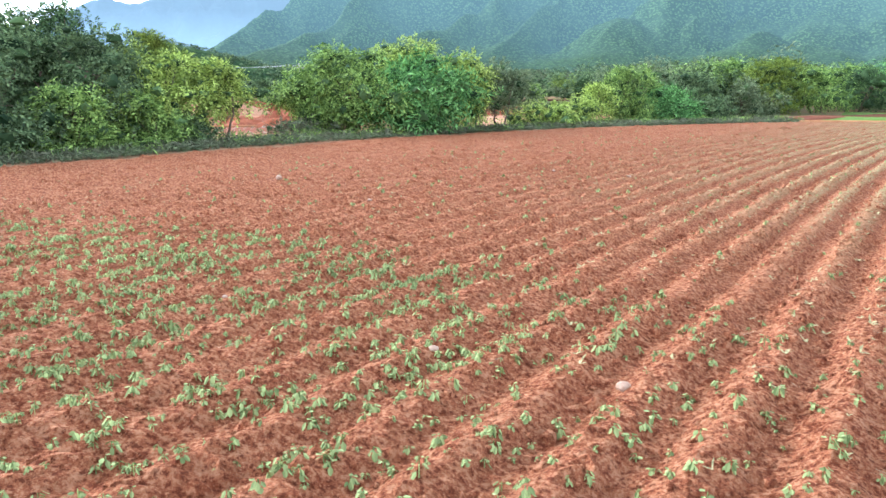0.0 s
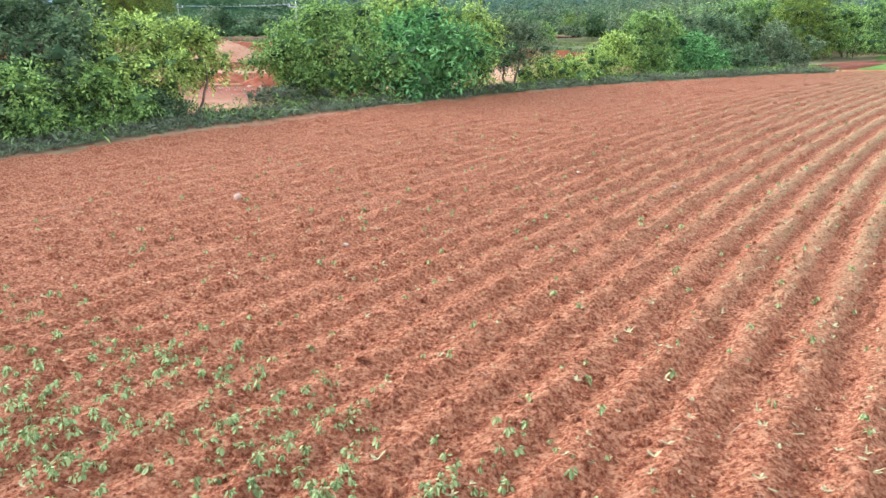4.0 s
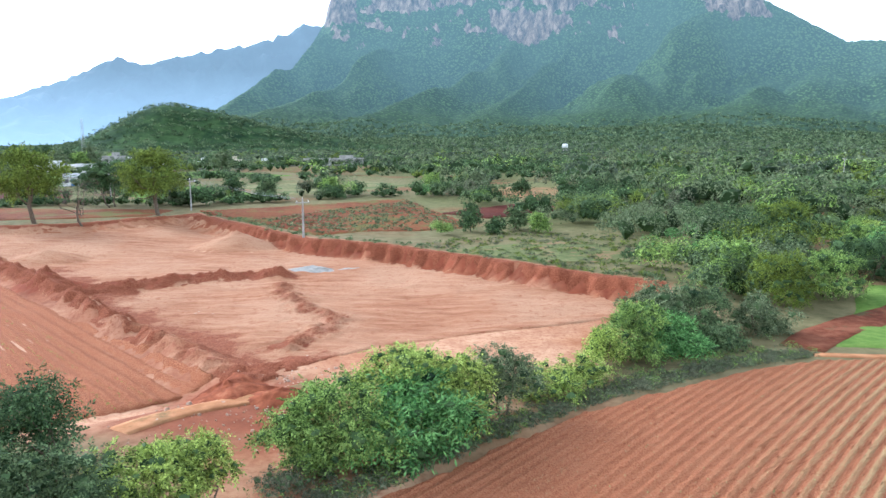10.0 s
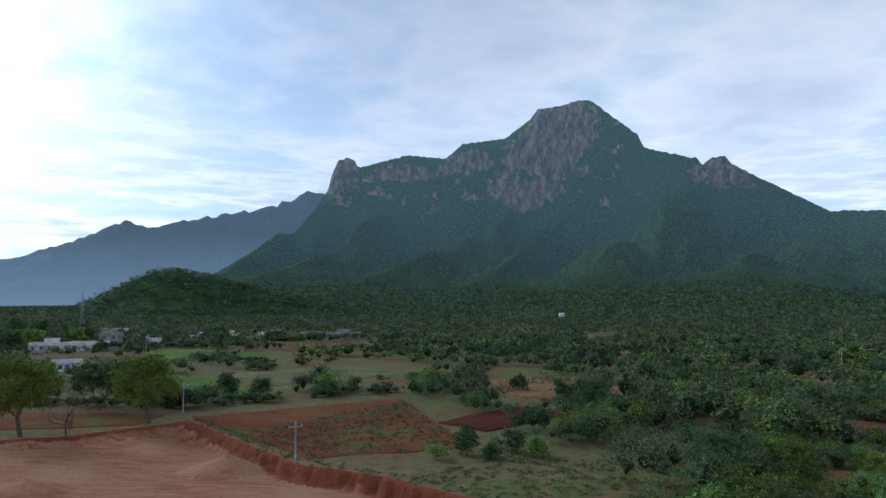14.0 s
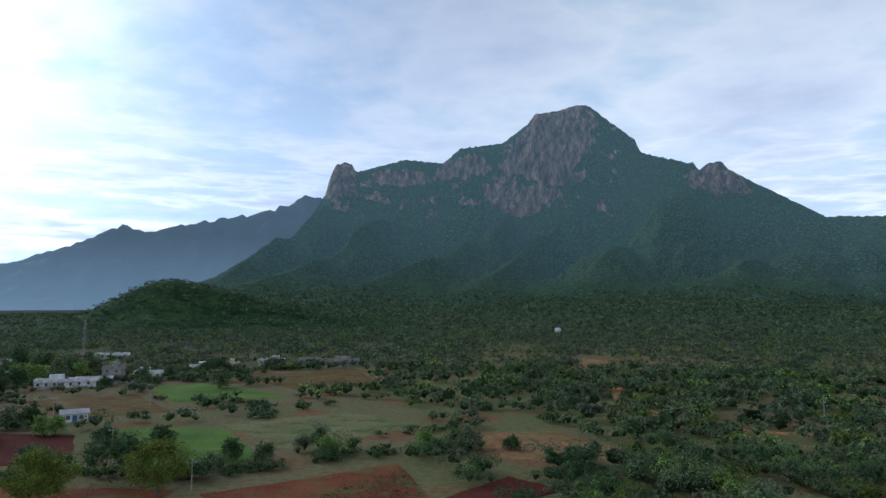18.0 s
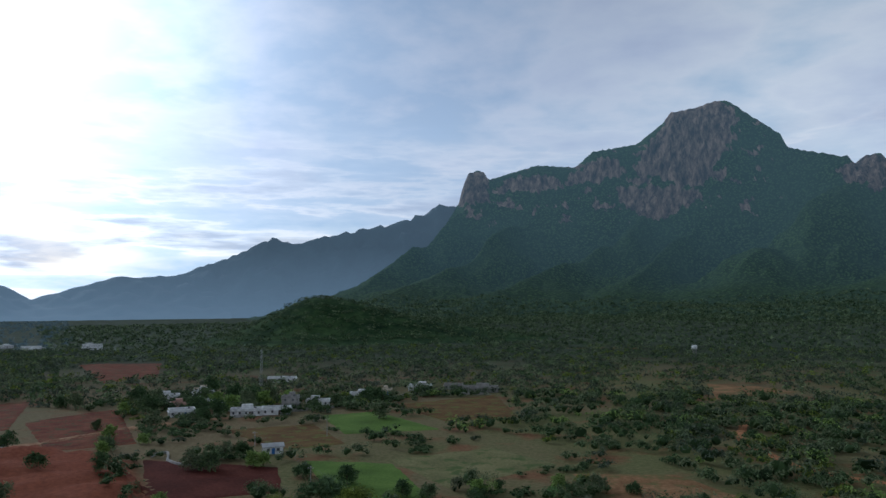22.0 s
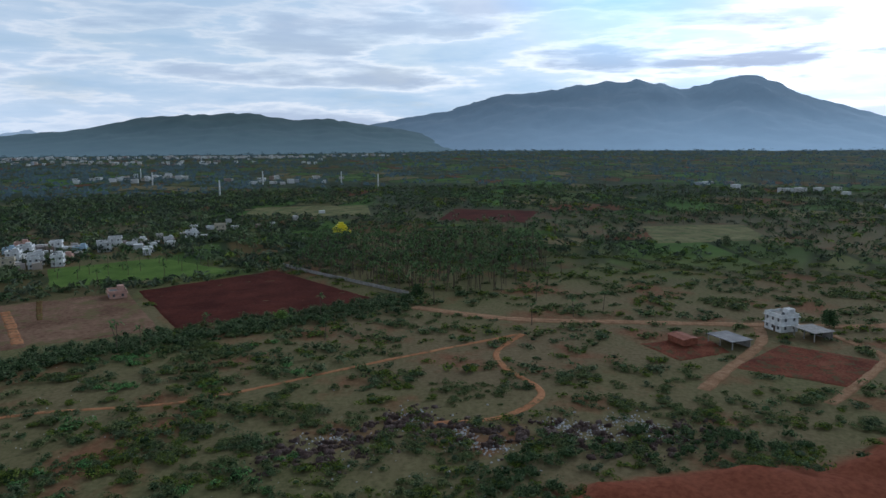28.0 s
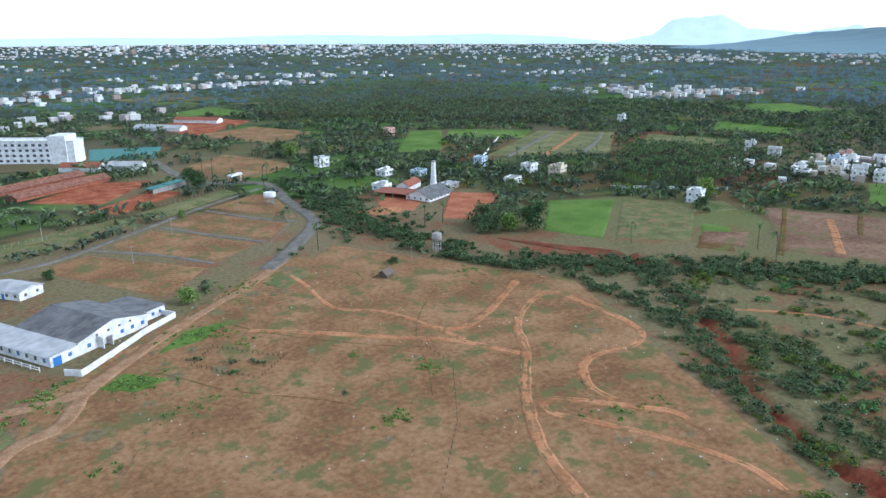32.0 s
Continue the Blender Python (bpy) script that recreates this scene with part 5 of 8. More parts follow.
plot("far_dry_field", "distant dry tan field", [(-376, -540), (-419, -577), (-458, -516), (-423, -491)], M_STUBBLE, 0.3)
plot("lush_field", "green field in front of the palm wood", [(-178, -591), (-248, -703), (-275, -688), (-218, -588)], M_GREENF, 0.25)
plot("lush_field", "green field beside the white wall", [(-252, -647), (-282, -693), (-347, -646), (-311, -610)], M_GREENF, 0.25)
plot("layout_plot", "fenced dry housing layout", [(-225, -546), (-350, -645), (-405, -599), (-320, -510)], M_STUBBLE, 0.25)
for k in range(3):
    track("layout_lane", "earth lane of the housing layout", [(-243 - 26 * k, -537 + 9 * k), (-300 - 26 * k, -583 + 9 * k), (-356 - 16 * k, -628 + 14 * k)], 4.0, M_TRACK if k == 1 else M_ASPHALT, 0.36, 0.0, "lane", 4.0)
plot("brick_yard", "red brick-drying yard", [(-92, -436), (-116, -486), (-140, -462), (-108, -424)], M_KILN, 0.25)
plot("garden_plot", "green vegetable strip", [(-201, -321), (-217, -335), (-224, -322), (-208, -308)], M_GREENF, 0.2, cells=14)
plot("garden_plot", "brown dug vegetable plot", [(-181, -306), (-199, -320), (-207, -306), (-192, -292)], M_BROWNF, 0.2, cells=14)
plot("pale_field", "pale dry field strip", [(-225, -388), (-265, -360), (-255, -342), (-228, -352)], M_STUBBLE, 0.2)
plot("grass_patch", "bright green grass by the dirt road", [(54, -291), (45, -285), (34, -288), (46, -300)], M_GREENF, 0.12, cells=14, category="grass")
plot("grass_patch", "bright green grass by the dirt road", [(38, -305), (24, -310), (8, -323), (26, -322)], M_GREENF, 0.12, cells=14, category="grass")


# ---- plants ----
def part(name, me, parent, label=""):
    ob = new(name, me)
    ob.parent = parent
    if label:
        ob["label"] = label
    return ob


def leaf_quads(c, out, long_, wide, rng, droop=0.25):
    """Leaves at c that face outwards: four corners each, a little folded."""
    n = len(c)
    nrm = out + 0.55 * rng.normal(size=(n, 3))
    nrm[:, 2] += droop
    nrm /= np.linalg.norm(nrm, axis=1)[:, None] + 1e-9
    a = np.cross(nrm, rng.normal(size=(n, 3)))
    a /= np.linalg.norm(a, axis=1)[:, None] + 1e-9
    b = np.cross(nrm, a)
    l, w = np.broadcast_to(long_, n)[:, None] * 0.5, np.broadcast_to(wide, n)[:, None] * 0.5
    mid = c + nrm * w * 0.3
    return np.stack([c - a * l, mid + b * w + a * l * 0.1, c + a * l, mid - b * w + a * l * 0.1], 1)


def unit(v):
    return v / (np.linalg.norm(v, axis=-1, keepdims=True) + 1e-9)


def sprays(rng, c, out, size, slim):
    """Leaves in two rows along short drooping twigs."""
    n = len(c)
    way = out + 0.5 * rng.normal(size=(n, 3))
    way[:, 2] -= 0.25
    way = unit(way)
    up_ = 0.45 * rng.normal(size=(n, 3)) + np.array([0, 0, 1.0]) + 0.4 * out
    side = unit(np.cross(way, up_))
    nrm = unit(np.cross(side, way))
    l = size * rng.uniform(0.7, 1.3, n)
    quads = []
    for k in range(7):
        t = k / 6
        at_ = c + way * ((t - 0.4) * 2.6 * l)[:, None]
        at_[:, 2] -= 0.6 * l * t * t
        a = unit(side * (0.0 if k == 6 else (1 if k % 2 else -1)) + way * (0.65 + 0.2 * rng.random((n, 1))) - nrm * 0.35 * rng.random((n, 1)))
        b = unit(np.cross(nrm + 0.4 * rng.normal(size=(n, 3)), a))
        ll, ww = (l * rng.uniform(0.8, 1.15, n))[:, None], (l * slim * 0.5)[:, None]
        quads.append(np.stack([at_, at_ + a * ll * 0.45 + b * ww, at_ + a * ll, at_ + a * ll * 0.45 - b * ww], 1))
    return np.stack(quads, 1).reshape(-1, 4, 3)


def leaves_mesh(name, quads, material):
    co = quads.reshape(-1, 3)
    return grid_mesh(name, co, np.arange(len(co)).reshape(-1, 4), material, False)


def blob_points(rng, blobs, count, shell=0.45, gaps=0.0):
    """Points and outward directions in a heap of rounded clumps: rows of x, y, z, rx, ry, rz."""
    blobs = np.array(blobs, float)
    vol = np.prod(blobs[:, 3:], 1) ** (2 / 3)
    pick = rng.choice(len(blobs), count, p=vol / vol.sum())
    d = rng.normal(size=(count, 3))
    d /= np.linalg.norm(d, axis=1)[:, None]
    r = rng.random(count) ** shell * (1 + 0.16 * np.abs(rng.normal(size=count)))
    c = blobs[pick, :3] + d * r[:, None] * blobs[pick, 3:]
    if gaps:
        keep = waves(c[:, 0] * 1.0 + c[:, 2], c[:, 1] - c[:, 2] * 0.7, 0.9, 77, 2) > gaps - 1
        c, d = c[keep], d[keep]
    return c, d


ICO = bmesh.new()
bmesh.ops.create_icosphere(ICO, subdivisions=1, radius=1.0)
ICO_CO = np.array([v.co[:] for v in ICO.verts])
ICO_F = np.array([[v.index for v in f.verts] for f in ICO.faces])
ICO.free()


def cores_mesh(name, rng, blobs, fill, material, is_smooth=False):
    """Ragged lumps inside the leaf clumps, dark to stand for their inner shade."""
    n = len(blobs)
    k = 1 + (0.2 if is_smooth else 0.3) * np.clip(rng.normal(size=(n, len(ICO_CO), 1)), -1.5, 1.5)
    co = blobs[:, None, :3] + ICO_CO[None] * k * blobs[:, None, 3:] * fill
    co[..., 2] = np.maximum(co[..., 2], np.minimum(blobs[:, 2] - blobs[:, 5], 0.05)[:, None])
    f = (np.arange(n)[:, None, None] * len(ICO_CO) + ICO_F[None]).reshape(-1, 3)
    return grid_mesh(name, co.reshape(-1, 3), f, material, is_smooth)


def tube(points, radii, sides=6):
    p = np.array(points, float)
    way = np.gradient(p, axis=0)
    way /= np.linalg.norm(way, axis=1)[:, None] + 1e-9
    ref = np.array([0.3, 0.95, 0.1])
    a = np.cross(way, ref)
    a /= np.linalg.norm(a, axis=1)[:, None] + 1e-9
    b = np.cross(way, a)
    ang = np.arange(sides) / sides * math.tau
    ring = p[:, None] + np.array(radii)[:, None, None] * (np.cos(ang)[None, :, None] * a[:, None] + np.sin(ang)[None, :, None] * b[:, None])
    n = len(p)
    q = [(i * sides + k, i * sides + (k + 1) % sides, (i + 1) * sides + (k + 1) % sides, (i + 1) * sides + k) for i in range(n - 1) for k in range(sides)]
    return ring.reshape(-1, 3), np.array(q)


def limb_line(rng, a, b, bow=0.12, n=6):
    a, b = np.array(a, float), np.array(b, float)
    t = np.linspace(0, 1, n)[:, None]
    off = rng.normal(size=3) * bow * np.linalg.norm(b - a)
    return a + (b - a) * t + off * (t * (1 - t) * 4) + rng.normal(size=(n, 3)) * 0.02 * np.linalg.norm(b - a)


def plant(name, label, x, y, height, spread, leaf, seed, leaves=4200, leaf_size=0.13, stems=1, clumps=16, low=0.25, bark=None, flat=1.0, lean=(0, 0), group="", category="tree", gaps=0.0, slim=0.5, trunk_r=0.05):
    """A tree or large shrub: stem, limbs and a crown of many leaves in uneven clumps."""
    rng = np.random.default_rng(seed)
    spread, leaves, clumps = spread * 1.38, int(leaves * 2.7), int(clumps * 3.2)
    root = new(name)
    base = float(land(np.array([float(x)]), np.array([float(y)]))[0])
    root.location = (x, y, base - 0.08)
    tagged(root, label, category, group)
    bark = bark or M_BARK
    blobs, tips = [], []
    for _ in range(clumps):
        a, r = rng.uniform(0, math.tau), math.sqrt(rng.random()) * 0.86
        up_ = rng.random()
        z = height * (low + (0.88 - low) * up_)
        reach = spread * (1 - 0.55 * max(0, up_ - 0.45) / 0.55) * (0.7 + 0.3 * min(1, up_ * 3))
        cx, cy = lean[0] * z + math.cos(a) * r * reach, lean[1] * z + math.sin(a) * r * reach * flat
        size = spread * rng.uniform(0.1, 0.28)
        blobs.append((cx, cy, z, size, size, size * rng.uniform(0.55, 0.85)))
        tips.append((cx, cy, z))
    for k in range(stems):
        a = rng.uniform(0, math.tau)
        foot = np.array([math.cos(a), math.sin(a), 0]) * (0.12 * spread if stems > 1 else 0)
        top = np.array([lean[0] * height * 0.5 + math.cos(a) * spread * (0.35 if stems > 1 else 0.08), lean[1] * height * 0.5 + math.sin(a) * spread * (0.35 if stems > 1 else 0.08), height * 0.55])
        co, q = tube(limb_line(rng, foot, top, 0.08, 7), np.linspace(trunk_r, trunk_r * 0.45, 7) * height / 3, 7)
        part("trunk", grid_mesh("trunk", co, q, bark), root)
        for j in range(3 if stems > 1 else 6):
            tip = tips[rng.integers(len(tips))]
            start = foot + (top - foot) * rng.uniform(0.35, 1.0)
            co, q = tube(limb_line(rng, start, tip, 0.15, 5), np.linspace(trunk_r * 0.4, trunk_r * 0.12, 5) * height / 3, 5)
            part("limb", grid_mesh("limb", co, q, bark), root)
    # dark green lumps added to stand for the shade inside the crown
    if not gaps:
        part("inner_foliage", cores_mesh("inner_foliage", rng, np.array(blobs), 0.42, L_DARK), root, "dark lumps standing for inner shade")
    c, d = blob_points(rng, blobs, leaves // 7, 0.35, gaps)
    low_ = c[:, 2] > 0.05
    c, d = c[low_], d[low_]
    part("crown", leaves_mesh("crown", sprays(rng, c, d, leaf_size * 1.0, slim), leaf), root)
    return root


# along the near field edge
G_HEDGE = "trees along the field edge"
plant("bushy_tree", "leafy green tree with several stems", -3.7, 28.9, 3.4, 2.0, L_FRESH, 101, 5600, 0.12, 4, 18, 0.16, group=G_HEDGE)
plant("bushy_tree", "low leafy tree with many stems", -5.0, 28.4, 2.7, 1.3, L_FRESH, 100, 3600, 0.12, 4, 16, 0.12, group=G_HEDGE)
plant("bushy_tree", "tall lime-green leafy tree", -1.4, 31.6, 4.0, 2.0, L_LIME, 102, 6000, 0.12, 3, 20, 0.2, group=G_HEDGE)
plant("feathery_shrub", "feathery blue-green thorn shrub with drooping branches", -0.9, 29.6, 3.3, 2.0, L_BLUE, 103, 4600, 0.25, 4, 18, 0.12, group=G_HEDGE, slim=0.28)
plant("bushy_tree", "green leafy tree with yellow tips", 0.7, 31.9, 3.4, 1.6, L_LIME, 104, 4600, 0.12, 3, 16, 0.2, group=G_HEDGE)
plant("bushy_tree", "round grey-green tree with dark open trunk", 2.5, 34.0, 3.2, 1.5, L_OLIVE, 105, 4800, 0.1, 2, 16, 0.3, group=G_HEDGE)
plant("weed_thicket", "tangle of yellow-green weeds", 4.6, 36.2, 1.3, 1.5, L_LIME, 106, 2400, 0.11, 5, 12, 0.15, group=G_HEDGE, category="bush")
plant("weed_thicket", "tangle of yellow-green weeds", 6.4, 38.3, 1.5, 1.4, L_LIME, 107, 2200, 0.11, 5, 12, 0.15, group=G_HEDGE, category="bush")
plant("slim_tree", "slender light-green sapling by the bank", 8.4, 40.6, 2.3, 0.95, L_LIME, 108, 2000, 0.12, 2, 12, 0.3, group=G_HEDGE)
plant("bushy_tree", "dense bright green leafy tree", 10.6, 42.4, 3.4, 1.7, L_FRESH, 109, 5200, 0.12, 3, 18, 0.15, group=G_HEDGE)
plant("feathery_shrub", "feathery blue-green thorn shrub", 12.6, 43.9, 1.9, 2.0, L_BLUE, 110, 3400, 0.24, 4, 16, 0.12, group=G_HEDGE, slim=0.28)
plant("bushy_tree", "broad olive-green leafy tree", 12.6, 47.3, 3.3, 2.2, L_OLIVE, 111, 5200, 0.13, 3, 18, 0.2, group=G_HEDGE)
plant("bushy_tree", "dark green spreading leafy tree", 15.8, 48.0, 3.0, 1.9, L_SCRUB, 112, 4200, 0.13, 3, 16, 0.2, group=G_HEDGE)
plant("feathery_shrub", "low grey-green thorn shrub", 15.6, 44.4, 1.4, 1.5, L_SCRUB, 113, 2400, 0.13, 4, 12, 0.12, group=G_HEDGE)
plant("bushy_tree", "grey-green leafy field-side tree", 19.4, 47.4, 2.6, 1.6, L_OLIVE, 114, 3600, 0.13, 3, 14, 0.15, group=G_HEDGE)
plant("bushy_tree", "yellow-green tree with spreading crown", 24.0, 55.0, 3.9, 2.6, L_YELLOW, 115, 5200, 0.14, 3, 18, 0.2, group=G_HEDGE)
plant("bushy_tree", "green leafy tree among thorn scrub", 29.0, 58.0, 3.6, 2.4, L_FRESH, 116, 4200, 0.14, 3, 16, 0.2, group=G_HEDGE)
plant("bushy_tree", "dark leafy tree at the plot corner", 36.0, 66.0, 4.2, 2.8, L_DARK, 117, 4200, 0.15, 3, 16, 0.2, group=G_HEDGE)
G_LEFT = "trees at the field corner"
plant("slim_tree", "small lime-green tree with a slim trunk", -7.6, 25.0, 2.9, 1.1, L_LIME, 121, 2600, 0.12, 2, 14, 0.38, group=G_LEFT)
plant("bushy_tree", "yellow-green leafy tree at the field", -8.9, 23.4, 3.2, 1.7, L_LIME, 122, 5200, 0.12, 3, 18, 0.15, group=G_LEFT)
plant("bushy_tree", "dense green tree covered in creeper", -10.7, 21.9, 3.9, 1.9, L_SCRUB, 123, 6200, 0.12, 3, 20, 0.08, group=G_LEFT)
plant("bushy_tree", "dense green tree covered in creeper", -13.0, 21.2, 4.2, 2.1, L_SCRUB, 124, 6200, 0.12, 3, 20, 0.06, group=G_LEFT)
plant("bushy_tree", "dark green leafy tree behind others", -15.0, 26.0, 3.9, 2.1, L_DARK, 125, 5600, 0.12, 3, 20, 0.1, group=G_LEFT)
plant("bushy_tree", "dark green leafy tree behind others", -16.2, 23.2, 4.1, 2.3, L_SCRUB, 126, 5200, 0.12, 3, 20, 0.1, group=G_LEFT)
plant("tall_tree", "tall dark tree with an open airy crown", -12.9, 25.2, 5.0, 1.6, L_DARK, 127, 4200, 0.12, 2, 22, 0.55, group=G_LEFT, gaps=0.9)
plant("bushy_tree", "leafy green shrub at the field corner", -8.7, 21.4, 1.6, 1.1, L_FRESH, 128, 3000, 0.11, 4, 14, 0.06, group=G_LEFT)
plant("bushy_tree", "leafy green shrub by the field", -11.5, 17.9, 2.6, 1.6, L_SCRUB, 129, 3000, 0.11, 4, 14, 0.06, group=G_LEFT)
plant("bushy_tree", "leafy green shrub by the field", -15.2, 16.4, 2.8, 1.9, L_FRESH, 130, 3600, 0.12, 4, 16, 0.06, group=G_LEFT)
plant("bushy_tree", "leafy green shrub by the field", -9.9, 19.6, 2.0, 1.2, L_FRESH, 133, 2600, 0.11, 4, 14, 0.06, group=G_LEFT)
plant("bushy_tree", "leafy green shrub by the field", -12.6, 15.9, 2.6, 1.5, L_FRESH, 134, 3000, 0.11, 4, 14, 0.06, group=G_LEFT)
plant("bushy_tree", "low leafy shrub by the field", -7.9, 22.9, 1.0, 0.8, L_SCRUB, 135, 2200, 0.1, 4, 12, 0.06, group=G_LEFT)
plant("dry_bush", "low dry grey bush on the bank", -5.5, 26.6, 0.75, 0.8, L_GREYG, 131, 900, 0.08, 5, 8, 0.2, group=G_LEFT, category="bush")
plant("dry_bush", "low dry grey bush on the bank", -4.6, 27.6, 0.85, 0.7, L_GREYG, 132, 900, 0.08, 5, 8, 0.2, group=G_LEFT, category="bush")
# the thicket behind the hedge
rh = np.random.default_rng(71)
hedge_trees = [o for o in scene.objects if o.get("group") == G_HEDGE and o.parent is None and o.location.x > 8]
for k in range(64):
    bx, by = rh.uniform(13, 62), rh.uniform(49, 118)
    at_ = np.array([bx]), np.array([by])
    if by > 62 + 1.1 * bx or by < 47.5 + 0.12 * bx or inside_by(*at_, PIT)[0] < 1.5 or inside_by(*at_, FIELD)[0] < 1.5 or (21 < bx and by < 64 and by < 33 + 0.9 * bx) or (bx < 26 and 70 < by < 95):
        continue
    s_ = rh.uniform(0.8, 1.35)
    copy_thing(hedge_trees[k % len(hedge_trees)], Matrix.LocRotScale((bx, by, float(land(*at_)[0]) - 0.08), Euler((0, 0, rh.uniform(0, 6.28))), Vector((s_, s_, s_ * rh.uniform(0.8, 1.15)))))
# old trees beyond the pit
G_OLD = "old trees beyond the pit"
plant("old_tree", "old spreading tree with thin yellow-green crown", -62.3, 112.7, 12.0, 4.4, L_YELLOW, 141, 6500, 0.36, 1, 22, 0.4, group=G_OLD, gaps=0.8, trunk_r=0.09)
plant("old_tree", "old spreading tree with thin yellow-green crown", -48.4, 125.1, 12.0, 4.6, L_YELLOW, 142, 6500, 0.36, 1, 22, 0.4, group=G_OLD, gaps=0.8, trunk_r=0.09)
plant("bare_tree", "nearly leafless grey tree on red soil", -54.5, 111.5, 8.0, 3.4, M_TWIG, 143, 900, 0.3, 1, 14, 0.4, group=G_OLD, gaps=0.6, slim=0.12, trunk_r=0.07)
plant("flat_tree", "dark flat-topped spreading tree", -62.5, 140.0, 9.5, 6.5, L_DARK, 144, 4200, 0.3, 2, 20, 0.4, group=G_OLD)


# ---- wild scrub, woods and palms ----
GROVES = [outline([(-376, -204), (-322, -136), (-320, -92), (-397, -56), (-486, -58), (-498, -218)]),
          outline([(-243, -419), (-306, -492), (-352, -505), (-392, -452), (-284, -368)]),
          outline([(-143, -840), (-244, -1116), (-487, -1220), (-640, -900), (-390, -655)])]
CLEAR = [(-256, 19, 12), (-236, -8, 10), (-243, 82, 16), (-255, 115, 10), (-246, 133, 12), (-233, 152, 12), (-120, -433, 26), (52, -335, 30), (70, -384, 10), (50, -573, 34), (-131, -475, 10),
         (-84, -357, 4), (-53, -340, 4), (58, -690, 60), (-100, 428, 9), (-124, 379, 9), (-139, 342, 9), (-155, 305, 18), (-108, 214, 8),
         (-205, 345, 14), (-225, 384, 10), (-190, 295, 14)]


def free(px, py, margin=1.0):
    """Where wild plants may stand."""
    ok = (inside_by(px, py, PIT) > margin) & (inside_by(px, py, FIELD) > 1.6 + margin)
    for poly in PATCHES:
        lo, hi = poly.min(0) - 3, poly.max(0) + 3
        near = (px > lo[0]) & (px < hi[0]) & (py > lo[1]) & (py < hi[1])
        if near.any():
            ok[near] &= inside_by(px[near], py[near], poly) > margin
    for line, width in TRACKS:
        lo, hi = line.min(0) - 8, line.max(0) + 8
        near = (px > lo[0]) & (px < hi[0]) & (py > lo[1]) & (py < hi[1])
        if near.any():
            ok[near] &= line_off(px[near], py[near], line[::2] if len(line) > 40 else line) > width / 2 + margin
    for cx, cy, r in CLEAR:
        ok &= np.hypot(px - cx, py - cy) > r
    ok &= (line_off(px, py, GULLY) > 1.8) | (py < -250)
    return ok


def ring(rng, n, r0, r1, a0, a1, cx=0.0, cy=0.0):
    """Points spread evenly over a piece of a ring; turns to the left from north, in degrees."""
    r = np.sqrt(rng.uniform(r0 * r0, r1 * r1, n))
    a = np.radians(rng.uniform(a0, a1, n))
    return cx - np.sin(a) * r, cy + np.cos(a) * r


def shrubs(name, label, x, y, size, leaves, leaf_size, material, seed, tall=0.75, slim=0.6, sprawl=0.36, lie=None, fill=0.55):
    """Many bushes as one mass of leaves: each a heap of uneven clumps."""
    rng = np.random.default_rng(seed)
    n = len(x)
    if n == 0:
        return None
    base = (lie or land)(x, y)
    c = np.repeat(np.stack([x, y, base], -1), leaves, 0)
    s = np.repeat(size, leaves)
    d = rng.normal(size=(n * leaves, 3))
    d[:, 2] = np.abs(d[:, 2]) * 0.9 - 0.15
    d /= np.linalg.norm(d, axis=1)[:, None]
    lobes = rng.normal(size=(n, 6, 3)) * np.array([sprawl, sprawl, 0.12])
    lobes[:, 0] = 0
    wide = rng.uniform(0.2, 0.42, (n, 6))
    wide[:, 0] = 0.45
    k = rng.integers(0, 6, n * leaves)
    who = np.repeat(np.arange(n), leaves)
    lobe = lobes[who, k]
    r = rng.uniform(0.78, 1.12, n * leaves) * wide[who, k]
    off = (lobe + d * r[:, None]) * s[:, None]
    off[:, 2] = np.maximum(off[:, 2] * tall + s * tall * 0.42, 0.06 * s)
    # dark lumps added in each bush as its inner shade
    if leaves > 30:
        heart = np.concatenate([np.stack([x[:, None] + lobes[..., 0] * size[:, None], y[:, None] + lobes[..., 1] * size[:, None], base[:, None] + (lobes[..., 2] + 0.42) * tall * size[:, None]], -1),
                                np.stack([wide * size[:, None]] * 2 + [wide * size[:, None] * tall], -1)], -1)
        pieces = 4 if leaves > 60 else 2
        tagged(new(name + "_shade", cores_mesh(name, rng, heart[:, :pieces].reshape(-1, 6), fill, L_HEART)), "dark lumps standing for shade inside bushes", "bushes", kind="stuff")
    size_ = leaf_size * np.repeat(np.sqrt(size / size.mean()), leaves) * rng.uniform(0.7, 1.3, n * leaves)
    quads = leaf_quads(c + off, d * 1.3, size_, size_ * slim, rng, 0.5)
    if leaves > 0:
        tri = (quads[:, :3] - quads[:, :1]) * 1.45 + quads[:, :1]
        me = grid_mesh(name, tri.reshape(-1, 3), np.arange(len(tri) * 3).reshape(-1, 3), material, False)

    return tagged(new(name, me), label, "bushes", kind="stuff")


def split_by(rng, x, y, shares):
    """Parts the points among kinds, in drifts."""
    v = waves(x, y, 60, 91, 3) * 0.35 + rng.random(len(x))
    order = np.argsort(v)
    cutat = np.cumsum(np.array(shares) / sum(shares) * len(x)).astype(int)
    return np.split(order, cutat[:-1])


rng = np.random.default_rng(900)


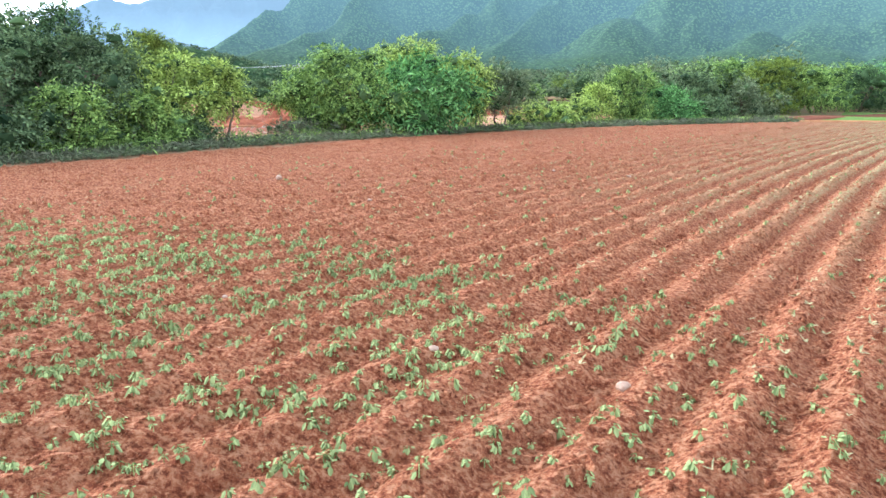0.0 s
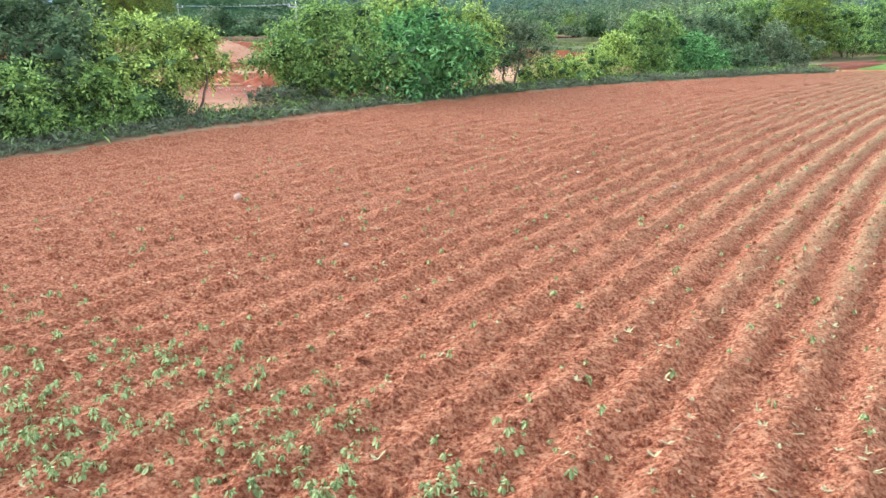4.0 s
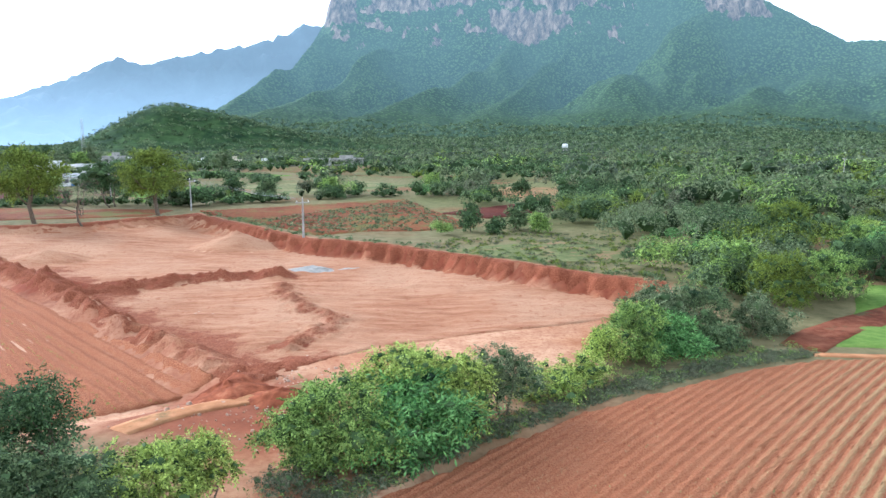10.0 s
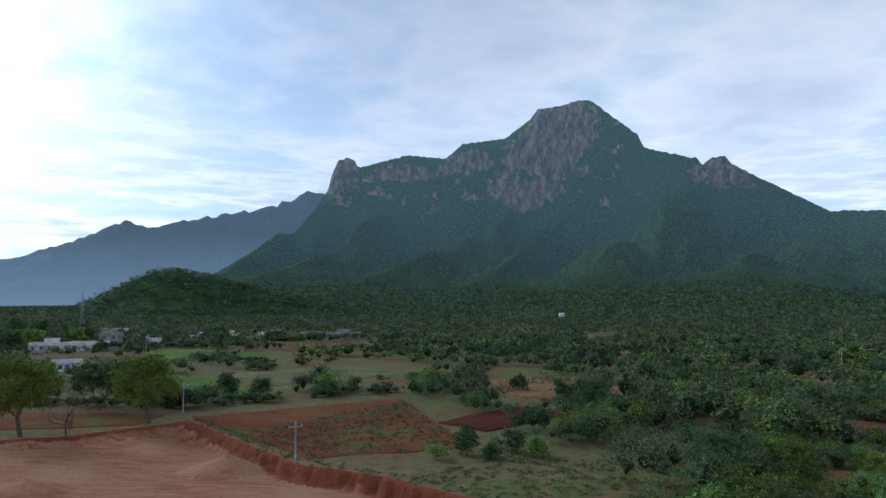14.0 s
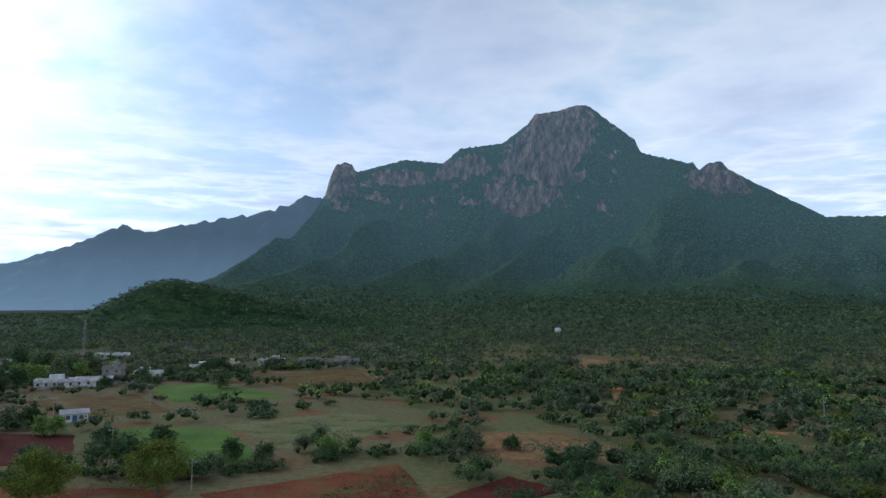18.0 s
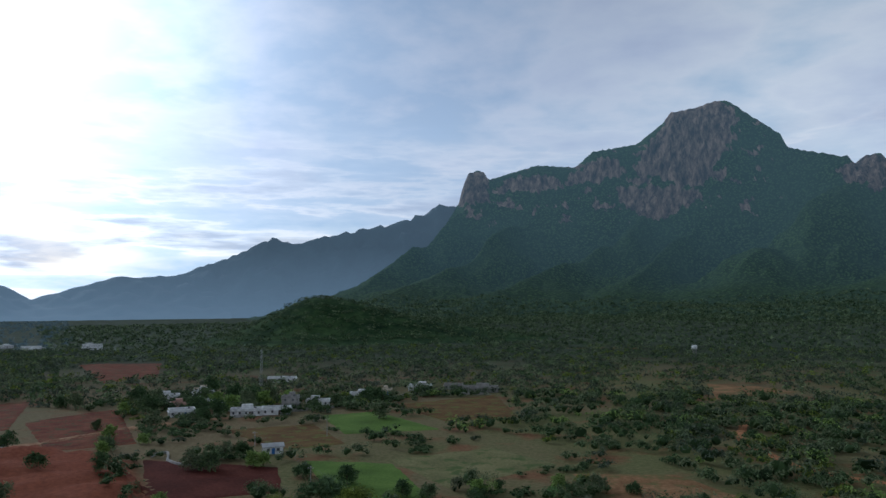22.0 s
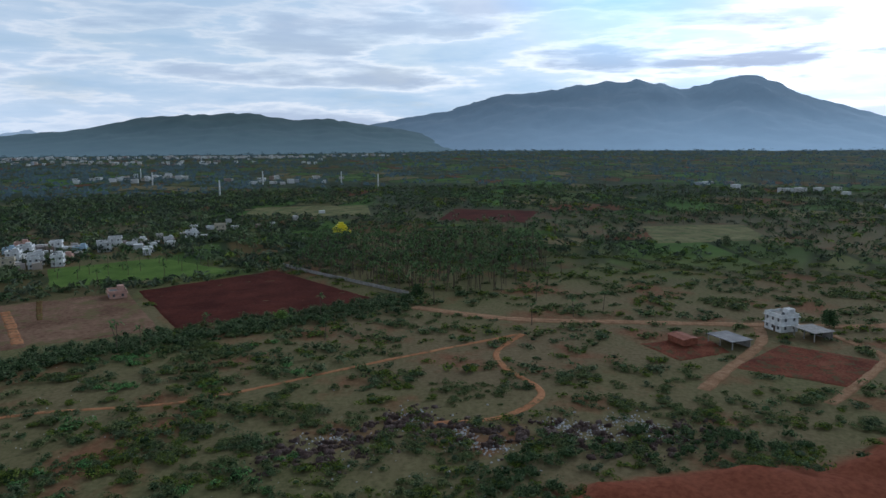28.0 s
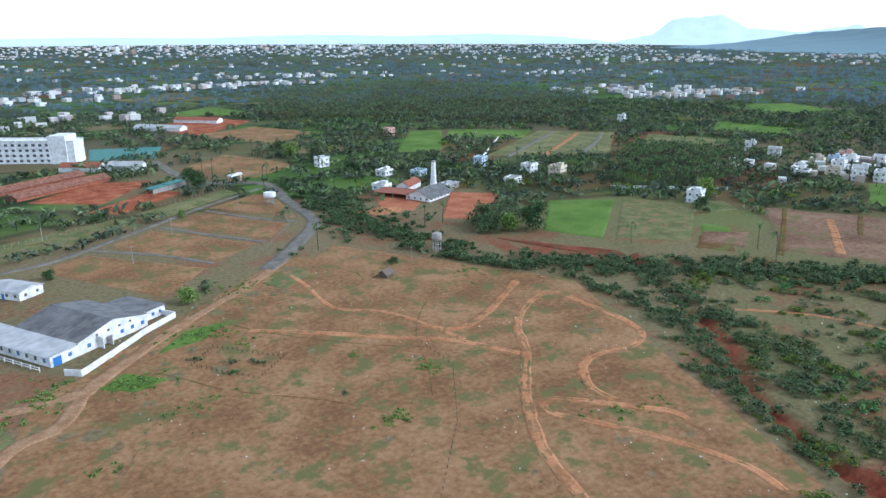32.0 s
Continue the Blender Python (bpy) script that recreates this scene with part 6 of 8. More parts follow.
def wild(name, label, n, r0, r1, a0, a1, keep, size, leaves, leaf_size, seed, kinds, tall=0.75, centre=(0, 0), sprawl=0.36, fill=0.55):
    x, y = ring(rng, n, r0, r1, a0, a1, *centre)
    ok = keep(x, y) & free(x, y)
    x, y = x[ok], y[ok]
    for k, idx in enumerate(split_by(rng, x, y, [s for _, s in kinds])):
        sz = rng.uniform(size[0], size[1], len(idx)) * (0.55 + 0.55 * rng.random(len(idx)) ** 3)
        shrubs(name, label, x[idx], y[idx], sz, leaves, leaf_size, kinds[k][0], seed + k, tall, 0.6, sprawl, None, fill)


def clumpy(size, level, seed):
    return lambda x, y: waves(x, y, size, seed, 3) + 0.25 * waves(x, y, size / 6, seed + 1, 2) > level


def north_cover(x, y):
    """Thick scrub to the right, open pasture with single bushes to the left."""
    edge = 8 + 0.05 * y + 14 * waves(x, y, 70, 92, 3)
    thick = smooth(-12, 25, x - edge) * 0.5 + 0.13 + 0.35 * smooth(240, 330, y)
    thick = thick * np.where((np.abs(x) < 40) & (y < 105) & (y > 60) & (x < 22), 0.12, 1)
    return np.random.default_rng(17).random(x.shape) < thick * (0.12 + 1.0 * (waves(x, y, 30, 93, 3) > -0.12))


MIX = [(L_SCRUB, 3), (L_FRESH, 1.2), (L_OLIVE, 3), (L_DARK, 2), (L_BLUE, 0.5), (L_YELLOW, 1.2), (L_GREYG, 0.7)]
wild("scrub", "dense green thorn scrub on the plain", 700, 62, 118, -40, 30, north_cover, (3.4, 7.4), 1700, 0.2, 1000, MIX, 0.95, (0, 0), 0.48, 0.42)
wild("scrub", "dense green thorn scrub on the plain", 1150, 118, 180, -40, 30, north_cover, (4.2, 9.0), 820, 0.34, 990, MIX, 1.0, (0, 0), 0.48)
wild("scrub", "dense green thorn scrub on the plain", 3300, 180, 420, -34, 40, north_cover, (4.8, 10.0), 150, 0.8, 1010, [(L_SCRUB, 3), (L_OLIVE, 4), (L_DARK, 2), (L_FAR, 1.5), (L_YELLOW, 1.4), (L_FRESH, 0.8)], 0.85, (0, 0), 0.5)
FARMIX = [(L_FAR, 3.5), (L_SCRUB, 1.5), (L_DARK, 1.2), (L_OLIVE, 2), (L_YELLOW, 0.8)]
wild("far_scrub", "distant green scrub and trees", 9500, 420, 1000, -34, 62, clumpy(150, -0.5, 94), (4.6, 9.0), 26, 1.6, 1020, FARMIX, 0.95)
wild("forest", "distant woods at the mountain's foot", 9000, 1000, 2500, -34, 40, lambda x, y: np.hypot(x + 452, (y - 1186)) > 90, (5, 9), 8, 4.2, 1030, [(L_FOOT, 2), (L_SLOPE, 1.5)], 0.65)
x, y = rng.uniform(-800, 0, 3000), rng.uniform(880, 1480, 3000)
ok = low_hill(x, y) > 4
x, y = x[ok], y[ok]
half = rng.random(len(x)) < 0.5
shrubs("hill_woods", "trees that cover the low hill", x[half], y[half], rng.uniform(5, 10, int(half.sum())), 14, 3.0, L_FOOT, 1035, 0.7, 0.6, 0.4, low_hill)
shrubs("hill_woods", "trees that cover the low hill", x[~half], y[~half], rng.uniform(5, 10, int((~half).sum())), 14, 3.0, L_SLOPE, 1036, 0.7, 0.6, 0.4, low_hill)
# trees on the lower slopes of the mountain
slope = np.flatnonzero((mh.ravel() > 3) & (mh.ravel() < 160) & (rocky.ravel() < 0.3) & (gr.ravel() < 2900))
slope = rng.choice(slope, 9000, p=(1 / (40 + mh.ravel()[slope])) / (1 / (40 + mh.ravel()[slope])).sum())
sx_, sy_, sz_ = mx.ravel()[slope], my.ravel()[slope], mz.ravel()[slope]
for k in range(2):
    some = np.arange(len(slope)) % 2 == k
    shrubs("slope_woods", "forest on the mountain's lower slopes", sx_[some], sy_[some], rng.uniform(9, 17, int(some.sum())), 7, 6.0, [L_SLOPE, L_FOOT][k], 1037 + k, 0.7, 0.6, 0.45, lambda x, y, z=sz_[some]: z - 1.0)
# waste land to the west and south-west
DUMP = [(-139, -150), (-140, -132), (-161, -117), (-154, -105), (-151, -90), (-154, -76), (-148, -66), (-150, -52), (-157, -39)]
west = lambda x, y: (inside_by(x, y, RED_EAST) > -2) & (np.random.default_rng(18).random(x.shape) < 0.12 + 0.62 * (waves(x, y, 34, 95, 3) + 0.3 * waves(x, y, 11, 98, 2) > 0.14)) & (line_off(x, y, DUMP) > 3.0 + 3 * waves(x, y, 9, 99, 2))
WESTMIX = [(L_WASTE, 5), (L_OLIVE, 1.6), (L_YELLOW, 2.4), (L_SCRUB, 0.8)]
wild("waste_scrub", "low green bushes on waste land", 3300, 60, 200, 42, 152, west, (2.0, 5.8), 280, 0.36, 1040, WESTMIX, 0.42, (0, -70), 0.5)
wild("waste_scrub", "low green bushes on waste land", 4800, 200, 440, 40, 122, west, (3.0, 7.0), 84, 0.75, 1050, WESTMIX, 0.42, (0, -70), 0.5)
GULLY_SIDE = outline([(-94, -172), (-100, -184), (-116, -222), (-124, -260), (-142, -294), (-182, -264), (-222, -228), (-258, -180), (-208, -156), (-160, -140), (-100, -136)])
thorny = lambda x, y: (inside_by(x, y, GULLY_SIDE) < 0) & (np.random.default_rng(19).random(x.shape) < 0.1 + 0.8 * (waves(x, y, 26, 93, 3) + 0.4 * waves(x, y, 9, 94, 2) > -0.02))
wild("waste_scrub", "thick green thorn bushes beside the gully", 1900, 0, 108, 0, 360, thorny, (2.6, 6.0), 260, 0.4, 1046, [(L_WASTE, 3), (L_OLIVE, 2), (L_YELLOW, 2), (L_SCRUB, 1.2), (L_BLUE, 0.8)], 0.55, (-155, -205), 0.45)
wild("plain_scrub", "distant scrub on the western plain", 13000, 420, 1050, 40, 168, clumpy(120, -0.5, 96), (4.0, 8.0), 16, 2.1, 1060, FARMIX, 0.7)
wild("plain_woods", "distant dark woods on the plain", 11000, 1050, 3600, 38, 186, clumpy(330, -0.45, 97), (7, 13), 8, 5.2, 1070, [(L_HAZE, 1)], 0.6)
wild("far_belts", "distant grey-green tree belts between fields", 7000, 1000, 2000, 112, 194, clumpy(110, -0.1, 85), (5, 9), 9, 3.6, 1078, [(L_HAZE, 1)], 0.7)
wild("far_belts", "distant dark tree belts between fields", 11000, 430, 1000, 112, 194, clumpy(80, -0.1, 84), (4.5, 8.5), 12, 2.8, 1075, [(L_FAR, 3), (L_SCRUB, 2), (L_OLIVE, 1.5)], 0.8)
# thin grass and weeds on the level ground beside the pit
x, y = rng.uniform(-4, 30, 1500), rng.uniform(66, 100, 1500)
ok = (inside_by(x, y, PIT) > 0.8) & (inside_by(x, y, outline([(-4, 86), (7, 74), (17, 65), (30, 72), (26, 96), (6, 100)])) < 0) & (waves(x, y, 7, 89, 3) > -0.25)
x, y = x[ok], y[ok]
for k, m_ in enumerate((L_GREYG, L_WASTE, L_YELLOW)):
    shrubs("pasture_grass", "thin grass and weeds beside the pit", x[k::3], y[k::3], rng.uniform(0.25, 0.75, len(x[k::3])), 24, 0.24, m_, 1080 + k, 0.45, 0.3)
# crop rows beyond the pit
crop = outline([(-44, 131), (-16.6, 97), (4.3, 105), (-9, 159)])
step_ = np.array([math.cos(radians(62)), math.sin(radians(62))])
k_, s_ = rng.integers(0, 90, 16000), rng.uniform(-80, 80, 16000)
far_ = k_ * 1.2 + 0.3 + step_ @ np.array([-17, 96]) - 12
x, y = far_ * step_[0] - s_ * step_[1], far_ * step_[1] + s_ * step_[0]
ok = inside_by(x, y, crop) < -0.6
shrubs("crop_rows", "rows of yellow-green crop on red soil", x[ok], y[ok], rng.uniform(0.35, 0.7, int(ok.sum())), 9, 0.3, L_OLIVE, 1076, 0.6)
# green belt along the gully and the stream bed
for k, (line, n, wide, size) in enumerate([
        ([(-70, -158), (-76, -180), (-86, -205), (-108, -234), (-118, -256)], 60, 4.5, (1.2, 2.4)),
        ([(-76, -176), (-84, -188), (-92, -206), (-101, -220), (-108, -236), (-112, -256), (-114, -276), (-112, -296)], 150, 4, (1.4, 2.6)),
        ([(-66, -226), (-74, -219), (-79, -213), (-89, -211)], 26, 2, (1.0, 1.8)),
        ([(-92, -160), (-100, -190), (-122, -225), (-128, -262), (-142, -300)], 150, 7, (1.5, 2.8)),
        ([(-66, -352), (-92, -330), (-110, -318), (-140, -300), (-180, -268), (-220, -232), (-262, -180), (-300, -132)], 780, 11, (2.0, 4.2)),
        ([(-58, -392), (-72, -440), (-90, -470), (-70, -540)], 160, 10, (1.6, 3.0)),
        ([(-80, -352), (-92, -322), (-100, -312)], 60, 5, (1.5, 2.6)),
        ([(-72, -512), (-76, -470), (-74, -430), (-80, -392), (-92, -352)], 240, 13, (2.2, 4.2)),
        ([(-30, -366), (-12, -344), (-34, -392)], 40, 3, (1.0, 2.0)),
        ([(-96, 140), (-70, 146), (-45, 146), (-20, 166), (5, 170)], 70, 3, (1.4, 2.6)),
        ([(-100, 262), (-64, 250), (-40, 190), (4, 205)], 80, 3, (1.6, 2.8)),
        ([(-200, 372), (-150, 330), (-100, 385), (-60, 425)], 120, 16, (2.5, 4.5)),
        ([(-260, 395), (-215, 340), (-180, 285), (-150, 240)], 110, 18, (2.2, 4.2)),
        ([(-118, 60), (-104, 100), (-120, 150), (-150, 200)], 60, 8, (1.8, 3.2)),
        ([(-62, -40), (-120, -92), (-145, -60), (-150, -20)], 150, 8, (1.5, 2.8))]):
    pts = bend(line, 2.0)
    pick = rng.integers(0, len(pts), n)
    x, y = pts[pick, 0] + rng.normal(size=n) * wide * 0.6, pts[pick, 1] + rng.normal(size=n) * wide * 0.6
    ok = free(x, y, 0.3)
    x, y = x[ok], y[ok]
    half = np.random.default_rng(k).random(len(x)) < 0.55
    for m_, sel in ((L_SCRUB, half), (L_OLIVE if k < 7 else L_DARK, ~half)):
        shrubs("hedge", "thick green bushes in a belt", x[sel], y[sel], rng.uniform(*size, sel.sum()) * 1.35, 120, 0.46, m_, 1100 + 3 * k + int(m_ is L_SCRUB), 0.7)


def palms(name, label, x, y, seed, fronds=11, tall=(7, 12), leaf=None):
    """Coconut palms as one mass: slim trunks and arching fronds."""
    rng = np.random.default_rng(seed)
    n = len(x)
    h = rng.uniform(*tall, n)
    base = np.stack([x, y, land(x, y) - 0.1], -1)
    top = base + np.stack([rng.normal(size=n) * 0.5, rng.normal(size=n) * 0.5, h], -1)
    ang = rng.uniform(0, math.tau, (n, fronds))
    rise = rng.uniform(-0.25, 0.9, (n, fronds))
    out = np.stack([np.cos(ang) * np.cos(rise), np.sin(ang) * np.cos(rise), np.sin(rise)], -1)
    side = np.stack([-np.sin(ang), np.cos(ang), 0 * ang], -1)
    reach = rng.uniform(2.4, 3.4, (n, fronds))[..., None]
    a = top[:, None] + out * 0.1
    m1 = a + out * reach * 0.55
    tip = a + out * reach + np.array([0, 0, -1.0]) * reach * 0.38
    w = 0.42
    quads = np.concatenate([np.stack([a - side * 0.1, a + side * 0.1, m1 + side * w, m1 - side * w], -2).reshape(-1, 4, 3),
                            np.stack([m1 - side * w, m1 + side * w, tip + side * 0.08, tip - side * 0.08], -2).reshape(-1, 4, 3)])
    crowns = leaves_mesh(name, quads, leaf or L_PALM)
    tagged(new(name, crowns), label, "palms", kind="stuff")
    tr = []
    for k in range(3):
        b0, b1 = math.tau * k / 3, math.tau * (k + 1) / 3
        o0, o1 = np.array([math.cos(b0), math.sin(b0), 0]), np.array([math.cos(b1), math.sin(b1), 0])
        tr.append(np.stack([base + o0 * 0.22, base + o1 * 0.22, top + o1 * 0.13, top + o0 * 0.13], 1))
    me = leaves_mesh(name + "_trunks", np.concatenate(tr), M_BARK)
    tagged(new(name + "_trunks", me), "slim grey coconut palm trunks", "palms", kind="stuff")


def grove(poly, spacing, seed, keep=1.0):
    rng = np.random.default_rng(seed)
    lo, hi = poly.min(0), poly.max(0)
    gx_, gy_ = np.meshgrid(np.arange(lo[0], hi[0], spacing), np.arange(lo[1], hi[1], spacing))
    x, y = gx_.ravel() + rng.normal(size=gx_.size) * 0.9, gy_.ravel() + rng.normal(size=gx_.size) * 0.9
    ok = (inside_by(x, y, poly) < 0) & (rng.random(len(x)) < keep)
    return x[ok], y[ok]


x, y = grove(GROVES[0], 6.0, 1)
palms("coconut_grove", "dense grove of coconut palms", x, y, 1201)
x, y = grove(GROVES[1], 5.6, 2)
palms("coconut_grove", "grove of coconut palms by the village", x, y, 1202)
x, y = grove(GROVES[2], 7.6, 3)
palms("coconut_wood", "wide distant coconut plantation", x, y, 1203, 9, leaf=L_PALMFAR)
x, y = ring(rng, 8500, 480, 2300, 66, 178)
ok = clumpy(190, -0.05, 98)(x, y) & free(x, y)
palms("scattered_palms", "coconut palms among distant fields", x[ok], y[ok], 1204, 8, leaf=L_PALMFAR)
x, y = grove(outline([(-345, -330), (-378, -352), (-421, -300), (-372, -230)]), 12, 4, 0.8)
palms("young_palms", "young palms in a green field", x, y, 1205, 8, (4, 7))
x, y = ring(rng, 110, 260, 560, 96, 178)
ok = free(x, y, 2) & (np.hypot(x, y + 70) > 240)
palms("single_palms", "single coconut palms between the fields", x[ok], y[ok], 1206, 10)


# ---- buildings ----
def boxes(rows):
    """Boxes as x0, y0, z0, x1, y1, z1 rows: corners and faces."""
    co, fc = [], []
    for x0, y0, z0, x1, y1, z1 in rows:
        k = len(co)
        co += [(x0, y0, z0), (x1, y0, z0), (x1, y1, z0), (x0, y1, z0), (x0, y0, z1), (x1, y0, z1), (x1, y1, z1), (x0, y1, z1)]
        fc += [(k + 3, k + 2, k + 1, k), (k + 4, k + 5, k + 6, k + 7), (k, k + 1, k + 5, k + 4), (k + 1, k + 2, k + 6, k + 5), (k + 2, k + 3, k + 7, k + 6), (k + 3, k, k + 4, k + 7)]
    return co, fc


def box_part(name, rows, material, parent, label=""):
    return part(name, new_mesh(name, *boxes(rows), material), parent, label)


def thing(name, label, category, x, y, turn=0.0, group="", z=None):
    root = new(name)
    base = float(land(np.array([float(x)]), np.array([float(y)]))[0]) if z is None else z
    root.matrix_basis = pose(x, y, base, 0, 0, turn)
    return tagged(root, label, category, group)


def window_at(root, face, out, c, z, size, glass):
    """A window in a wall: four frame bars, a sill and a pane."""
    def lay(u0, z0, u1, z1, n0, n1):
        s = -1 if face in (0, 3) else 1
        lo, hi = sorted((s * (out + n0), s * (out + n1)))
        return (u0, lo, z0, u1, hi, z1) if face % 2 == 0 else (lo, u0, z0, hi, u1, z1)

    h, t = size[0] / 2, 0.07
    z1 = z + size[1]
    bars = [lay(c - h - t, z - t, c - h, z1 + t, -0.05, 0.07), lay(c + h, z - t, c + h + t, z1 + t, -0.05, 0.07),
            lay(c - h, z1, c + h, z1 + t, -0.05, 0.07), lay(c - h, z - t, c + h, z, -0.05, 0.12)]
    win = box_part("window", bars, M_CONC, root)
    box_part("pane", [lay(c - h, z, c + h, z1, -0.05, 0.03)], glass, win)


def windows(root, w, d, floors, storey, every=3.0, size=(0.9, 1.1), glass=None, base=0.0):
    """Rows of windows on the four walls, each a pane in a pale frame."""
    glass = glass or M_GLASS
    for f in range(floors):
        z = base + f * storey + storey * 0.38
        for face in range(4):
            along = w if face % 2 == 0 else d
            n = max(1, int(along / every))
            for k in range(n):
                c = (k + 0.5) / n * along - along / 2
                window_at(root, face, (d if face % 2 == 0 else w) / 2, c, z, size, glass)


def flat_house(label, x, y, turn, w, d, floors, wall, seed, group="", name="house", storey=3.1):
    """A plastered house with a flat roof, parapet, sunshades and a rooftop room or tank."""
    r = np.random.default_rng(seed)
    root = thing(name, label, "house", x, y, turn, group)
    h = floors * storey
    box_part("wall", [(-w / 2, -d / 2, -0.4, w / 2, d / 2, h)], wall, root)
    t = 0.15
    box_part("parapet", [(-w / 2 - t, -d / 2 - t, h, w / 2 + t, -d / 2 + t, h + 0.9), (-w / 2 - t, d / 2 - t, h, w / 2 + t, d / 2 + t, h + 0.9),
                         (-w / 2 - t, -d / 2 + t, h, -w / 2 + t, d / 2 - t, h + 0.9), (w / 2 - t, -d / 2 + t, h, w / 2 + t, d / 2 - t, h + 0.9)], wall, root)
    box_part("roof", [(-w / 2 + t, -d / 2 + t, h, w / 2 - t, d / 2 - t, h + 0.12)], M_CONC, root)
    box_part("sunshade", [(-w / 2 - 0.6, -d / 2 - 0.6, f * storey - 0.5, w / 2 + 0.6, d / 2 + 0.6, f * storey - 0.38) for f in range(1, floors + 1)], M_CONC if r.random() < 0.4 else wall, root)
    windows(root, w, d, floors, storey)
    box_part("door", [(-0.5 + w * 0.12, -d / 2 - 0.08, 0, 0.5 + w * 0.12, -d / 2 + 0.05, 2.1)], M_BLUE if r.random() < 0.4 else M_BARK, root)
    if r.random() < 0.65:
        sx = r.uniform(-0.2, 0.2) * w
        box_part("stair_room", [(sx - w * 0.18, d * 0.05, h + 0.1, sx + w * 0.18, d * 0.42, h + 2.4)], wall, root)
    if r.random() < 0.6:
        co, q = tube([(w * 0.28, -d * 0.2, h + 0.1), (w * 0.28, -d * 0.2, h + 1.2), (w * 0.28, -d * 0.2, h + 1.4)], [0.6, 0.6, 0.2], 10)
        part("water_tank", grid_mesh("water_tank", co, q, M_GLASS), root, "black plastic water tank")
    return root


def gable_house(label, x, y, turn, w, d, h, rise, wall, roof, group="", name="house", over=0.5, n_windows=True):
    """A house or shed with a pitched roof along its length w."""
    root = thing(name, label, "house" if name == "house" else "shed", x, y, turn, group)
    co = [(-w / 2, -d / 2, -0.3), (w / 2, -d / 2, -0.3), (w / 2, d / 2, -0.3), (-w / 2, d / 2, -0.3), (-w / 2, -d / 2, h), (w / 2, -d / 2, h), (w / 2, d / 2, h), (-w / 2, d / 2, h),
          (-w / 2, 0, h + rise), (w / 2, 0, h + rise)]
    part("wall", new_mesh("wall", co, [(0, 1, 5, 4), (2, 3, 7, 6), (1, 2, 6, 9, 5), (3, 0, 4, 8, 7), (3, 2, 1, 0)], wall), root)
    e = over
    drop = rise * e / (d / 2)
    for sgn in (-1, 1):
        y0, y1 = sgn * (d / 2 + e), 0.0
        z0, z1 = h - drop, h + rise
        up_ = 0.12
        co = [(-w / 2 - e, y0, z0), (w / 2 + e, y0, z0), (w / 2 + e, y1, z1), (-w / 2 - e, y1, z1)]
        co += [(a, b, c + up_) for a, b, c in co]
        part("roof", new_mesh("roof", co, [(3, 2, 1, 0), (4, 5, 6, 7), (0, 1, 5, 4), (1, 2, 6, 5), (2, 3, 7, 6), (3, 0, 4, 7)], roof), root)
    if n_windows:
        windows(root, w, d, 1, h, 3.4, (1.0, 1.0))
        door = box_part("door", [(-0.6, -d / 2 - 0.08, 0, 0.6, -d / 2 + 0.05, 2.1)], M_BLUE, root)
        box_part("handle", [(0.4, -d / 2 - 0.13, 1.0, 0.46, -d / 2 - 0.08, 1.16)], M_WIRE, door)
    return root


def open_shed(label, x, y, turn, w, d, h, roof, group=""):
    root = thing("open_shed", label, "shed", x, y, turn, group)
    for px_ in (-w / 2, 0, w / 2):
        for py_ in (-d / 2, d / 2):
            box_part("post", [(px_ - 0.15, py_ - 0.15, -0.3, px_ + 0.15, py_ + 0.15, h)], M_CONC, root)
    box_part("roof", [(-w / 2 - 0.8, -d / 2 - 0.8, h, w / 2 + 0.8, d / 2 + 0.8, h + 0.2)], roof, root)
    box_part("back_wall", [(-w / 2, d / 2 - 0.1, -0.3, w / 2, d / 2 + 0.1, h * 0.9)], M_CONC, root)
    return root


# new houses by the lane
flat_house("white two-storey house with blue trim", -258, 19, 20, 9, 8, 2, M_WHITE, 1, "houses by the lane")
open_shed("unfinished grey concrete house frame", -246, 26, 20, 10, 8, 3.4, M_CONC, "houses by the lane")
open_shed("open shed with a grey slab roof", -236, -8, 25, 12, 8, 3.0, M_ROOFG, "houses by the lane")
gable_house("low unplastered brick hut ruin", -238, -24, 25, 9, 6, 2.4, 0.4, M_TILE, M_TILE, "houses by the lane", n_windows=False)
gable_house("long white shed with a pale sheet roof", -244, 82, 58, 24, 12, 3.6, 1.6, M_BLUEP, M_ROOFW, "houses by the lane", "shed")
flat_house("low white flat-roofed house", -257, 110, 55, 12, 9, 1, M_WHITE, 3, "houses by the lane")
flat_house("large white two-storey house with balcony", -246, 134, 55, 12, 11, 2, M_WHITE, 4, "houses by the lane")
open_shed("open vehicle shed beside the white house", -234, 152, 58, 14, 8, 2.8, M_ROOFG, "houses by the lane")
# the village to the north
V = "village houses"
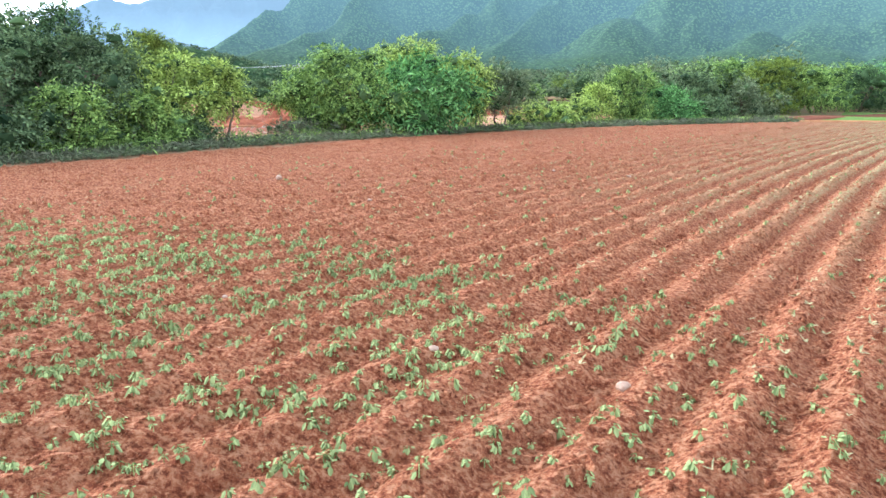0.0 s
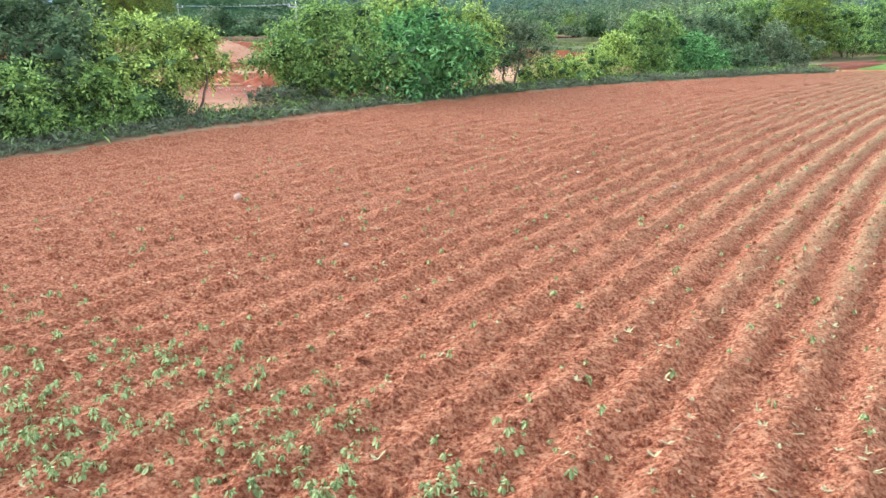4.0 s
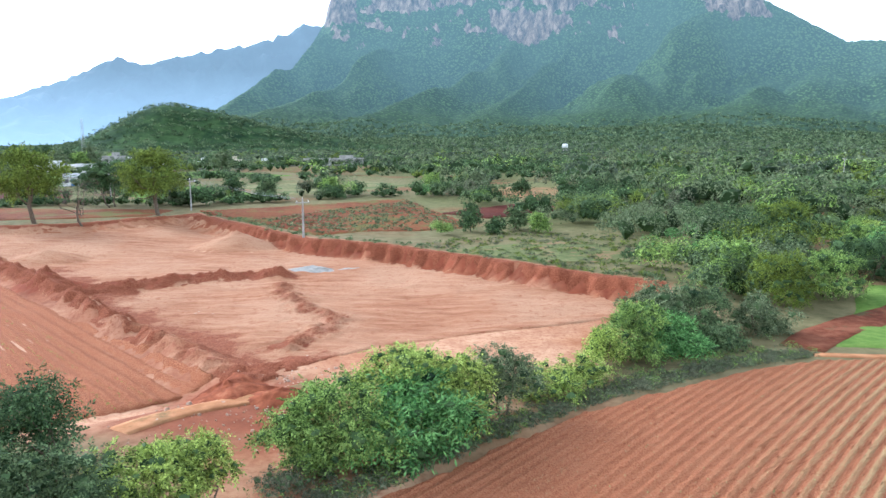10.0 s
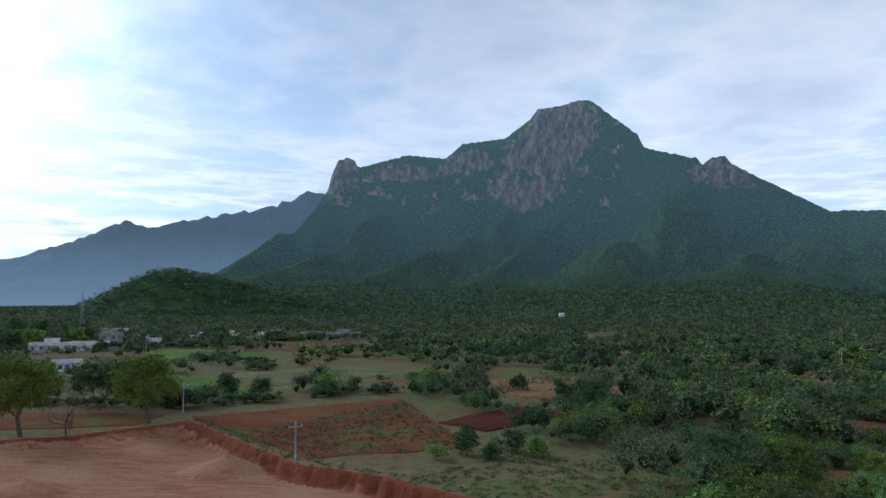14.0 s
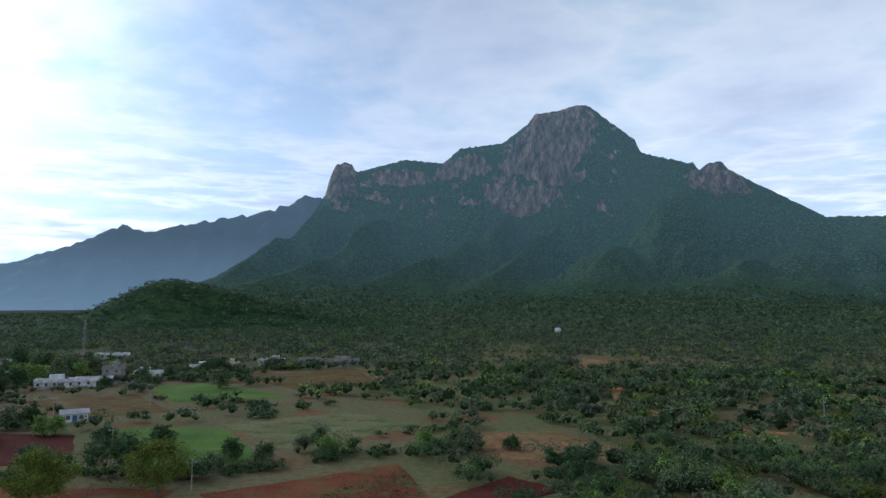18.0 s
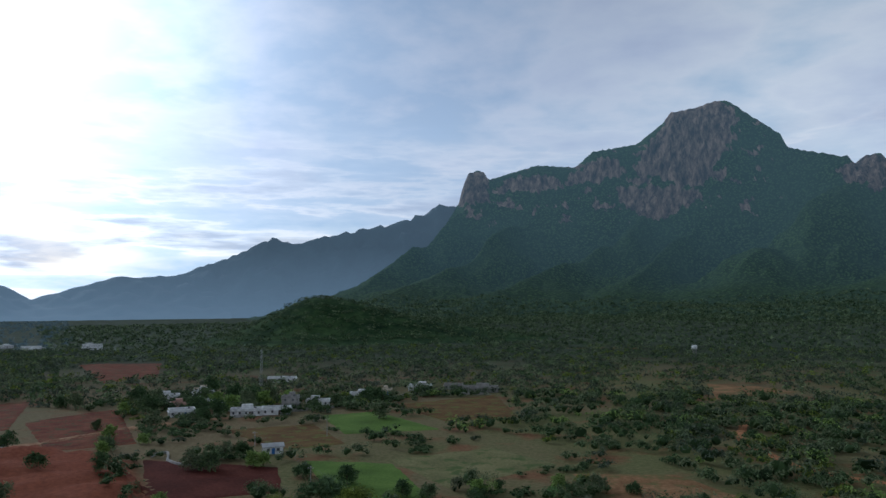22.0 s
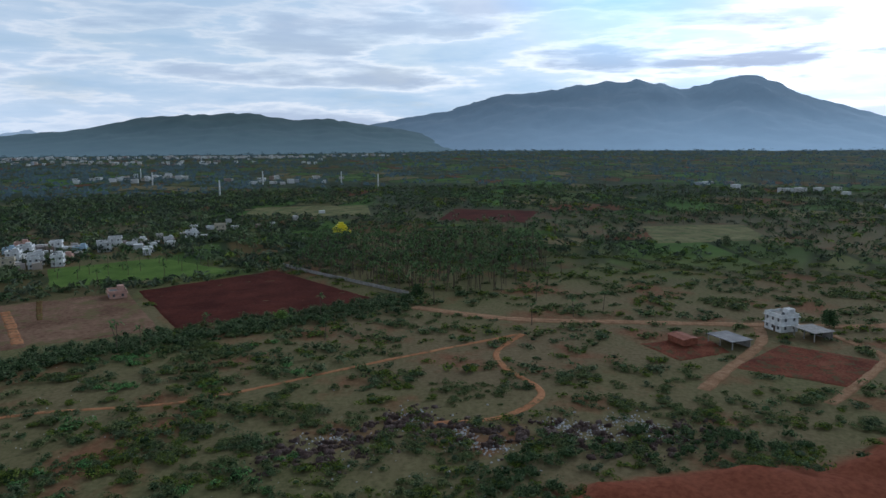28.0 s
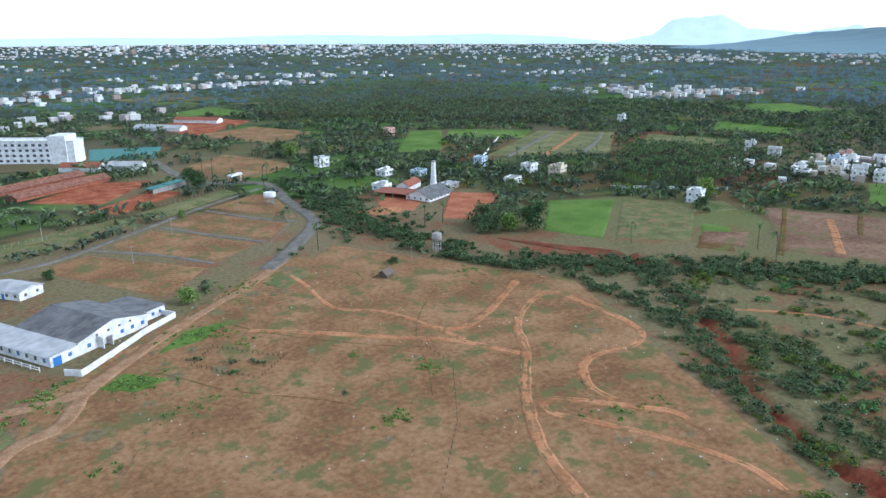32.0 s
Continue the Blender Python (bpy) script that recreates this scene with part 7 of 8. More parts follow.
for k, (x, y, turn, w, d, fl, wall, label) in enumerate([
        (-160, 302, 20, 15, 7, 1, M_WHITE, "long low white village house"), (-147, 308, 20, 14, 7, 1, M_WHITE, "long low white village house"),
        (-149, 331, 10, 8, 7, 2, M_CONC, "grey unplastered two-storey house"), (-138, 343, 10, 12, 6, 1, M_WHITE, "low white village house"),
        (-124, 379, 15, 14, 8, 1, M_WHITE, "white village house with blue gable"), (-115, 400, 15, 7, 6, 1, M_CREAM, "small cream village house"),
        (-100, 428, 5, 14, 9, 1, M_WHITE, "white hall with a rounded roof"), (-222, 374, 15, 12, 7, 1, M_WHITE, "low white village house"),
        (-209, 462, 15, 20, 7, 1, M_WHITE, "long white shed in the woods"), (-230, 348, 30, 12, 9, 1, M_WHITE, "white flat-roofed house by trees"),
        (-228, 384, 30, 11, 8, 1, M_CREAM, "cream flat-roofed house by trees"), (-191, 295, 35, 12, 8, 1, M_WHITE, "low white house with a yard"),
        (-205, 318, 30, 10, 8, 1, M_PINK, "faded pink flat-roofed village house"), (-198, 330, 25, 10, 8, 1, M_WHITE, "low white house with flat roof"), (-60, 424, 5, 22, 6, 1, M_CONC, "long low grey walled shed"),
        (-80, 440, 5, 12, 6, 1, M_CONC, "low grey shed by the wall"), (-178, 318, 25, 9, 7, 1, M_WHITE, "small white house under trees")]):
    flat_house(label, x, y, turn, w, d, fl, wall, 20 + k, V, storey=2.9)
gable_house("small white hut under trees", -108, 214, 30, 7, 5, 2.6, 0.9, M_WHITE, M_ROOFW, V)
track("village_wall", "low grey wall along the village", [(-165, 290), (-120, 345), (-98, 398), (-50, 410)], 0.5, M_CONC, 1.3, 0.0, "wall", 4.0)
# village houses to the south-west
W = "houses of the white village"
rr = np.random.default_rng(44)
names_ = ["white two-storey house", "white flat-roofed house", "cream flat-roofed house", "faded pink flat-roofed house", "pale blue house"]
mats_ = [M_WHITE, M_WHITE, M_CREAM, M_PINK, M_BLUEP]
for k, (x, y) in enumerate([(-422, -470), (-413, -442), (-368, -387), (-415, -409), (-458, -416), (-394, -366), (-390, -350), (-441, -365), (-465, -353), (-458, -338), (-483, -323), (-538, -305), (-307, -272), (-249, -367), (-193, -458), (-206, -515), (-219, -477), (-380, -398), (-402, -385), (-376, -372), (-408, -356), (-382, -360), (-425, -392), (-432, -408), (-446, -384), (-474, -340), (-498, -312), (-230, -462), (-217, -681), (-112, -567), (-136, -519), (-155, -508), (-463, -656), (-116, -480), (-444, -350)]):
    m_ = [0, 1, 1, 2, 3, 0, 1, 4][k % 8]
    flat_house(names_[m_] + " in the village", x, y, 25 + 5 * rr.normal(), rr.uniform(6.5, 9.5), rr.uniform(6, 9), 2 if m_ == 0 else 1 + int(rr.random() < 0.35), mats_[m_], 60 + k, W)
x, y = [], []
for cx, cy, sx, sy, n in ((-420, -380, 24, 16, 26), (-372, -415, 24, 12, 12), (-470, -330, 24, 16, 12), (-560, -300, 40, 22, 12)):
    x.append(cx + sx * rr.normal(size=n))
    y.append(cy + sy * rr.normal(size=n))
VILLAGE_X, VILLAGE_Y = np.concatenate(x), np.concatenate(y)
# far settlement below the cone hill
for k, (x, y) in enumerate([(-919, 505), (-845, 628), (-790, 690), (-811, 800), (-720, 830), (-640, 845), (-803, 876), (-760, 760), (-690, 800)]):
    flat_house("distant long white building", x, y, 60, 44 if k in (0, 1) else 22, 12, 1 + k % 2, M_WHITE, 120 + k, "distant white buildings", storey=3.4)

# ---- the factory ----
fac = thing("factory", "white factory hall with a grey sheet roof", "factory", 63, -312, math.degrees(math.atan2(-19, -28)))
F_IN, F_OUT, F_DEEP, F_EAVE, F_TOP = 9.0, 34.0, 27.0, 3.9, 6.8
mid_ = (F_IN + F_OUT) / 2
co = [(x_, y_, z_) for y_ in (0, F_DEEP) for x_, z_ in ((F_IN, -0.3), (F_OUT, -0.3), (F_OUT, F_EAVE), (mid_, F_TOP), (F_IN, F_EAVE))]
part("wall", new_mesh("wall", co, [(0, 1, 2, 3, 4), (9, 8, 7, 6, 5), (1, 6, 7, 2), (5, 0, 4, 9)], M_WHITE), fac)


def sloped(name, x0, z0, x1, z1, y0, y1, material, parent, label=""):
    """A roof sheet between two edges, with raised ribs."""
    n = 14
    co, fc = [], []
    for k in range(n + 1):
        y_ = y0 + (y1 - y0) * k / n
        for dy, up_ in ((0.0, 0.0), (0.12, 0.1), (0.24, 0.0)):
            if y_ + dy <= y1 + 0.25:
                co += [(x0, y_ + dy, z0 + 0.08 + up_), (x1, y_ + dy, z1 + 0.08 + up_)]
    m = len(co) // 2
    fc = [(2 * k, 2 * k + 2, 2 * k + 3, 2 * k + 1) for k in range(m - 1)]
    return part(name, new_mesh(name, co, fc, material), parent, label)


sloped("roof", F_IN - 0.3, F_EAVE - 0.05, mid_, F_TOP, -0.4, F_DEEP + 0.2, M_ROOFG, fac)
sloped("roof", mid_, F_TOP, F_OUT + 0.6, F_EAVE - 0.1, -0.4, F_DEEP + 0.2, M_ROOFG, fac)
for k in range(6):
    window_at(fac, 0, 0.0, F_IN + 3.5 + k * 3.9, 1.3, (1.1, 1.1), M_BLUE)
for k in range(4):
    window_at(fac, 0, 0.0, F_IN + 6.5 + k * 4.0, 3.7, (0.8, 0.6), M_GLASS)
box_part("porch", [(15.5, -2.4, -0.3, 15.8, 0.0, 3.4), (18.7, -2.4, -0.3, 19.0, 0.0, 3.4), (15.2, -2.7, 3.4, 19.3, 0.0, 3.6)], M_WHITE, fac)
lean = box_part("annex", [(0, 0, -0.3, F_IN, F_DEEP + 12, 3.2)], M_WHITE, fac)
sloped("annex_roof", -0.8, 3.2, F_IN, 3.85, -0.4, F_DEEP + 12, M_ROOFW, fac, "pale sheet lean-to roof")
gate_ = box_part("gate", [(0.8, -0.09, 0, 3.4, -0.01, 2.6)], M_BLUE, fac, "blue sliding gate")
box_part("handle", [(3.0, -0.16, 1.1, 3.08, -0.09, 1.4)], M_WIRE, gate_)
window_at(fac, 0, 0.0, 6.2, 1.2, (1.0, 1.1), M_BLUE)
for k in range(10):
    window_at(fac, 3, 0.0, 2.5 + k * 3.7, 1.2, (1.0, 1.2), M_BLUE if k % 3 == 0 else M_GLASS)
    box_part("pillar", [(-3.2, 0.5 + k * 3.7, -0.3, -2.95, 0.75 + k * 3.7, 1.5)], M_WHITE, fac)
box_part("rail", [(-3.15, 0.5, 1.2, -3.0, 34, 1.35), (-3.15, 0.5, 0.5, -3.0, 34, 0.62)], M_WHITE, fac)
box_part("side_annex", [(F_OUT, 3, -0.3, F_OUT + 10, 20, 3.0)], M_WHITE, fac)
sloped("side_roof", F_OUT, 3.7, F_OUT + 10.6, 3.05, 2.6, 20.2, M_ROOFG, fac, "grey sheet roof")
for k in range(3):
    window_at(fac, 0, -3.0, F_OUT + 2 + k * 3.0, 1.1, (1.0, 1.0), M_BLUE)


def long_wall(name, label, points, h, t, material):
    """A free-standing wall of straight lengths."""
    co, fc = [], []
    for (ax, ay), (bx, by) in zip(points[:-1], points[1:]):
        v = Vector((bx - ax, by - ay))
        s = Vector((-v.y, v.x)).normalized() * t / 2
        z0, z1 = (float(land(np.array([float(px_)]), np.array([float(py_)]))[0]) for px_, py_ in ((ax, ay), (bx, by)))
        k = len(co)
        for (px_, py_, z_) in ((ax, ay, z0), (bx, by, z1)):
            co += [(px_ + s.x, py_ + s.y, z_ - 0.4), (px_ - s.x, py_ - s.y, z_ - 0.4), (px_ + s.x, py_ + s.y, z_ + h), (px_ - s.x, py_ - s.y, z_ + h)]
        fc += [(k, k + 4, k + 6, k + 2), (k + 5, k + 1, k + 3, k + 7), (k + 2, k + 6, k + 7, k + 3), (k + 1, k, k + 2, k + 3), (k + 4, k + 5, k + 7, k + 6)]
    return tagged(new(name, new_mesh(name, co, fc, material)), label, "wall")


long_wall("compound_wall", "white compound wall beside the factory", [(60, -305), (56, -302), (48, -311), (37, -324), (26, -334), (31, -340)], 1.9, 0.3, M_WHITE)
long_wall("compound_wall", "white wall along the palm grove", [(-392, -215), (-372, -196), (-345, -165), (-316, -133)], 1.7, 0.25, M_CONC)
long_wall("compound_wall", "white wall in front of palms", [(-234, -417), (-262, -398), (-290, -380)], 1.8, 0.4, M_WHITE)
long_wall("compound_wall", "long white wall of the housing layout", [(-213, -528), (-250, -572), (-290, -619)], 1.6, 0.3, M_WHITE)
gable_house("white shed with a pale sheet roof", 71, -384, math.degrees(math.atan2(10, -9)), 15, 10, 3.2, 1.3, M_WHITE, M_ROOFW, "", "shed")
# brick kiln
gable_house("kiln house with a grey sheet roof", -130, -449, 30, 22, 15, 2.6, 3.6, M_WHITE, M_ROOFG, "", "kiln_house", 1.2)
chim = thing("kiln_chimney", "tall tapering white kiln chimney", "chimney", -136, -454)
co, q = tube([(0, 0, -0.3), (0, 0, 6), (0, 0, 13), (0, 0, 19)], [2.0, 1.8, 1.45, 1.2], 14)
part("shaft", grid_mesh("shaft", co, q, M_WHITE), chim)
co, q = tube([(0, 0, 18.4), (0, 0, 18.5), (0, 0, 19.1), (0, 0, 19.15)], [1.2, 1.4, 1.4, 1.1], 14)
part("rim", grid_mesh("rim", co, q, M_CONC), chim)
open_shed("broad low shed with a clay tile roof", -117, -461, 128, 22, 13, 2.6, M_TILE)
open_shed("long open shed with a pale roof", -146, -462, 25, 24, 7, 3.0, M_ROOFW)


def water_tower(label, x, y, h, r, material):
    root = thing("water_tower", label, "water tower", x, y)
    for k in range(4):
        a = math.tau * (k + 0.5) / 4
        cx, cy = math.cos(a) * r * 0.8, math.sin(a) * r * 0.8
        box_part("leg", [(cx - 0.15, cy - 0.15, -0.3, cx + 0.15, cy + 0.15, h * 0.62)], M_CONC, root)
    for f in (0.22, 0.42):
        box_part("brace", [(-r * 0.65, -r * 0.62, h * f, r * 0.65, -r * 0.5, h * f + 0.2), (-r * 0.65, r * 0.5, h * f, r * 0.65, r * 0.62, h * f + 0.2)], M_CONC, root)
    co, q = tube([(0, 0, h * 0.6), (0, 0, h * 0.62), (0, 0, h * 0.95), (0, 0, h), (0, 0, h + 0.05)], [r * 0.6, r, r, r * 0.7, 0.05], 14)
    part("tank", grid_mesh("tank", co, q, material), root)
    return root


water_tower("grey concrete water tank on legs", -83, -355, 8.5, 2.1, M_CONC)
water_tower("white water tank on legs", -48, -474, 7.0, 3.2, M_WHITE)
water_tower("white water tower in the woods", 127, 822, 11, 3.2, M_WHITE)
gable_house("small dark thatched hut on the plot", -51, -337, 30, 4.6, 3.6, 1.7, 1.3, M_BARK, M_TWIG, "", "hut", 0.5, False)
# the college
col_ = thing("college_building", "long white four-storey college building", "building", 95, -704, 153)
box_part("wall", [(-75, -8, -0.4, 75, 8, 15)], M_WHITE, col_)
box_part("parapet", [(-75.3, -8.3, 15, 75.3, -7.9, 16), (-75.3, 7.9, 15, 75.3, 8.3, 16)], M_WHITE, col_)
box_part("stair_tower", [(58, -9, -0.4, 70, 9, 19)], M_WHITE, col_)
for f in range(4):
    for k in range(30):
        c = -72 + k * 4.6
        for yy in (-8.06, 7.95):
            box_part("window", [(c - 1.1, yy, 1.2 + f * 3.6, c + 1.1, yy + 0.11, 2.9 + f * 3.6)], M_GLASS, col_)
plot("sports_court", "teal and green sports courts", [(-20, -655), (25, -668), (20, -725), (-35, -715)], M_TEAL, 0.3, category="court")
for k, (x, y, w, d, turn) in enumerate([(30, -632, 26, 12, 150), (-49, -815, 46, 13, 140), (-92, -858, 46, 13, 140), (4, -622, 22, 10, 150), (-131, -475, 18, 8, 40)]):
    gable_house("long low shed with a %s roof" % ("clay tile" if k % 2 == 0 else "pale sheet"), x, y, turn, w, d, 3.2, 2.2, M_WHITE, M_TILE if k % 2 == 0 else M_ROOFW, "sheds beyond the road", "shed", n_windows=False)
for x, y, w in ((47, -571, 64), (61, -588, 68)):
    gable_house("long low open shed with a brown tile roof", x, y, 38, w, 11, 2.3, 2.0, M_TILE, M_OLDTILE, "tile sheds", "shed", 0.9, False)
for x, y in ((-2, -538), (-12, -546)):
    open_shed("small open stand with a teal roof", x, y, 40, 14, 5, 3.0, M_TEAL)
arch = thing("gateway", "white gateway arch over the road", "gate", -46, -538, 35)
for sx in (-4.5, 4.5):
    box_part("pillar", [(sx - 0.6, -0.8, -0.3, sx + 0.6, 0.8, 5.0)], M_PINK, arch)
box_part("beam", [(-5.6, -1.2, 5.0, 5.6, 1.2, 6.2)], M_WHITE, arch)
# the yellow temple
tem = thing("temple", "bright yellow temple with a stepped roof", "temple", -540, -209, 20)
for k in range(5):
    s = 7 - k * 1.3
    box_part("tier", [(-s, -s, (-0.3 if k == 0 else k * 1.6), s, s, (k + 1) * 1.6)], M_YELLOW, tem)
# lattice mast
mast = thing("lattice_mast", "tall thin lattice radio mast", "mast", -203, 413)
for k in range(4):
    a = math.tau * (k + 0.5) / 4
    co, q = tube([(math.cos(a) * 1.3, math.sin(a) * 1.3, -0.3), (math.cos(a) * 0.5, math.sin(a) * 0.5, 26)], [0.07, 0.05], 5)
    part("leg", grid_mesh("leg", co, q, M_ROOFW), mast)
for k in range(10):
    z = k * 2.6
    f0, f1 = 1.3 - 0.8 * z / 26, 1.3 - 0.8 * (z + 2.6) / 26
    c = math.cos(math.pi / 4)
    for sx, sy in ((1, 1), (1, -1), (-1, -1), (-1, 1)):
        nx_, ny_ = (sx, -sy) if sx == sy else (-sx, sy)
        co, q = tube([(sx * f0 * c, sy * f0 * c, z), (nx_ * f1 * c, ny_ * f1 * c, z + 2.6)], [0.03, 0.03], 4)
        part("brace", grid_mesh("brace", co, q, M_ROOFW), mast)
# far chimneys
for x, y in [(-1203, -683), (-1074, -604), (-1093, -438), (-872, -426), (-1084, -314), (-1011, -247), (-1948, -866)]:
    c_ = thing("distant_chimney", "distant thin pale brick chimney", "chimney", x, y, group="distant kiln chimneys")
    co, q = tube([(0, 0, -0.3), (0, 0, 20)], [1.2, 0.8], 8)
    part("shaft", grid_mesh("shaft", co, q, M_WHITE), c_)

# ---- parked vehicles ----
def car(label, x, y, turn, paint, van=False):
    root = thing("car", label, "car", x, y, turn, "parked vehicles")
    h = 1.0 if van else 0.85
    prof = [(-1.9, 0.35), (1.9, 0.35), (1.95, 0.75), (1.1, h), (-1.85, h + 0.05), (-1.95, 0.6)]
    co = [(px_, sy * 0.82, pz) for sy in (-1, 1) for px_, pz in prof]
    fc = [tuple(range(5, -1, -1)), tuple(range(6, 12))] + [(k, (k + 1) % 6, (k + 1) % 6 + 6, k + 6) for k in range(6)]
    part("body", new_mesh("body", co, fc, paint), root)
    top = 1.85 if van else 1.42
    prof = [(-1.8, h), (1.0, h), (0.45 if not van else 0.8, top), (-1.3 if not van else -1.75, top)]
    co = [(px_, sy * (0.78 if pz == h else 0.66), pz) for sy in (-1, 1) for px_, pz in prof]
    cab = part("cabin", new_mesh("cabin", co, [(3, 2, 1, 0), (4, 5, 6, 7)] + [(k, (k + 1) % 4, (k + 1) % 4 + 4, k + 4) for k in range(4)], M_GLASS), root, "dark windows")
    box_part("roof", [(-1.3 if not van else -1.76, -0.68, top - 0.02, 0.46 if not van else 0.8, 0.68, top + 0.04)], paint, cab)
    for sx in (-1.2, 1.25):
        for sy in (-0.78, 0.78):
            wheel = new("wheel")
            wheel.parent = root
            for nm, rad, half, mt in (("tyre", 0.32, 0.1, M_GLASS), ("rim", 0.19, 0.11, M_WIRE)):
                co, q = tube([(sx, sy - half, 0.32), (sx, sy - half + 0.01, 0.32), (sx, sy + half - 0.01, 0.32), (sx, sy + half, 0.32)], [0.01, rad, rad, 0.01], 12)
                part(nm, grid_mesh(nm, co, q, mt), wheel)
    for sy in (-0.6, 0.6):
        box_part("headlight", [(1.9, sy - 0.15, 0.55, 1.97, sy + 0.15, 0.7)], M_WHITE, root)
    return root


car("white car parked beside the vehicle shed", -234.2, 146.5, 60, M_WHITE)
car("white van parked by the white house", -234.6, 137.5, 35, M_WHITE, True)
car("white car parked inside the open shed", -232.4, 151.0, 150, M_WHITE)
car("small white car on the lane", -213.1, 205.2, 70, M_WHITE)
car("blue car in front of the long shed", -230.5, 86.0, 150, M_BLUE)
car("white van in front of the long shed", -231.8, 90.5, 150, M_WHITE, True)

# ---- poles and wires ----
def power_pole(x, y, h=8.0, z=None):
    root = thing("power_pole", "grey concrete power pole with a cross arm", "pole", x, y, 25, "power poles", z)
    co, q = tube([(0, 0, -0.4), (0, 0, h)], [0.15, 0.09], 8)
    part("shaft", grid_mesh("shaft", co, q, M_CONC), root)
    box_part("cross_arm", [(-0.9, -0.06, h - 0.5, 0.9, 0.06, h - 0.38)], M_CONC, root)
    for k in (-0.75, 0, 0.75):
        co, q = tube([(k, 0, h - 0.38 if k else h - 0.02), (k, 0, h - 0.15 if k else h + 0.2)], [0.05, 0.03], 6)
        part("insulator", grid_mesh("insulator", co, q, M_WHITE), root)
    return root


POLES = [(-18.2, 95.2), (-45.8, 133.5), (-76, 168), (-120, 225)]
for x, y in POLES:
    power_pole(x, y, 4.9 if x > -20 else 5.6)
for x, y in [(110, 210), (150, 330), (-100, 250), (-66, -345), (30, -400), (8, -440), (-30, -470), (60, -455), (100, -430)]:
    power_pole(x, y, 7.5)
for (ax, ay), (bx, by) in zip(POLES[:-1], POLES[1:]):
    for k in (-0.75, 0.0, 0.75):
        za, zb = (float(land(np.array([float(px_)]), np.array([float(py_)]))[0]) for px_, py_ in ((ax, ay), (bx, by)))
        line = [(ax + (bx - ax) * t + k * 0.9, ay + (by - ay) * t + k * 0.4, (za + (4.8 if ax > -20 else 5.5)) * (1 - t) + (zb + 5.5) * t - 0.9 * t * (1 - t)) for t in np.linspace(0, 1, 9)]
        co, q = tube(line, [0.009] * 9, 4)
        tagged(new("power_line", grid_mesh("power_line", co, q, M_WIRE)), "thin sagging power line between poles", "wire", "power lines")


# ---- far towns ----
def town(name, label, x, y, seed, size=(7, 14), tall=(3.2, 8.0)):
    """Many small far houses as one mass of pale blocks with flat roofs."""
    r = np.random.default_rng(seed)
    n = len(x)
    w, d, h = r.uniform(*size, n), r.uniform(*size, n), r.uniform(*tall, n)
    a = r.normal(size=n) * 0.2 + 0.4
    ca, sa = np.cos(a), np.sin(a)
    base = land(x, y) - 0.4
    co = []
    for z in (0, 1):
        for sx, sy in ((-1, -1), (1, -1), (1, 1), (-1, 1)):
            lx, ly = sx * w / 2, sy * d / 2
            co.append(np.stack([x + lx * ca - ly * sa, y + lx * sa + ly * ca, base + z * (h + 0.4)], -1))
    co = np.stack(co, 1)
    f = np.array([(4, 5, 6, 7), (0, 1, 5, 4), (1, 2, 6, 5), (2, 3, 7, 6), (3, 0, 4, 7)])
    q = (np.arange(n)[:, None, None] * 8 + f[None]).reshape(-1, 4)
    me = grid_mesh(name, co.reshape(-1, 3), q, M_TOWN, False)
    return tagged(new(name, me), label, "town", kind="stuff")


M_TOWN, nt_, b_ = shader("pale_town_walls", 0.8)
geo_ = nt_.nodes.new("ShaderNodeNewGeometry")
nt_.links.new(ramp(nt_, geo_.outputs["Random Per Island"], [(0.0, (0.72, 0.72, 0.7)), (0.5, (0.58, 0.56, 0.52)), (0.7, (0.45, 0.36, 0.29)), (0.82, (0.76, 0.75, 0.73)), (0.93, (0.26, 0.18, 0.14)), (1.0, (0.4, 0.47, 0.52))]), b_.inputs["Base Color"])
rng = np.random.default_rng(77)


def cluster(rows):
    xs_, ys_ = [], []
    for cx, cy, sx, sy, n in rows:
        xs_.append(cx + rng.normal(size=n) * sx)
        ys_.append(cy + rng.normal(size=n) * sy)
    return np.concatenate(xs_), np.concatenate(ys_)


x, y = cluster([(80, -1170, 60, 30, 30), (-60, -1290, 80, 26, 44), (-230, -1320, 70, 20, 40), (-430, -1500, 70, 24, 26), (150, -980, 60, 40, 20), (20, -940, 60, 30, 16),
                (-720, -950, 50, 30, 34), (-735, -835, 35, 24, 26), (-840, -830, 40, 20, 26), (-930, -1330, 90, 40, 26)])
ok = free(x, y)
town("village_edge", "small pale houses at the village edge", VILLAGE_X, VILLAGE_Y, 6, (4, 6.5), (2.5, 4.2))
town("near_town", "white houses of the town's edge", x[ok], y[ok], 1, (5, 10), (3, 6.5))
x, y = cluster([(-1154, -457, 40, 60, 14), (-1220, -690, 50, 50, 30), (-1900, -1100, 60, 200, 70), (-2350, -900, 60, 140, 130), (-2300, -1500, 60, 200, 90), (-2500, -500, 60, 60, 20), (-1700, -1700, 200, 150, 120), (-1000, 300, 100, 60, 12)])
town("hill_town", "pale houses below the distant range", x, y, 2, (6, 12), (3.5, 7))
x, y = ring(rng, 2600, 1500, 4400, 138, 192)
ok = (waves(x, y, 420, 88, 3) > 0.12) & (rng.random(len(x)) < 0.5)
town("city", "distant sprawl of pale city buildings", x[ok], y[ok], 3, (5, 10), (2.6, 5.5))
x, y = ring(rng, 40, 3000, 4200, 150, 178)
town("city_blocks", "distant tall pale blocks", x, y, 4, (10, 18), (9, 18))

# city specks, with extra ones that pale the horizon as haze would
x, y = ring(rng, 1500, 2700, 4550, 136, 194)
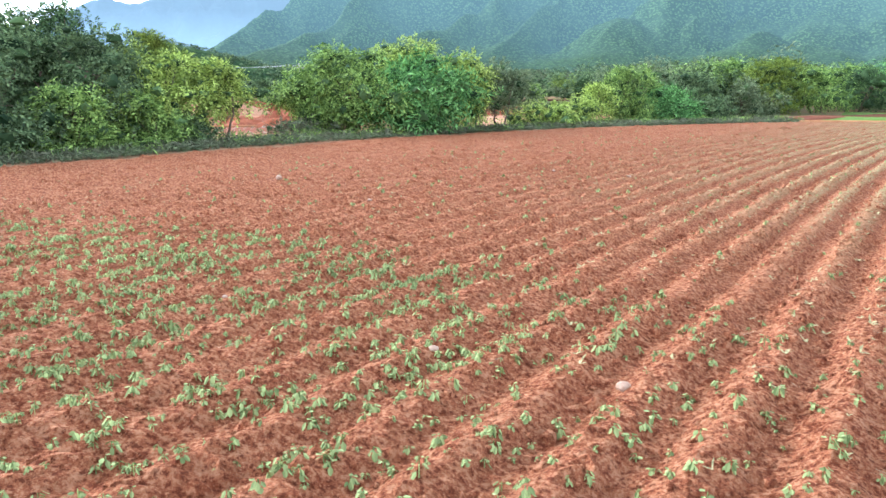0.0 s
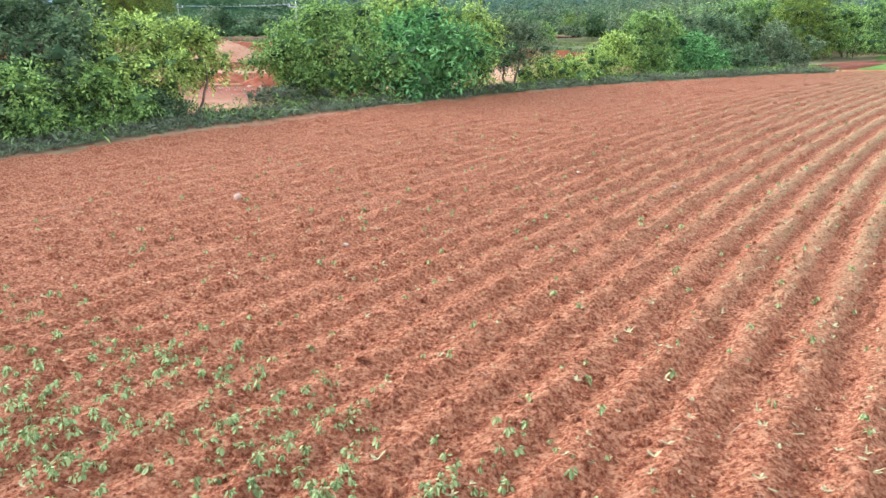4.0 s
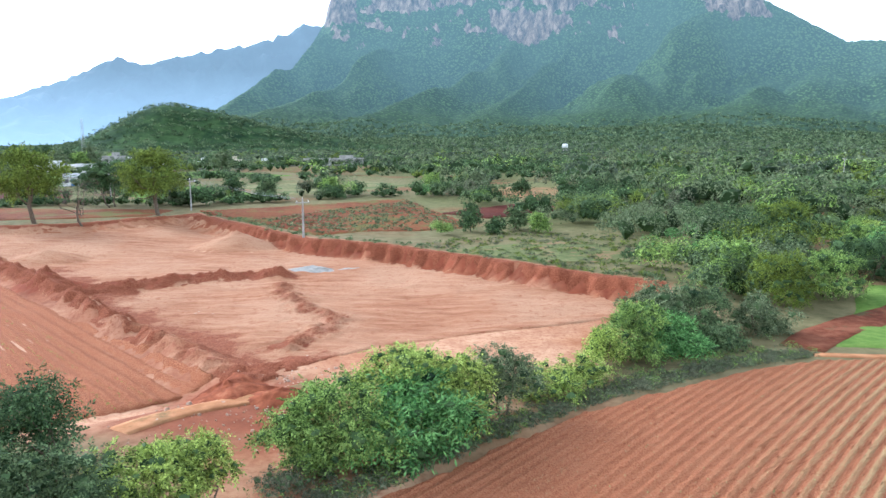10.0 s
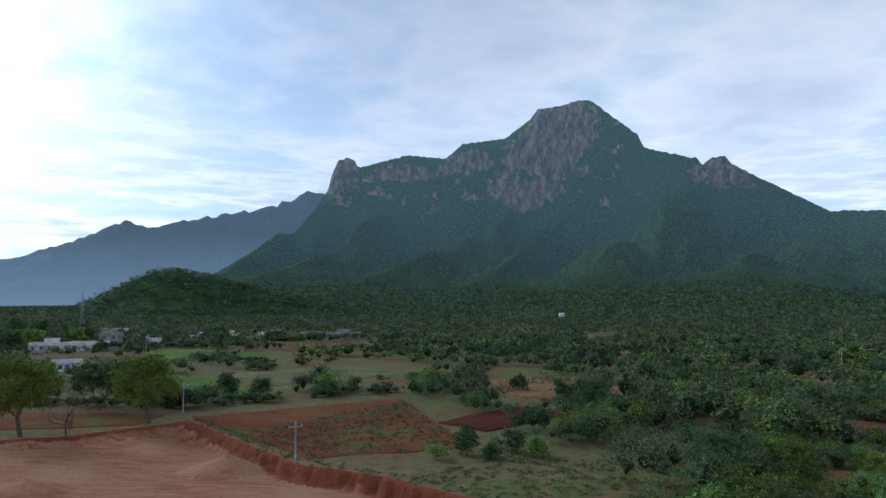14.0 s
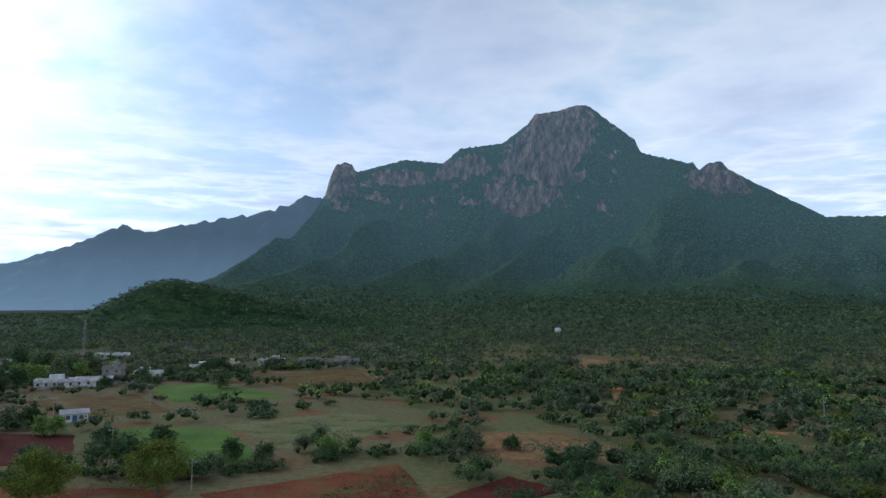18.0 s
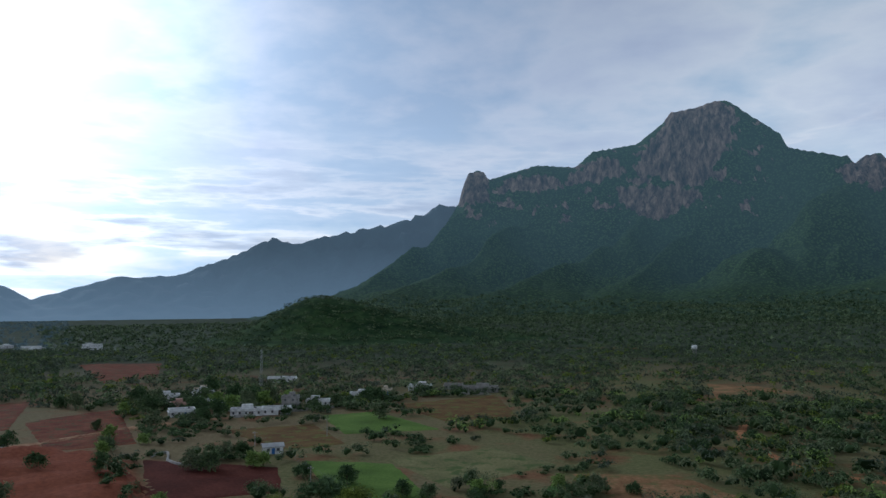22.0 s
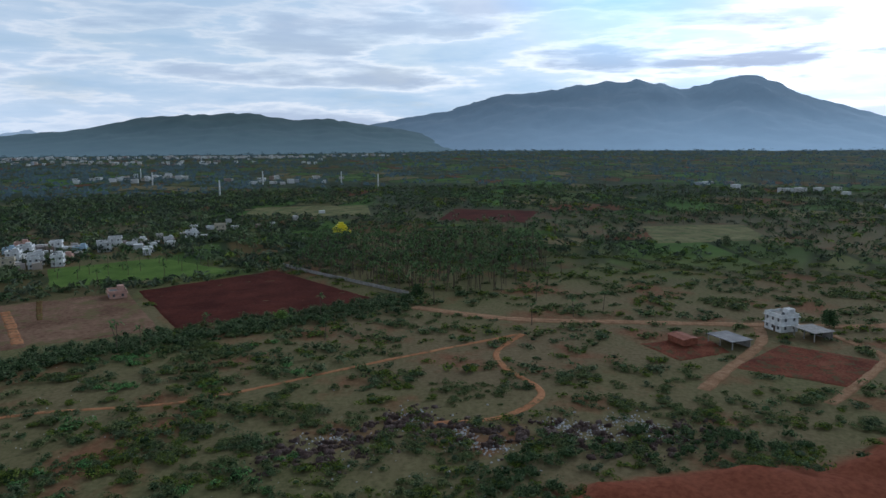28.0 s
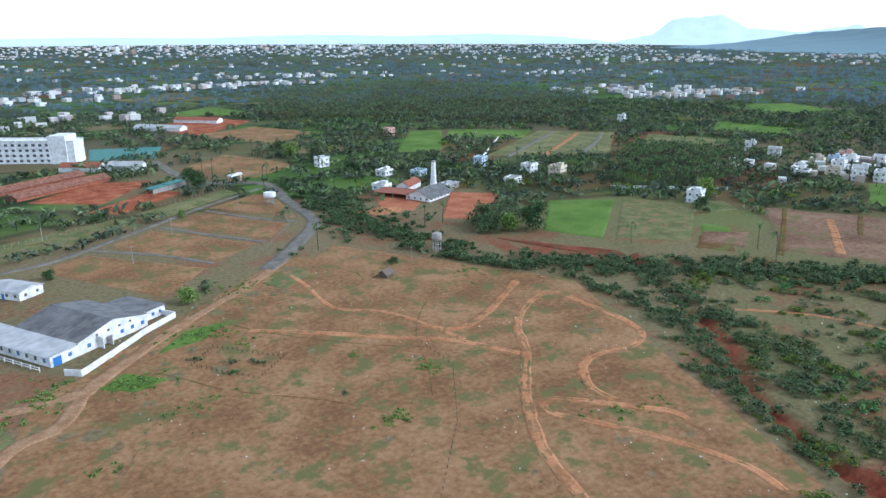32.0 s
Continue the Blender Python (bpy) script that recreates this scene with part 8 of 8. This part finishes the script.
town("city_edge", "pale specks of a city on the horizon", x, y, 5, (5, 10), (2.6, 6))

# ---- the pit: gravel heap, rubble, spoil ----
def heap(name, label, x, y, rx, ry, h, material, seed, category="heap"):
    """A heap of loose stuff with an uneven surface."""
    u, v = np.meshgrid(np.linspace(0, 1, 14), np.linspace(0, math.tau, 37))
    r = 1 + 0.22 * waves(np.cos(v) * 3, np.sin(v) * 3, 3, seed, 3)
    px_, py_ = x + u * np.cos(v) * rx * r, y + u * np.sin(v) * ry * r
    pz = land(px_, py_) + h * (1 - u) ** 1.1 * (1 + 0.3 * waves(px_, py_, 1.6, seed + 1, 3)) - 0.12 * u ** 3
    i = (np.arange(36)[:, None] * 14 + np.arange(13)[None, :]).ravel()
    q = np.stack([i, i + 1, i + 15, i + 14], -1)
    return tagged(new(name, grid_mesh(name, np.stack([px_, py_, pz], -1).reshape(-1, 3), q, material)), label, category)


heap("gravel_mound", "low grey gravel mound on the pit floor", -14.5, 80.5, 3.4, 2.2, 0.45, M_GREY, 5)
heap("gravel_spread", "thin spread of grey gravel", -10.8, 81.0, 2.6, 1.5, 0.12, M_GREY, 6)
heap("earth_mound", "red earth mound near the bushes", -10.5, 37.5, 2.6, 2.0, 0.7, M_RED, 7)
heap("earth_mound", "broad brown earth mound by the kiln", -92, -432, 15, 8, 2.2, M_TRACK, 14)
heap("earth_mound", "red earth mound near the bushes", -7.6, 36.0, 2.0, 1.6, 0.5, M_RED, 8)


def stone_mesh(seed, size, material):
    r = np.random.default_rng(seed)
    bm = bmesh.new()
    bmesh.ops.create_icosphere(bm, subdivisions=2, radius=size)
    s = r.uniform(0.6, 1.2, 3)
    for v in bm.verts:
        k = 1 + 0.22 * noise.noise(v.co / size * 1.3 + Vector((seed * 3.1, 0, 0)))
        v.co = Vector((v.co.x * s[0], v.co.y * s[1], v.co.z * s[2] * 0.7)) * k
    me = bpy.data.meshes.new("stone")
    bm.to_mesh(me)
    bm.free()
    me.materials.append(material)
    return me


def rubble(name, label, x, y, size, material, seed, lift=None):
    """Loose lumps as one mass: rough eight-cornered pieces."""
    r = np.random.default_rng(seed)
    n = len(x)
    base = land(x, y) if lift is None else lift
    o = np.array([(-1, -1, -0.6), (1, -1, -0.6), (1, 1, -0.6), (-1, 1, -0.6), (-0.7, -0.7, 0.7), (0.7, -0.7, 0.6), (0.7, 0.7, 0.7), (-0.7, 0.7, 0.6)])
    p = o[None] * (1 + 0.35 * r.normal(size=(n, 8, 3))) * np.broadcast_to(size, n)[:, None, None] * 0.5
    a = r.uniform(0, math.tau, n)[:, None]
    px_ = p[..., 0] * np.cos(a) - p[..., 1] * np.sin(a)
    py_ = p[..., 0] * np.sin(a) + p[..., 1] * np.cos(a)
    co = np.stack([px_ + x[:, None], py_ + y[:, None], p[..., 2] + (base + np.broadcast_to(size, n) * 0.12)[:, None]], -1)
    f = np.array([(4, 5, 6, 7), (0, 1, 5, 4), (1, 2, 6, 5), (2, 3, 7, 6), (3, 0, 4, 7)])
    q = (np.arange(n)[:, None, None] * 8 + f[None]).reshape(-1, 4)
    return tagged(new(name, grid_mesh(name, co.reshape(-1, 3), q, material, True)), label, "rubble", kind="stuff")


r6 = np.random.default_rng(6)
x, y = np.concatenate([r6.normal(-8.5, 2.2, 420), r6.normal(-21, 3.0, 90)]), np.concatenate([r6.normal(36, 3.2, 420), r6.normal(64, 5, 90)])
rubble("rubble", "loose red clods and stones", x, y, r6.uniform(0.04, 0.1, len(x)) * (1 + 1.5 * (r6.random(len(x)) > 0.9)), M_STONE, 9)
x, y = r6.uniform(-45, 14, 200), r6.uniform(48, 100, 200)
ok = inside_by(x, y, PIT) < -1
rubble("pit_clods", "scattered clods on the pit floor", x[ok], y[ok], r6.uniform(0.03, 0.1, int(ok.sum())), M_RED, 10)

# ---- rubbish on the waste land ----
x, y = cluster([(-148.2, -135.8, 3, 3, 130), (-162.6, -116.4, 3, 3, 130), (-150.8, -102.6, 3, 3, 130), (-145.1, -94.2, 3, 3, 130), (-159.1, -76.2, 3, 3, 130), (-154.5, -67.8, 3, 3, 130), (-162.3, -57.9, 3, 3, 130), (-155.1, -51.7, 3, 3, 130), (-140, -120, 18, 18, 160)])
rubble("refuse", "grey and white dumped refuse", x, y, rng.uniform(0.15, 0.7, len(x)) ** 1.5, M_LITTER, 11)
pts = bend(DUMP, 1.0)
pick = rng.integers(0, len(pts), 3400)
x, y = pts[pick, 0] + rng.normal(size=3400) * 4.6, pts[pick, 1] + rng.normal(size=3400) * 3.4
ok = waves(x, y, 7, 72, 2) > 0.02
x, y = x[ok], y[ok]
rubble("spoil", "dark dumped soil and rubble", x, y, 0.35 + 1.5 * rng.random(len(x)) ** 2.5, M_RUBBLE, 12)
x, y = ring(rng, 480, 100, 300, 128, 188, 20, -60)
rubble("litter_specks", "pale litter scattered on the dry plot", x, y, rng.uniform(0.14, 0.36, len(x)), M_WHITE, 13)

# ---- fence posts on the dry plot ----
post_me = new_mesh("post", *boxes([(-0.09, -0.09, -0.3, 0.09, 0.09, 1.5)]), M_CONC)


def post_fence(label, points, step, me=None):
    root = new("post_fence")
    tagged(root, label, "fence", "post fences")
    line = np.array(points, float)
    for (ax, ay), (bx, by) in zip(line[:-1], line[1:]):
        n = max(1, int(math.hypot(bx - ax, by - ay) / step))
        for k in range(n):
            px_, py_ = ax + (bx - ax) * k / n, ay + (by - ay) * k / n
            ob = part("post", me or post_me, root)
            ob.location = (px_, py_, float(land(np.array([px_]), np.array([py_]))[0]))


dark_post = new_mesh("post", *boxes([(-0.08, -0.08, -0.3, 0.08, 0.08, 0.9)]), M_BARK)
post_fence("square enclosure of dark stone posts", [(29, -294), (15, -277), (5, -287), (21, -304), (29, -294)], 1.6, dark_post)
post_fence("line of dark stone fence posts", [(-2, -208), (-20, -232), (-34, -258), (-34, -279)], 2.5, dark_post)
post_fence("line of grey fence posts by the road", [(-20, -392), (-44, -430), (-50, -462)], 3.0)
post_fence("line of grey fence posts round plots", [(23, -489), (-8, -506), (-42, -532)], 3.0)
post_fence("line of white fence posts", [(80, -448), (50, -462), (26, -486)], 3.0)
# low earth bunds and dark hedges on the plot
track("bund", "low dark earth bund across the plot", [(40, -296), (34, -289), (23, -274), (7, -260), (-3, -250)], 0.3, M_BROWNF, 0.1, -0.03, "bund")
track("bund", "low dark earth bund across the plot", [(-20, -244), (-28, -262), (-35, -282), (-48, -302), (-69, -325)], 0.3, M_BROWNF, 0.1, -0.03, "bund")
track("bund", "low dark earth bund across the plot", [(12, -318), (-1, -301), (-22, -281), (-36, -272)], 0.3, M_BROWNF, 0.1, -0.03, "bund")
x, y = cluster([(-28, -262, 1.6, 3, 30), (-8, -240, 2.4, 1.8, 30), (44, -291, 4, 2.5, 70), (22, -316, 6, 3, 70), (66, -291, 3, 3, 30), (-13, -279, 1.6, 1, 10), (56, -251, 2, 1, 10), (0, -352, 6, 5, 40), (30, -270, 4, 3, 14), (-60, -216, 7, 2, 26), (-88, -330, 8, 5, 50), (-48, -338, 3, 3, 12), (60, -300, 4, 4, 20), (78, -282, 4, 4, 30), (20, -285, 1.2, 1.2, 5), (12, -302, 2, 2, 10), (-14, -196, 3, 2, 12)])
shrubs("plot_weeds", "patches of green weeds on the dry plot", x, y, rng.uniform(0.5, 1.4, len(x)), 46, 0.3, L_FRESH, 1301, 0.45)
x, y = ring(rng, 900, 90, 300, 128, 190, 20, -60)
ok = (inside_by(x, y, PATCHES[[len(p) for p in PATCHES].index(4)]) > -1e9) & (waves(x, y, 26, 99, 3) > 0.15)
shrubs("plot_grass", "low grass tufts on the dry plot", x[ok], y[ok], rng.uniform(0.3, 0.7, int(ok.sum())), 16, 0.28, L_OLIVE, 1302, 0.35)

x, y = np.array([19.0, 12.5, 27.5, 20.5, -2.0]), np.array([-290.0, -286.5, -298.0, -284.0, -258.0])
shrubs("enclosure_bush", "dark bushes inside the post enclosure", x, y, np.array([2.4, 2.6, 2.2, 1.6, 1.4]), 220, 0.3, L_SCRUB, 1303, 0.6)

# ---- the ploughed field's small things ----
def on_rows(rng, n, s0, s1, n0, n1, spread_):
    """Places on the crests of the furrows."""
    s = rng.uniform(s0, s1, n)
    k = (np.round(rng.uniform(n0, n1, n) / ROW) + 0.5) * ROW + rng.normal(size=n) * spread_
    px_, py_ = row_place(s, k)
    return px_, py_, furrows(s, k), s, k


rs = np.random.default_rng(61)


def seedling_mesh(seed):
    """A bean seedling: a stem and drooping rounded leaves, each folded along its midrib."""
    r = np.random.default_rng(seed)
    quads = []
    h = r.uniform(0.045, 0.075)
    for k in range(r.integers(6, 10)):
        a = r.uniform(0, math.tau)
        z = h * r.uniform(0.55, 1.05)
        l, w = r.uniform(0.026, 0.042), r.uniform(0.019, 0.031)
        d = np.array([math.cos(a) * 0.8, math.sin(a) * 0.8, r.uniform(-1.1, 0.15)])
        s = np.array([-math.sin(a), math.cos(a), 0]) * w / 2
        b = np.array([math.cos(a) * 0.014, math.sin(a) * 0.014, z])
        fold = np.array([0, 0, -0.005])
        tip, sag = b + d * l + [0, 0, -0.004], np.array([0, 0, 0.004])
        for side in (1, -1):
            q = [b, b + d * l * 0.35 + side * s + fold + sag, b + d * l * 0.75 + side * s * 0.75 + fold, tip]
            quads.append(q if side > 0 else q[::-1])
    for a in (0.0, 1.57):
        s = np.array([math.cos(a), math.sin(a), 0]) * 0.004
        quads.append([-s, s, s * 0.7 + [0, 0, h], -s * 0.7 + [0, 0, h]])
    return np.array(quads)


def tuft_mesh(seed):
    """A withered seedling far off: a few pale blades."""
    r = np.random.default_rng(seed)
    quads = []
    for k in range(3):
        a, l, w = r.uniform(0, math.tau), r.uniform(0.015, 0.036), r.uniform(0.005, 0.01)
        d, s = np.array([math.cos(a), math.sin(a), r.uniform(0.1, 0.9)]), np.array([-math.sin(a), math.cos(a), 0]) * w
        quads.append([-s * 0.4, s * 0.4, d * l * 0.6 + s, d * l - s * 0.3])
    return np.array(quads)


PROTO = [seedling_mesh(k) for k in range(8)]
TUFTS = [tuft_mesh(k) for k in range(8)]


def seedlings(name, label, px_, py_, pz, seed, scale, kinds=PROTO, leaf=L_SEED):
    r = np.random.default_rng(seed)
    out = []
    for k in range(8):
        sel = np.arange(len(px_)) % 8 == k
        n = int(sel.sum())
        a = r.uniform(0, math.tau, n)
        sc = r.uniform(0.35, 1.1, n) * scale
        q = kinds[k]
        x_ = q[None, ..., 0] * np.cos(a)[:, None, None] - q[None, ..., 1] * np.sin(a)[:, None, None]
        y_ = q[None, ..., 0] * np.sin(a)[:, None, None] + q[None, ..., 1] * np.cos(a)[:, None, None]
        z_ = np.broadcast_to(q[None, ..., 2], x_.shape)
        g = np.stack([x_, y_, z_], -1) * sc[:, None, None, None] + np.stack([px_[sel], py_[sel], pz[sel]], -1)[:, None, None]
        out.append(g.reshape(-1, 4, 3))
    return tagged(new(name, leaves_mesh(name, np.concatenate(out), leaf)), label, "seedlings", kind="stuff")


# thick where the camera starts, thin further out
px_, py_, pz, ss, kk = on_rows(rs, 29000, 1.0, 14, -13, 6, 0.16)
want = (0.68 * smooth(1.0, -3.0, kk - 0.6 + 0.35 * ss) + 0.2) * smooth(1.4, -0.6, py_ - np.interp(px_, [-6, -2, 0, 1.4, 2.3, 6], [9.0, 7.8, 6.4, 5.4, 4.7, 3.6])) + 0.012
ok = rs.random(len(px_)) < want * (0.5 + 0.8 * (waves(px_, py_, 1.6, 63, 2) > -0.1))
px_, py_, pz = px_[ok], py_[ok], pz[ok]
near_ = np.argsort(np.hypot(px_ - 0.3, py_ - 3.6))
L8 = []
for k in range(8):
    L8.append(leaves_mesh("seedling", PROTO[k], L_SEED))
for j, i_ in enumerate(near_[:280]):
    ob = tagged(new("seedling", L8[j % 8]), "pale green bean seedling in red soil", "seedling", "seedlings in the field")
    ob.matrix_basis = Matrix.LocRotScale((px_[i_], py_[i_], pz[i_] - 0.01), Euler((0, 0, rs.uniform(0, 6.28))), Vector((1, 1, 1)) * rs.uniform(0.4, 1.1))
rest = near_[280:]
seedlings("seedling_rows", "rows of pale green seedlings", px_[rest], py_[rest], pz[rest], 64, 1.0)
px_, py_, pz, ss, kk = on_rows(rs, 170000, 3, 52, -14, 32, 0.1)
keep_ = (0.08 + 0.92 * smooth(-4, 4, kk + 0.15 * ss - 1)) * (0.35 + 0.65 * (waves(px_, py_, 2.2, 67, 3) > -0.15)) * smooth(2, 7, ss)
ok = (inside_by(px_, py_, FIELD) < -0.5) & (rs.random(len(px_)) < keep_)
seedlings("withered_rows", "pale withered seedlings along the furrows", px_[ok], py_[ok], pz[ok] + 0.012, 65, 1.75, TUFTS, L_WITHER)
px_, py_, pz, ss, kk = on_rows(rs, 9000, 4, 30, -12, 16, 0.09)
ok = (inside_by(px_, py_, FIELD) < -0.5) & (rs.random(len(px_)) < 0.12 + 0.2 * smooth(0, 5, kk))
seedlings("sparse_seedlings", "thin green crop along the furrows", px_[ok], py_[ok], pz[ok], 68, 1.0)
# thin crop in rows on the terrace beyond the hedge
way_, off_ = np.array([-0.695, 0.719]), np.array([0.719, 0.695])
u_, v_ = rs.uniform(0, 80, 30000), rs.integers(-46, -1, 30000) * 0.9 + rs.normal(size=30000) * 0.08
tx, ty = -11.2 + way_[0] * u_ + off_[0] * v_, 37.5 + way_[1] * u_ + off_[1] * v_
ok = (inside_by(tx, ty, outline([(-12, 38), (-64, 90), (-94, 66), (-30, 24)])) < 0) & (waves(tx, ty, 9, 69, 3) > -0.3)
seedlings("terrace_crop", "thin yellow-green crop rows on the terrace", tx[ok], ty[ok], land(tx[ok], ty[ok]) + 0.12, 70, 3.2, TUFTS, L_YELLOW)
# stones, clods and straw
for j in range(18):
    a_, b_2 = rs.uniform(1.5, 20), rs.uniform(-9, 9)
    gx_, gy_ = row_place(np.array([a_]), np.array([b_2]))
    if inside_by(gx_, gy_, FIELD)[0] > -0.5:
        continue
    me = stone_mesh(j, rs.uniform(0.02, 0.045), M_STONE)
    ob = tagged(new("stone", me), "small pale stone lying on ploughed soil", "stone", "stones on the field")
    ob.location = (gx_[0], gy_[0], float(furrows(np.array([a_]), np.array([b_2]))[0]) + 0.015)
st_ = tagged(new("stone", stone_mesh(91, 0.07, M_STONE)), "pale round stone lying on ploughed soil", "stone", "stones on the field")
st_.location = (-3.0, 13.4, 0.1)
n_ = rs.uniform(-11, 11, 30000)
s_ = 1 + 21 * rs.random(30000) ** 1.5
gx_, gy_ = row_place(s_, n_)
ok = inside_by(gx_, gy_, FIELD) < -0.4
sz = rs.uniform(0.008, 0.034, len(s_)) * (1 + 1.4 * (rs.random(len(s_)) > 0.96))
rubble("clods", "crumbly red clods on the ploughed field", gx_[ok], gy_[ok], sz[ok], M_FIELD, 66, furrows(s_, n_)[ok])
n = 900
s_, n_ = 1 + 30 * rs.random(n), rs.uniform(-12, 14, n)
gx_, gy_ = row_place(s_, n_)
gz = furrows(s_, n_) + 0.02
a = rs.uniform(0, math.tau, n)
l = rs.uniform(0.02, 0.08, n)
dx, dy = np.cos(a) * l, np.sin(a) * l
w = 0.0022
strips = np.stack([np.stack([gx_ - dx - dy / l * w, gy_ - dy + dx / l * w, gz], -1), np.stack([gx_ - dx + dy / l * w, gy_ - dy - dx / l * w, gz], -1),
                   np.stack([gx_ + dx + dy / l * w, gy_ + dy - dx / l * w, gz + 0.01], -1), np.stack([gx_ + dx - dy / l * w, gy_ + dy + dx / l * w, gz + 0.01], -1)], 1)
tagged(new("straw", leaves_mesh("straw", strips, M_STRAW)), "dry straw bits on the field", "straw", kind="stuff")

# ---- weeds on the bank along the field ----
rim_line = bend([(-42, 128), (-27.6, 108), (-17, 94.8), (-9.6, 90.3), (1.2, 81.3), (6.8, 75.4), (14.8, 68.2), (18.2, 64.5)], 0.6)
rw = np.random.default_rng(1405)
pick = rw.integers(0, len(rim_line), 150)
x, y = rim_line[pick, 0] + 0.6 + rw.normal(size=150) * 0.7, rim_line[pick, 1] + 0.5 + rw.normal(size=150) * 0.7
shrubs("rim_weeds", "green weeds along the top of the pit wall", x, y, rw.uniform(0.25, 0.7, 150), 26, 0.22, L_SCRUB, 1405, 0.7, 0.4)
bank = bend([(-17.4, 10.2), (-10.8, 16.5), (-7.9, 21.0), (-5.0, 24.8), (-2.7, 27.6), (1.4, 31.6), (6.5, 36.0), (14.4, 41.0), (19.5, 43.2)], 0.5)
for m_, label, n, wide, size, ls, seed in ((L_GREYG, "dry grey-green grass on the bank", 1100, 0.45, (0.14, 0.42), 0.14, 1401), (L_OLIVE, "green weeds on the bank", 420, 0.8, (0.15, 0.45), 0.13, 1402), (L_FRESH, "fresh weeds under the trees", 380, 1.3, (0.3, 0.7), 0.12, 1403)):
    r = np.random.default_rng(seed)
    pick = r.integers(0, len(bank), n)
    x, y = bank[pick, 0] + 0.15 + r.normal(size=n) * wide - (0.5 if m_ is L_FRESH else 0), bank[pick, 1] - 0.1 + r.normal(size=n) * wide + (0.5 if m_ is L_FRESH else 0)
    ok = (inside_by(x, y, FIELD) > 0.15) & (inside_by(x, y, PIT) > 0)
    shrubs("bank_weeds", label, x[ok], y[ok], r.uniform(*size, int(ok.sum())), 26, ls, m_, seed, 0.7, 0.3)

r = np.random.default_rng(1406)
pick = r.integers(0, len(bank), 2200)
x, y = bank[pick, 0] + 0.5 + r.normal(size=2200) * 0.45, bank[pick, 1] - 0.45 + r.normal(size=2200) * 0.45
ok = inside_by(x, y, FIELD) > 0.05
half = r.random(len(x)) < 0.5
for m_, sel in ((L_GREYG, ok & half), (L_OLIVE, ok & ~half)):
    shrubs("edge_grass", "short dry grass along the field edge", x[sel], y[sel], r.uniform(0.1, 0.28, int(sel.sum())), 22, 0.1, m_, 1407, 0.6, 0.25)

# ---- single trees on the plain ----
PROTO_TREES = []
for k, (leaf, h, sp) in enumerate([(L_DARK, 5.2, 2.3), (L_SCRUB, 4.4, 2.4), (L_FRESH, 4.8, 2.0), (L_OLIVE, 5.6, 2.6), (L_DARK, 3.8, 1.9)]):
    PROTO_TREES.append(plant("plain_tree", ["dark round-crowned tree on the plain", "broad green thorn tree on the plain", "fresh green leafy tree on the plain", "olive-green spreading tree on the plain", "small dark tree between fields"][k],
                             [-46, -39, -26, 7, 17][k], [160, 160, 166, 174, 174][k], h, sp, leaf, 800 + k, 620, 0.5, 1, 9, 0.3, group="single trees on the plain", trunk_r=0.07))
rt = np.random.default_rng(83)
village_trees = [(-140 - 95 * rt.random(), 288 + 95 * rt.random()) for _ in range(26)]
spots = village_trees + [(-170.6, 207.5), (-165.3, 222.7), (-163.7, 264.1), (-166.0, 165.4), (-144.0, 166.7), (-121.4, 76.0), (-106.2, 137.6), (-86.6, 100.5), (-212.2, 144.1), (-211.3, 205.6), (-116.2, 182.6), (-104.6, 190.3), (-262.7, 312.3), (-247.2, 345.1), (-203.7, 247.9), (-263.4, 224.5), (-245.3, 69.1), (-475.1, 66.7), (-431.0, 26.3), (-260.9, 38.7), (-223.7, 98.0),
         (-102, 193), (-120, 201), (-82, 178), (-66, 172), (28, 156), (-4, 173), (-92, 300), (6, 98), (3, 101), (9, 103), (12, 100), (-142, 121), (-129, 84), (-240, 172), (-287, 252), (-436, 29), (-484, 70), (-247, 66), (-222, 160),
         (-170, 278), (-187, 233), (-182, 257), (-272, 313), (-168, 274), (-171, 236), (-161, 191), (-123, 184), (-115, 204), (-110, 360), (-130, 352), (-156, 345), (-172, 328), (-118, 372), (-135, 330),
         (-122, -382), (-128, -368), (-134, -378), (-130, -390), (-139, -364), (-119, -371), (-262, -180), (-272, -168), (-302, -133), (-310, -128), (-240, -355), (-262, -372), (-180, -440), (-210, -470), (-165, -500), (-60, -350), (20, -345), (12, -352), (-24, -560), (60, -396), (-103, -634), (-106, -614), (-118, -589), (-122, -540), (-24, -537), (36, -480), (-2, -470)]
for k, (x, y) in enumerate(spots):
    s_ = rt.uniform(0.8, 1.5) * (1.9 if (-400 < y < -355 and x < -100) or y < -535 else 1.45 if y > 280 else 0.55 if (0 < x < 14 and 95 < y < 106) else 1.0)
    z = float(land(np.array([float(x)]), np.array([float(y)]))[0]) - 0.1
    copy_thing(PROTO_TREES[k % 5], Matrix.LocRotScale((x, y, z), Euler((0, 0, rt.uniform(0, 6.28))), Vector((s_, s_, s_ * rt.uniform(0.85, 1.15)))))
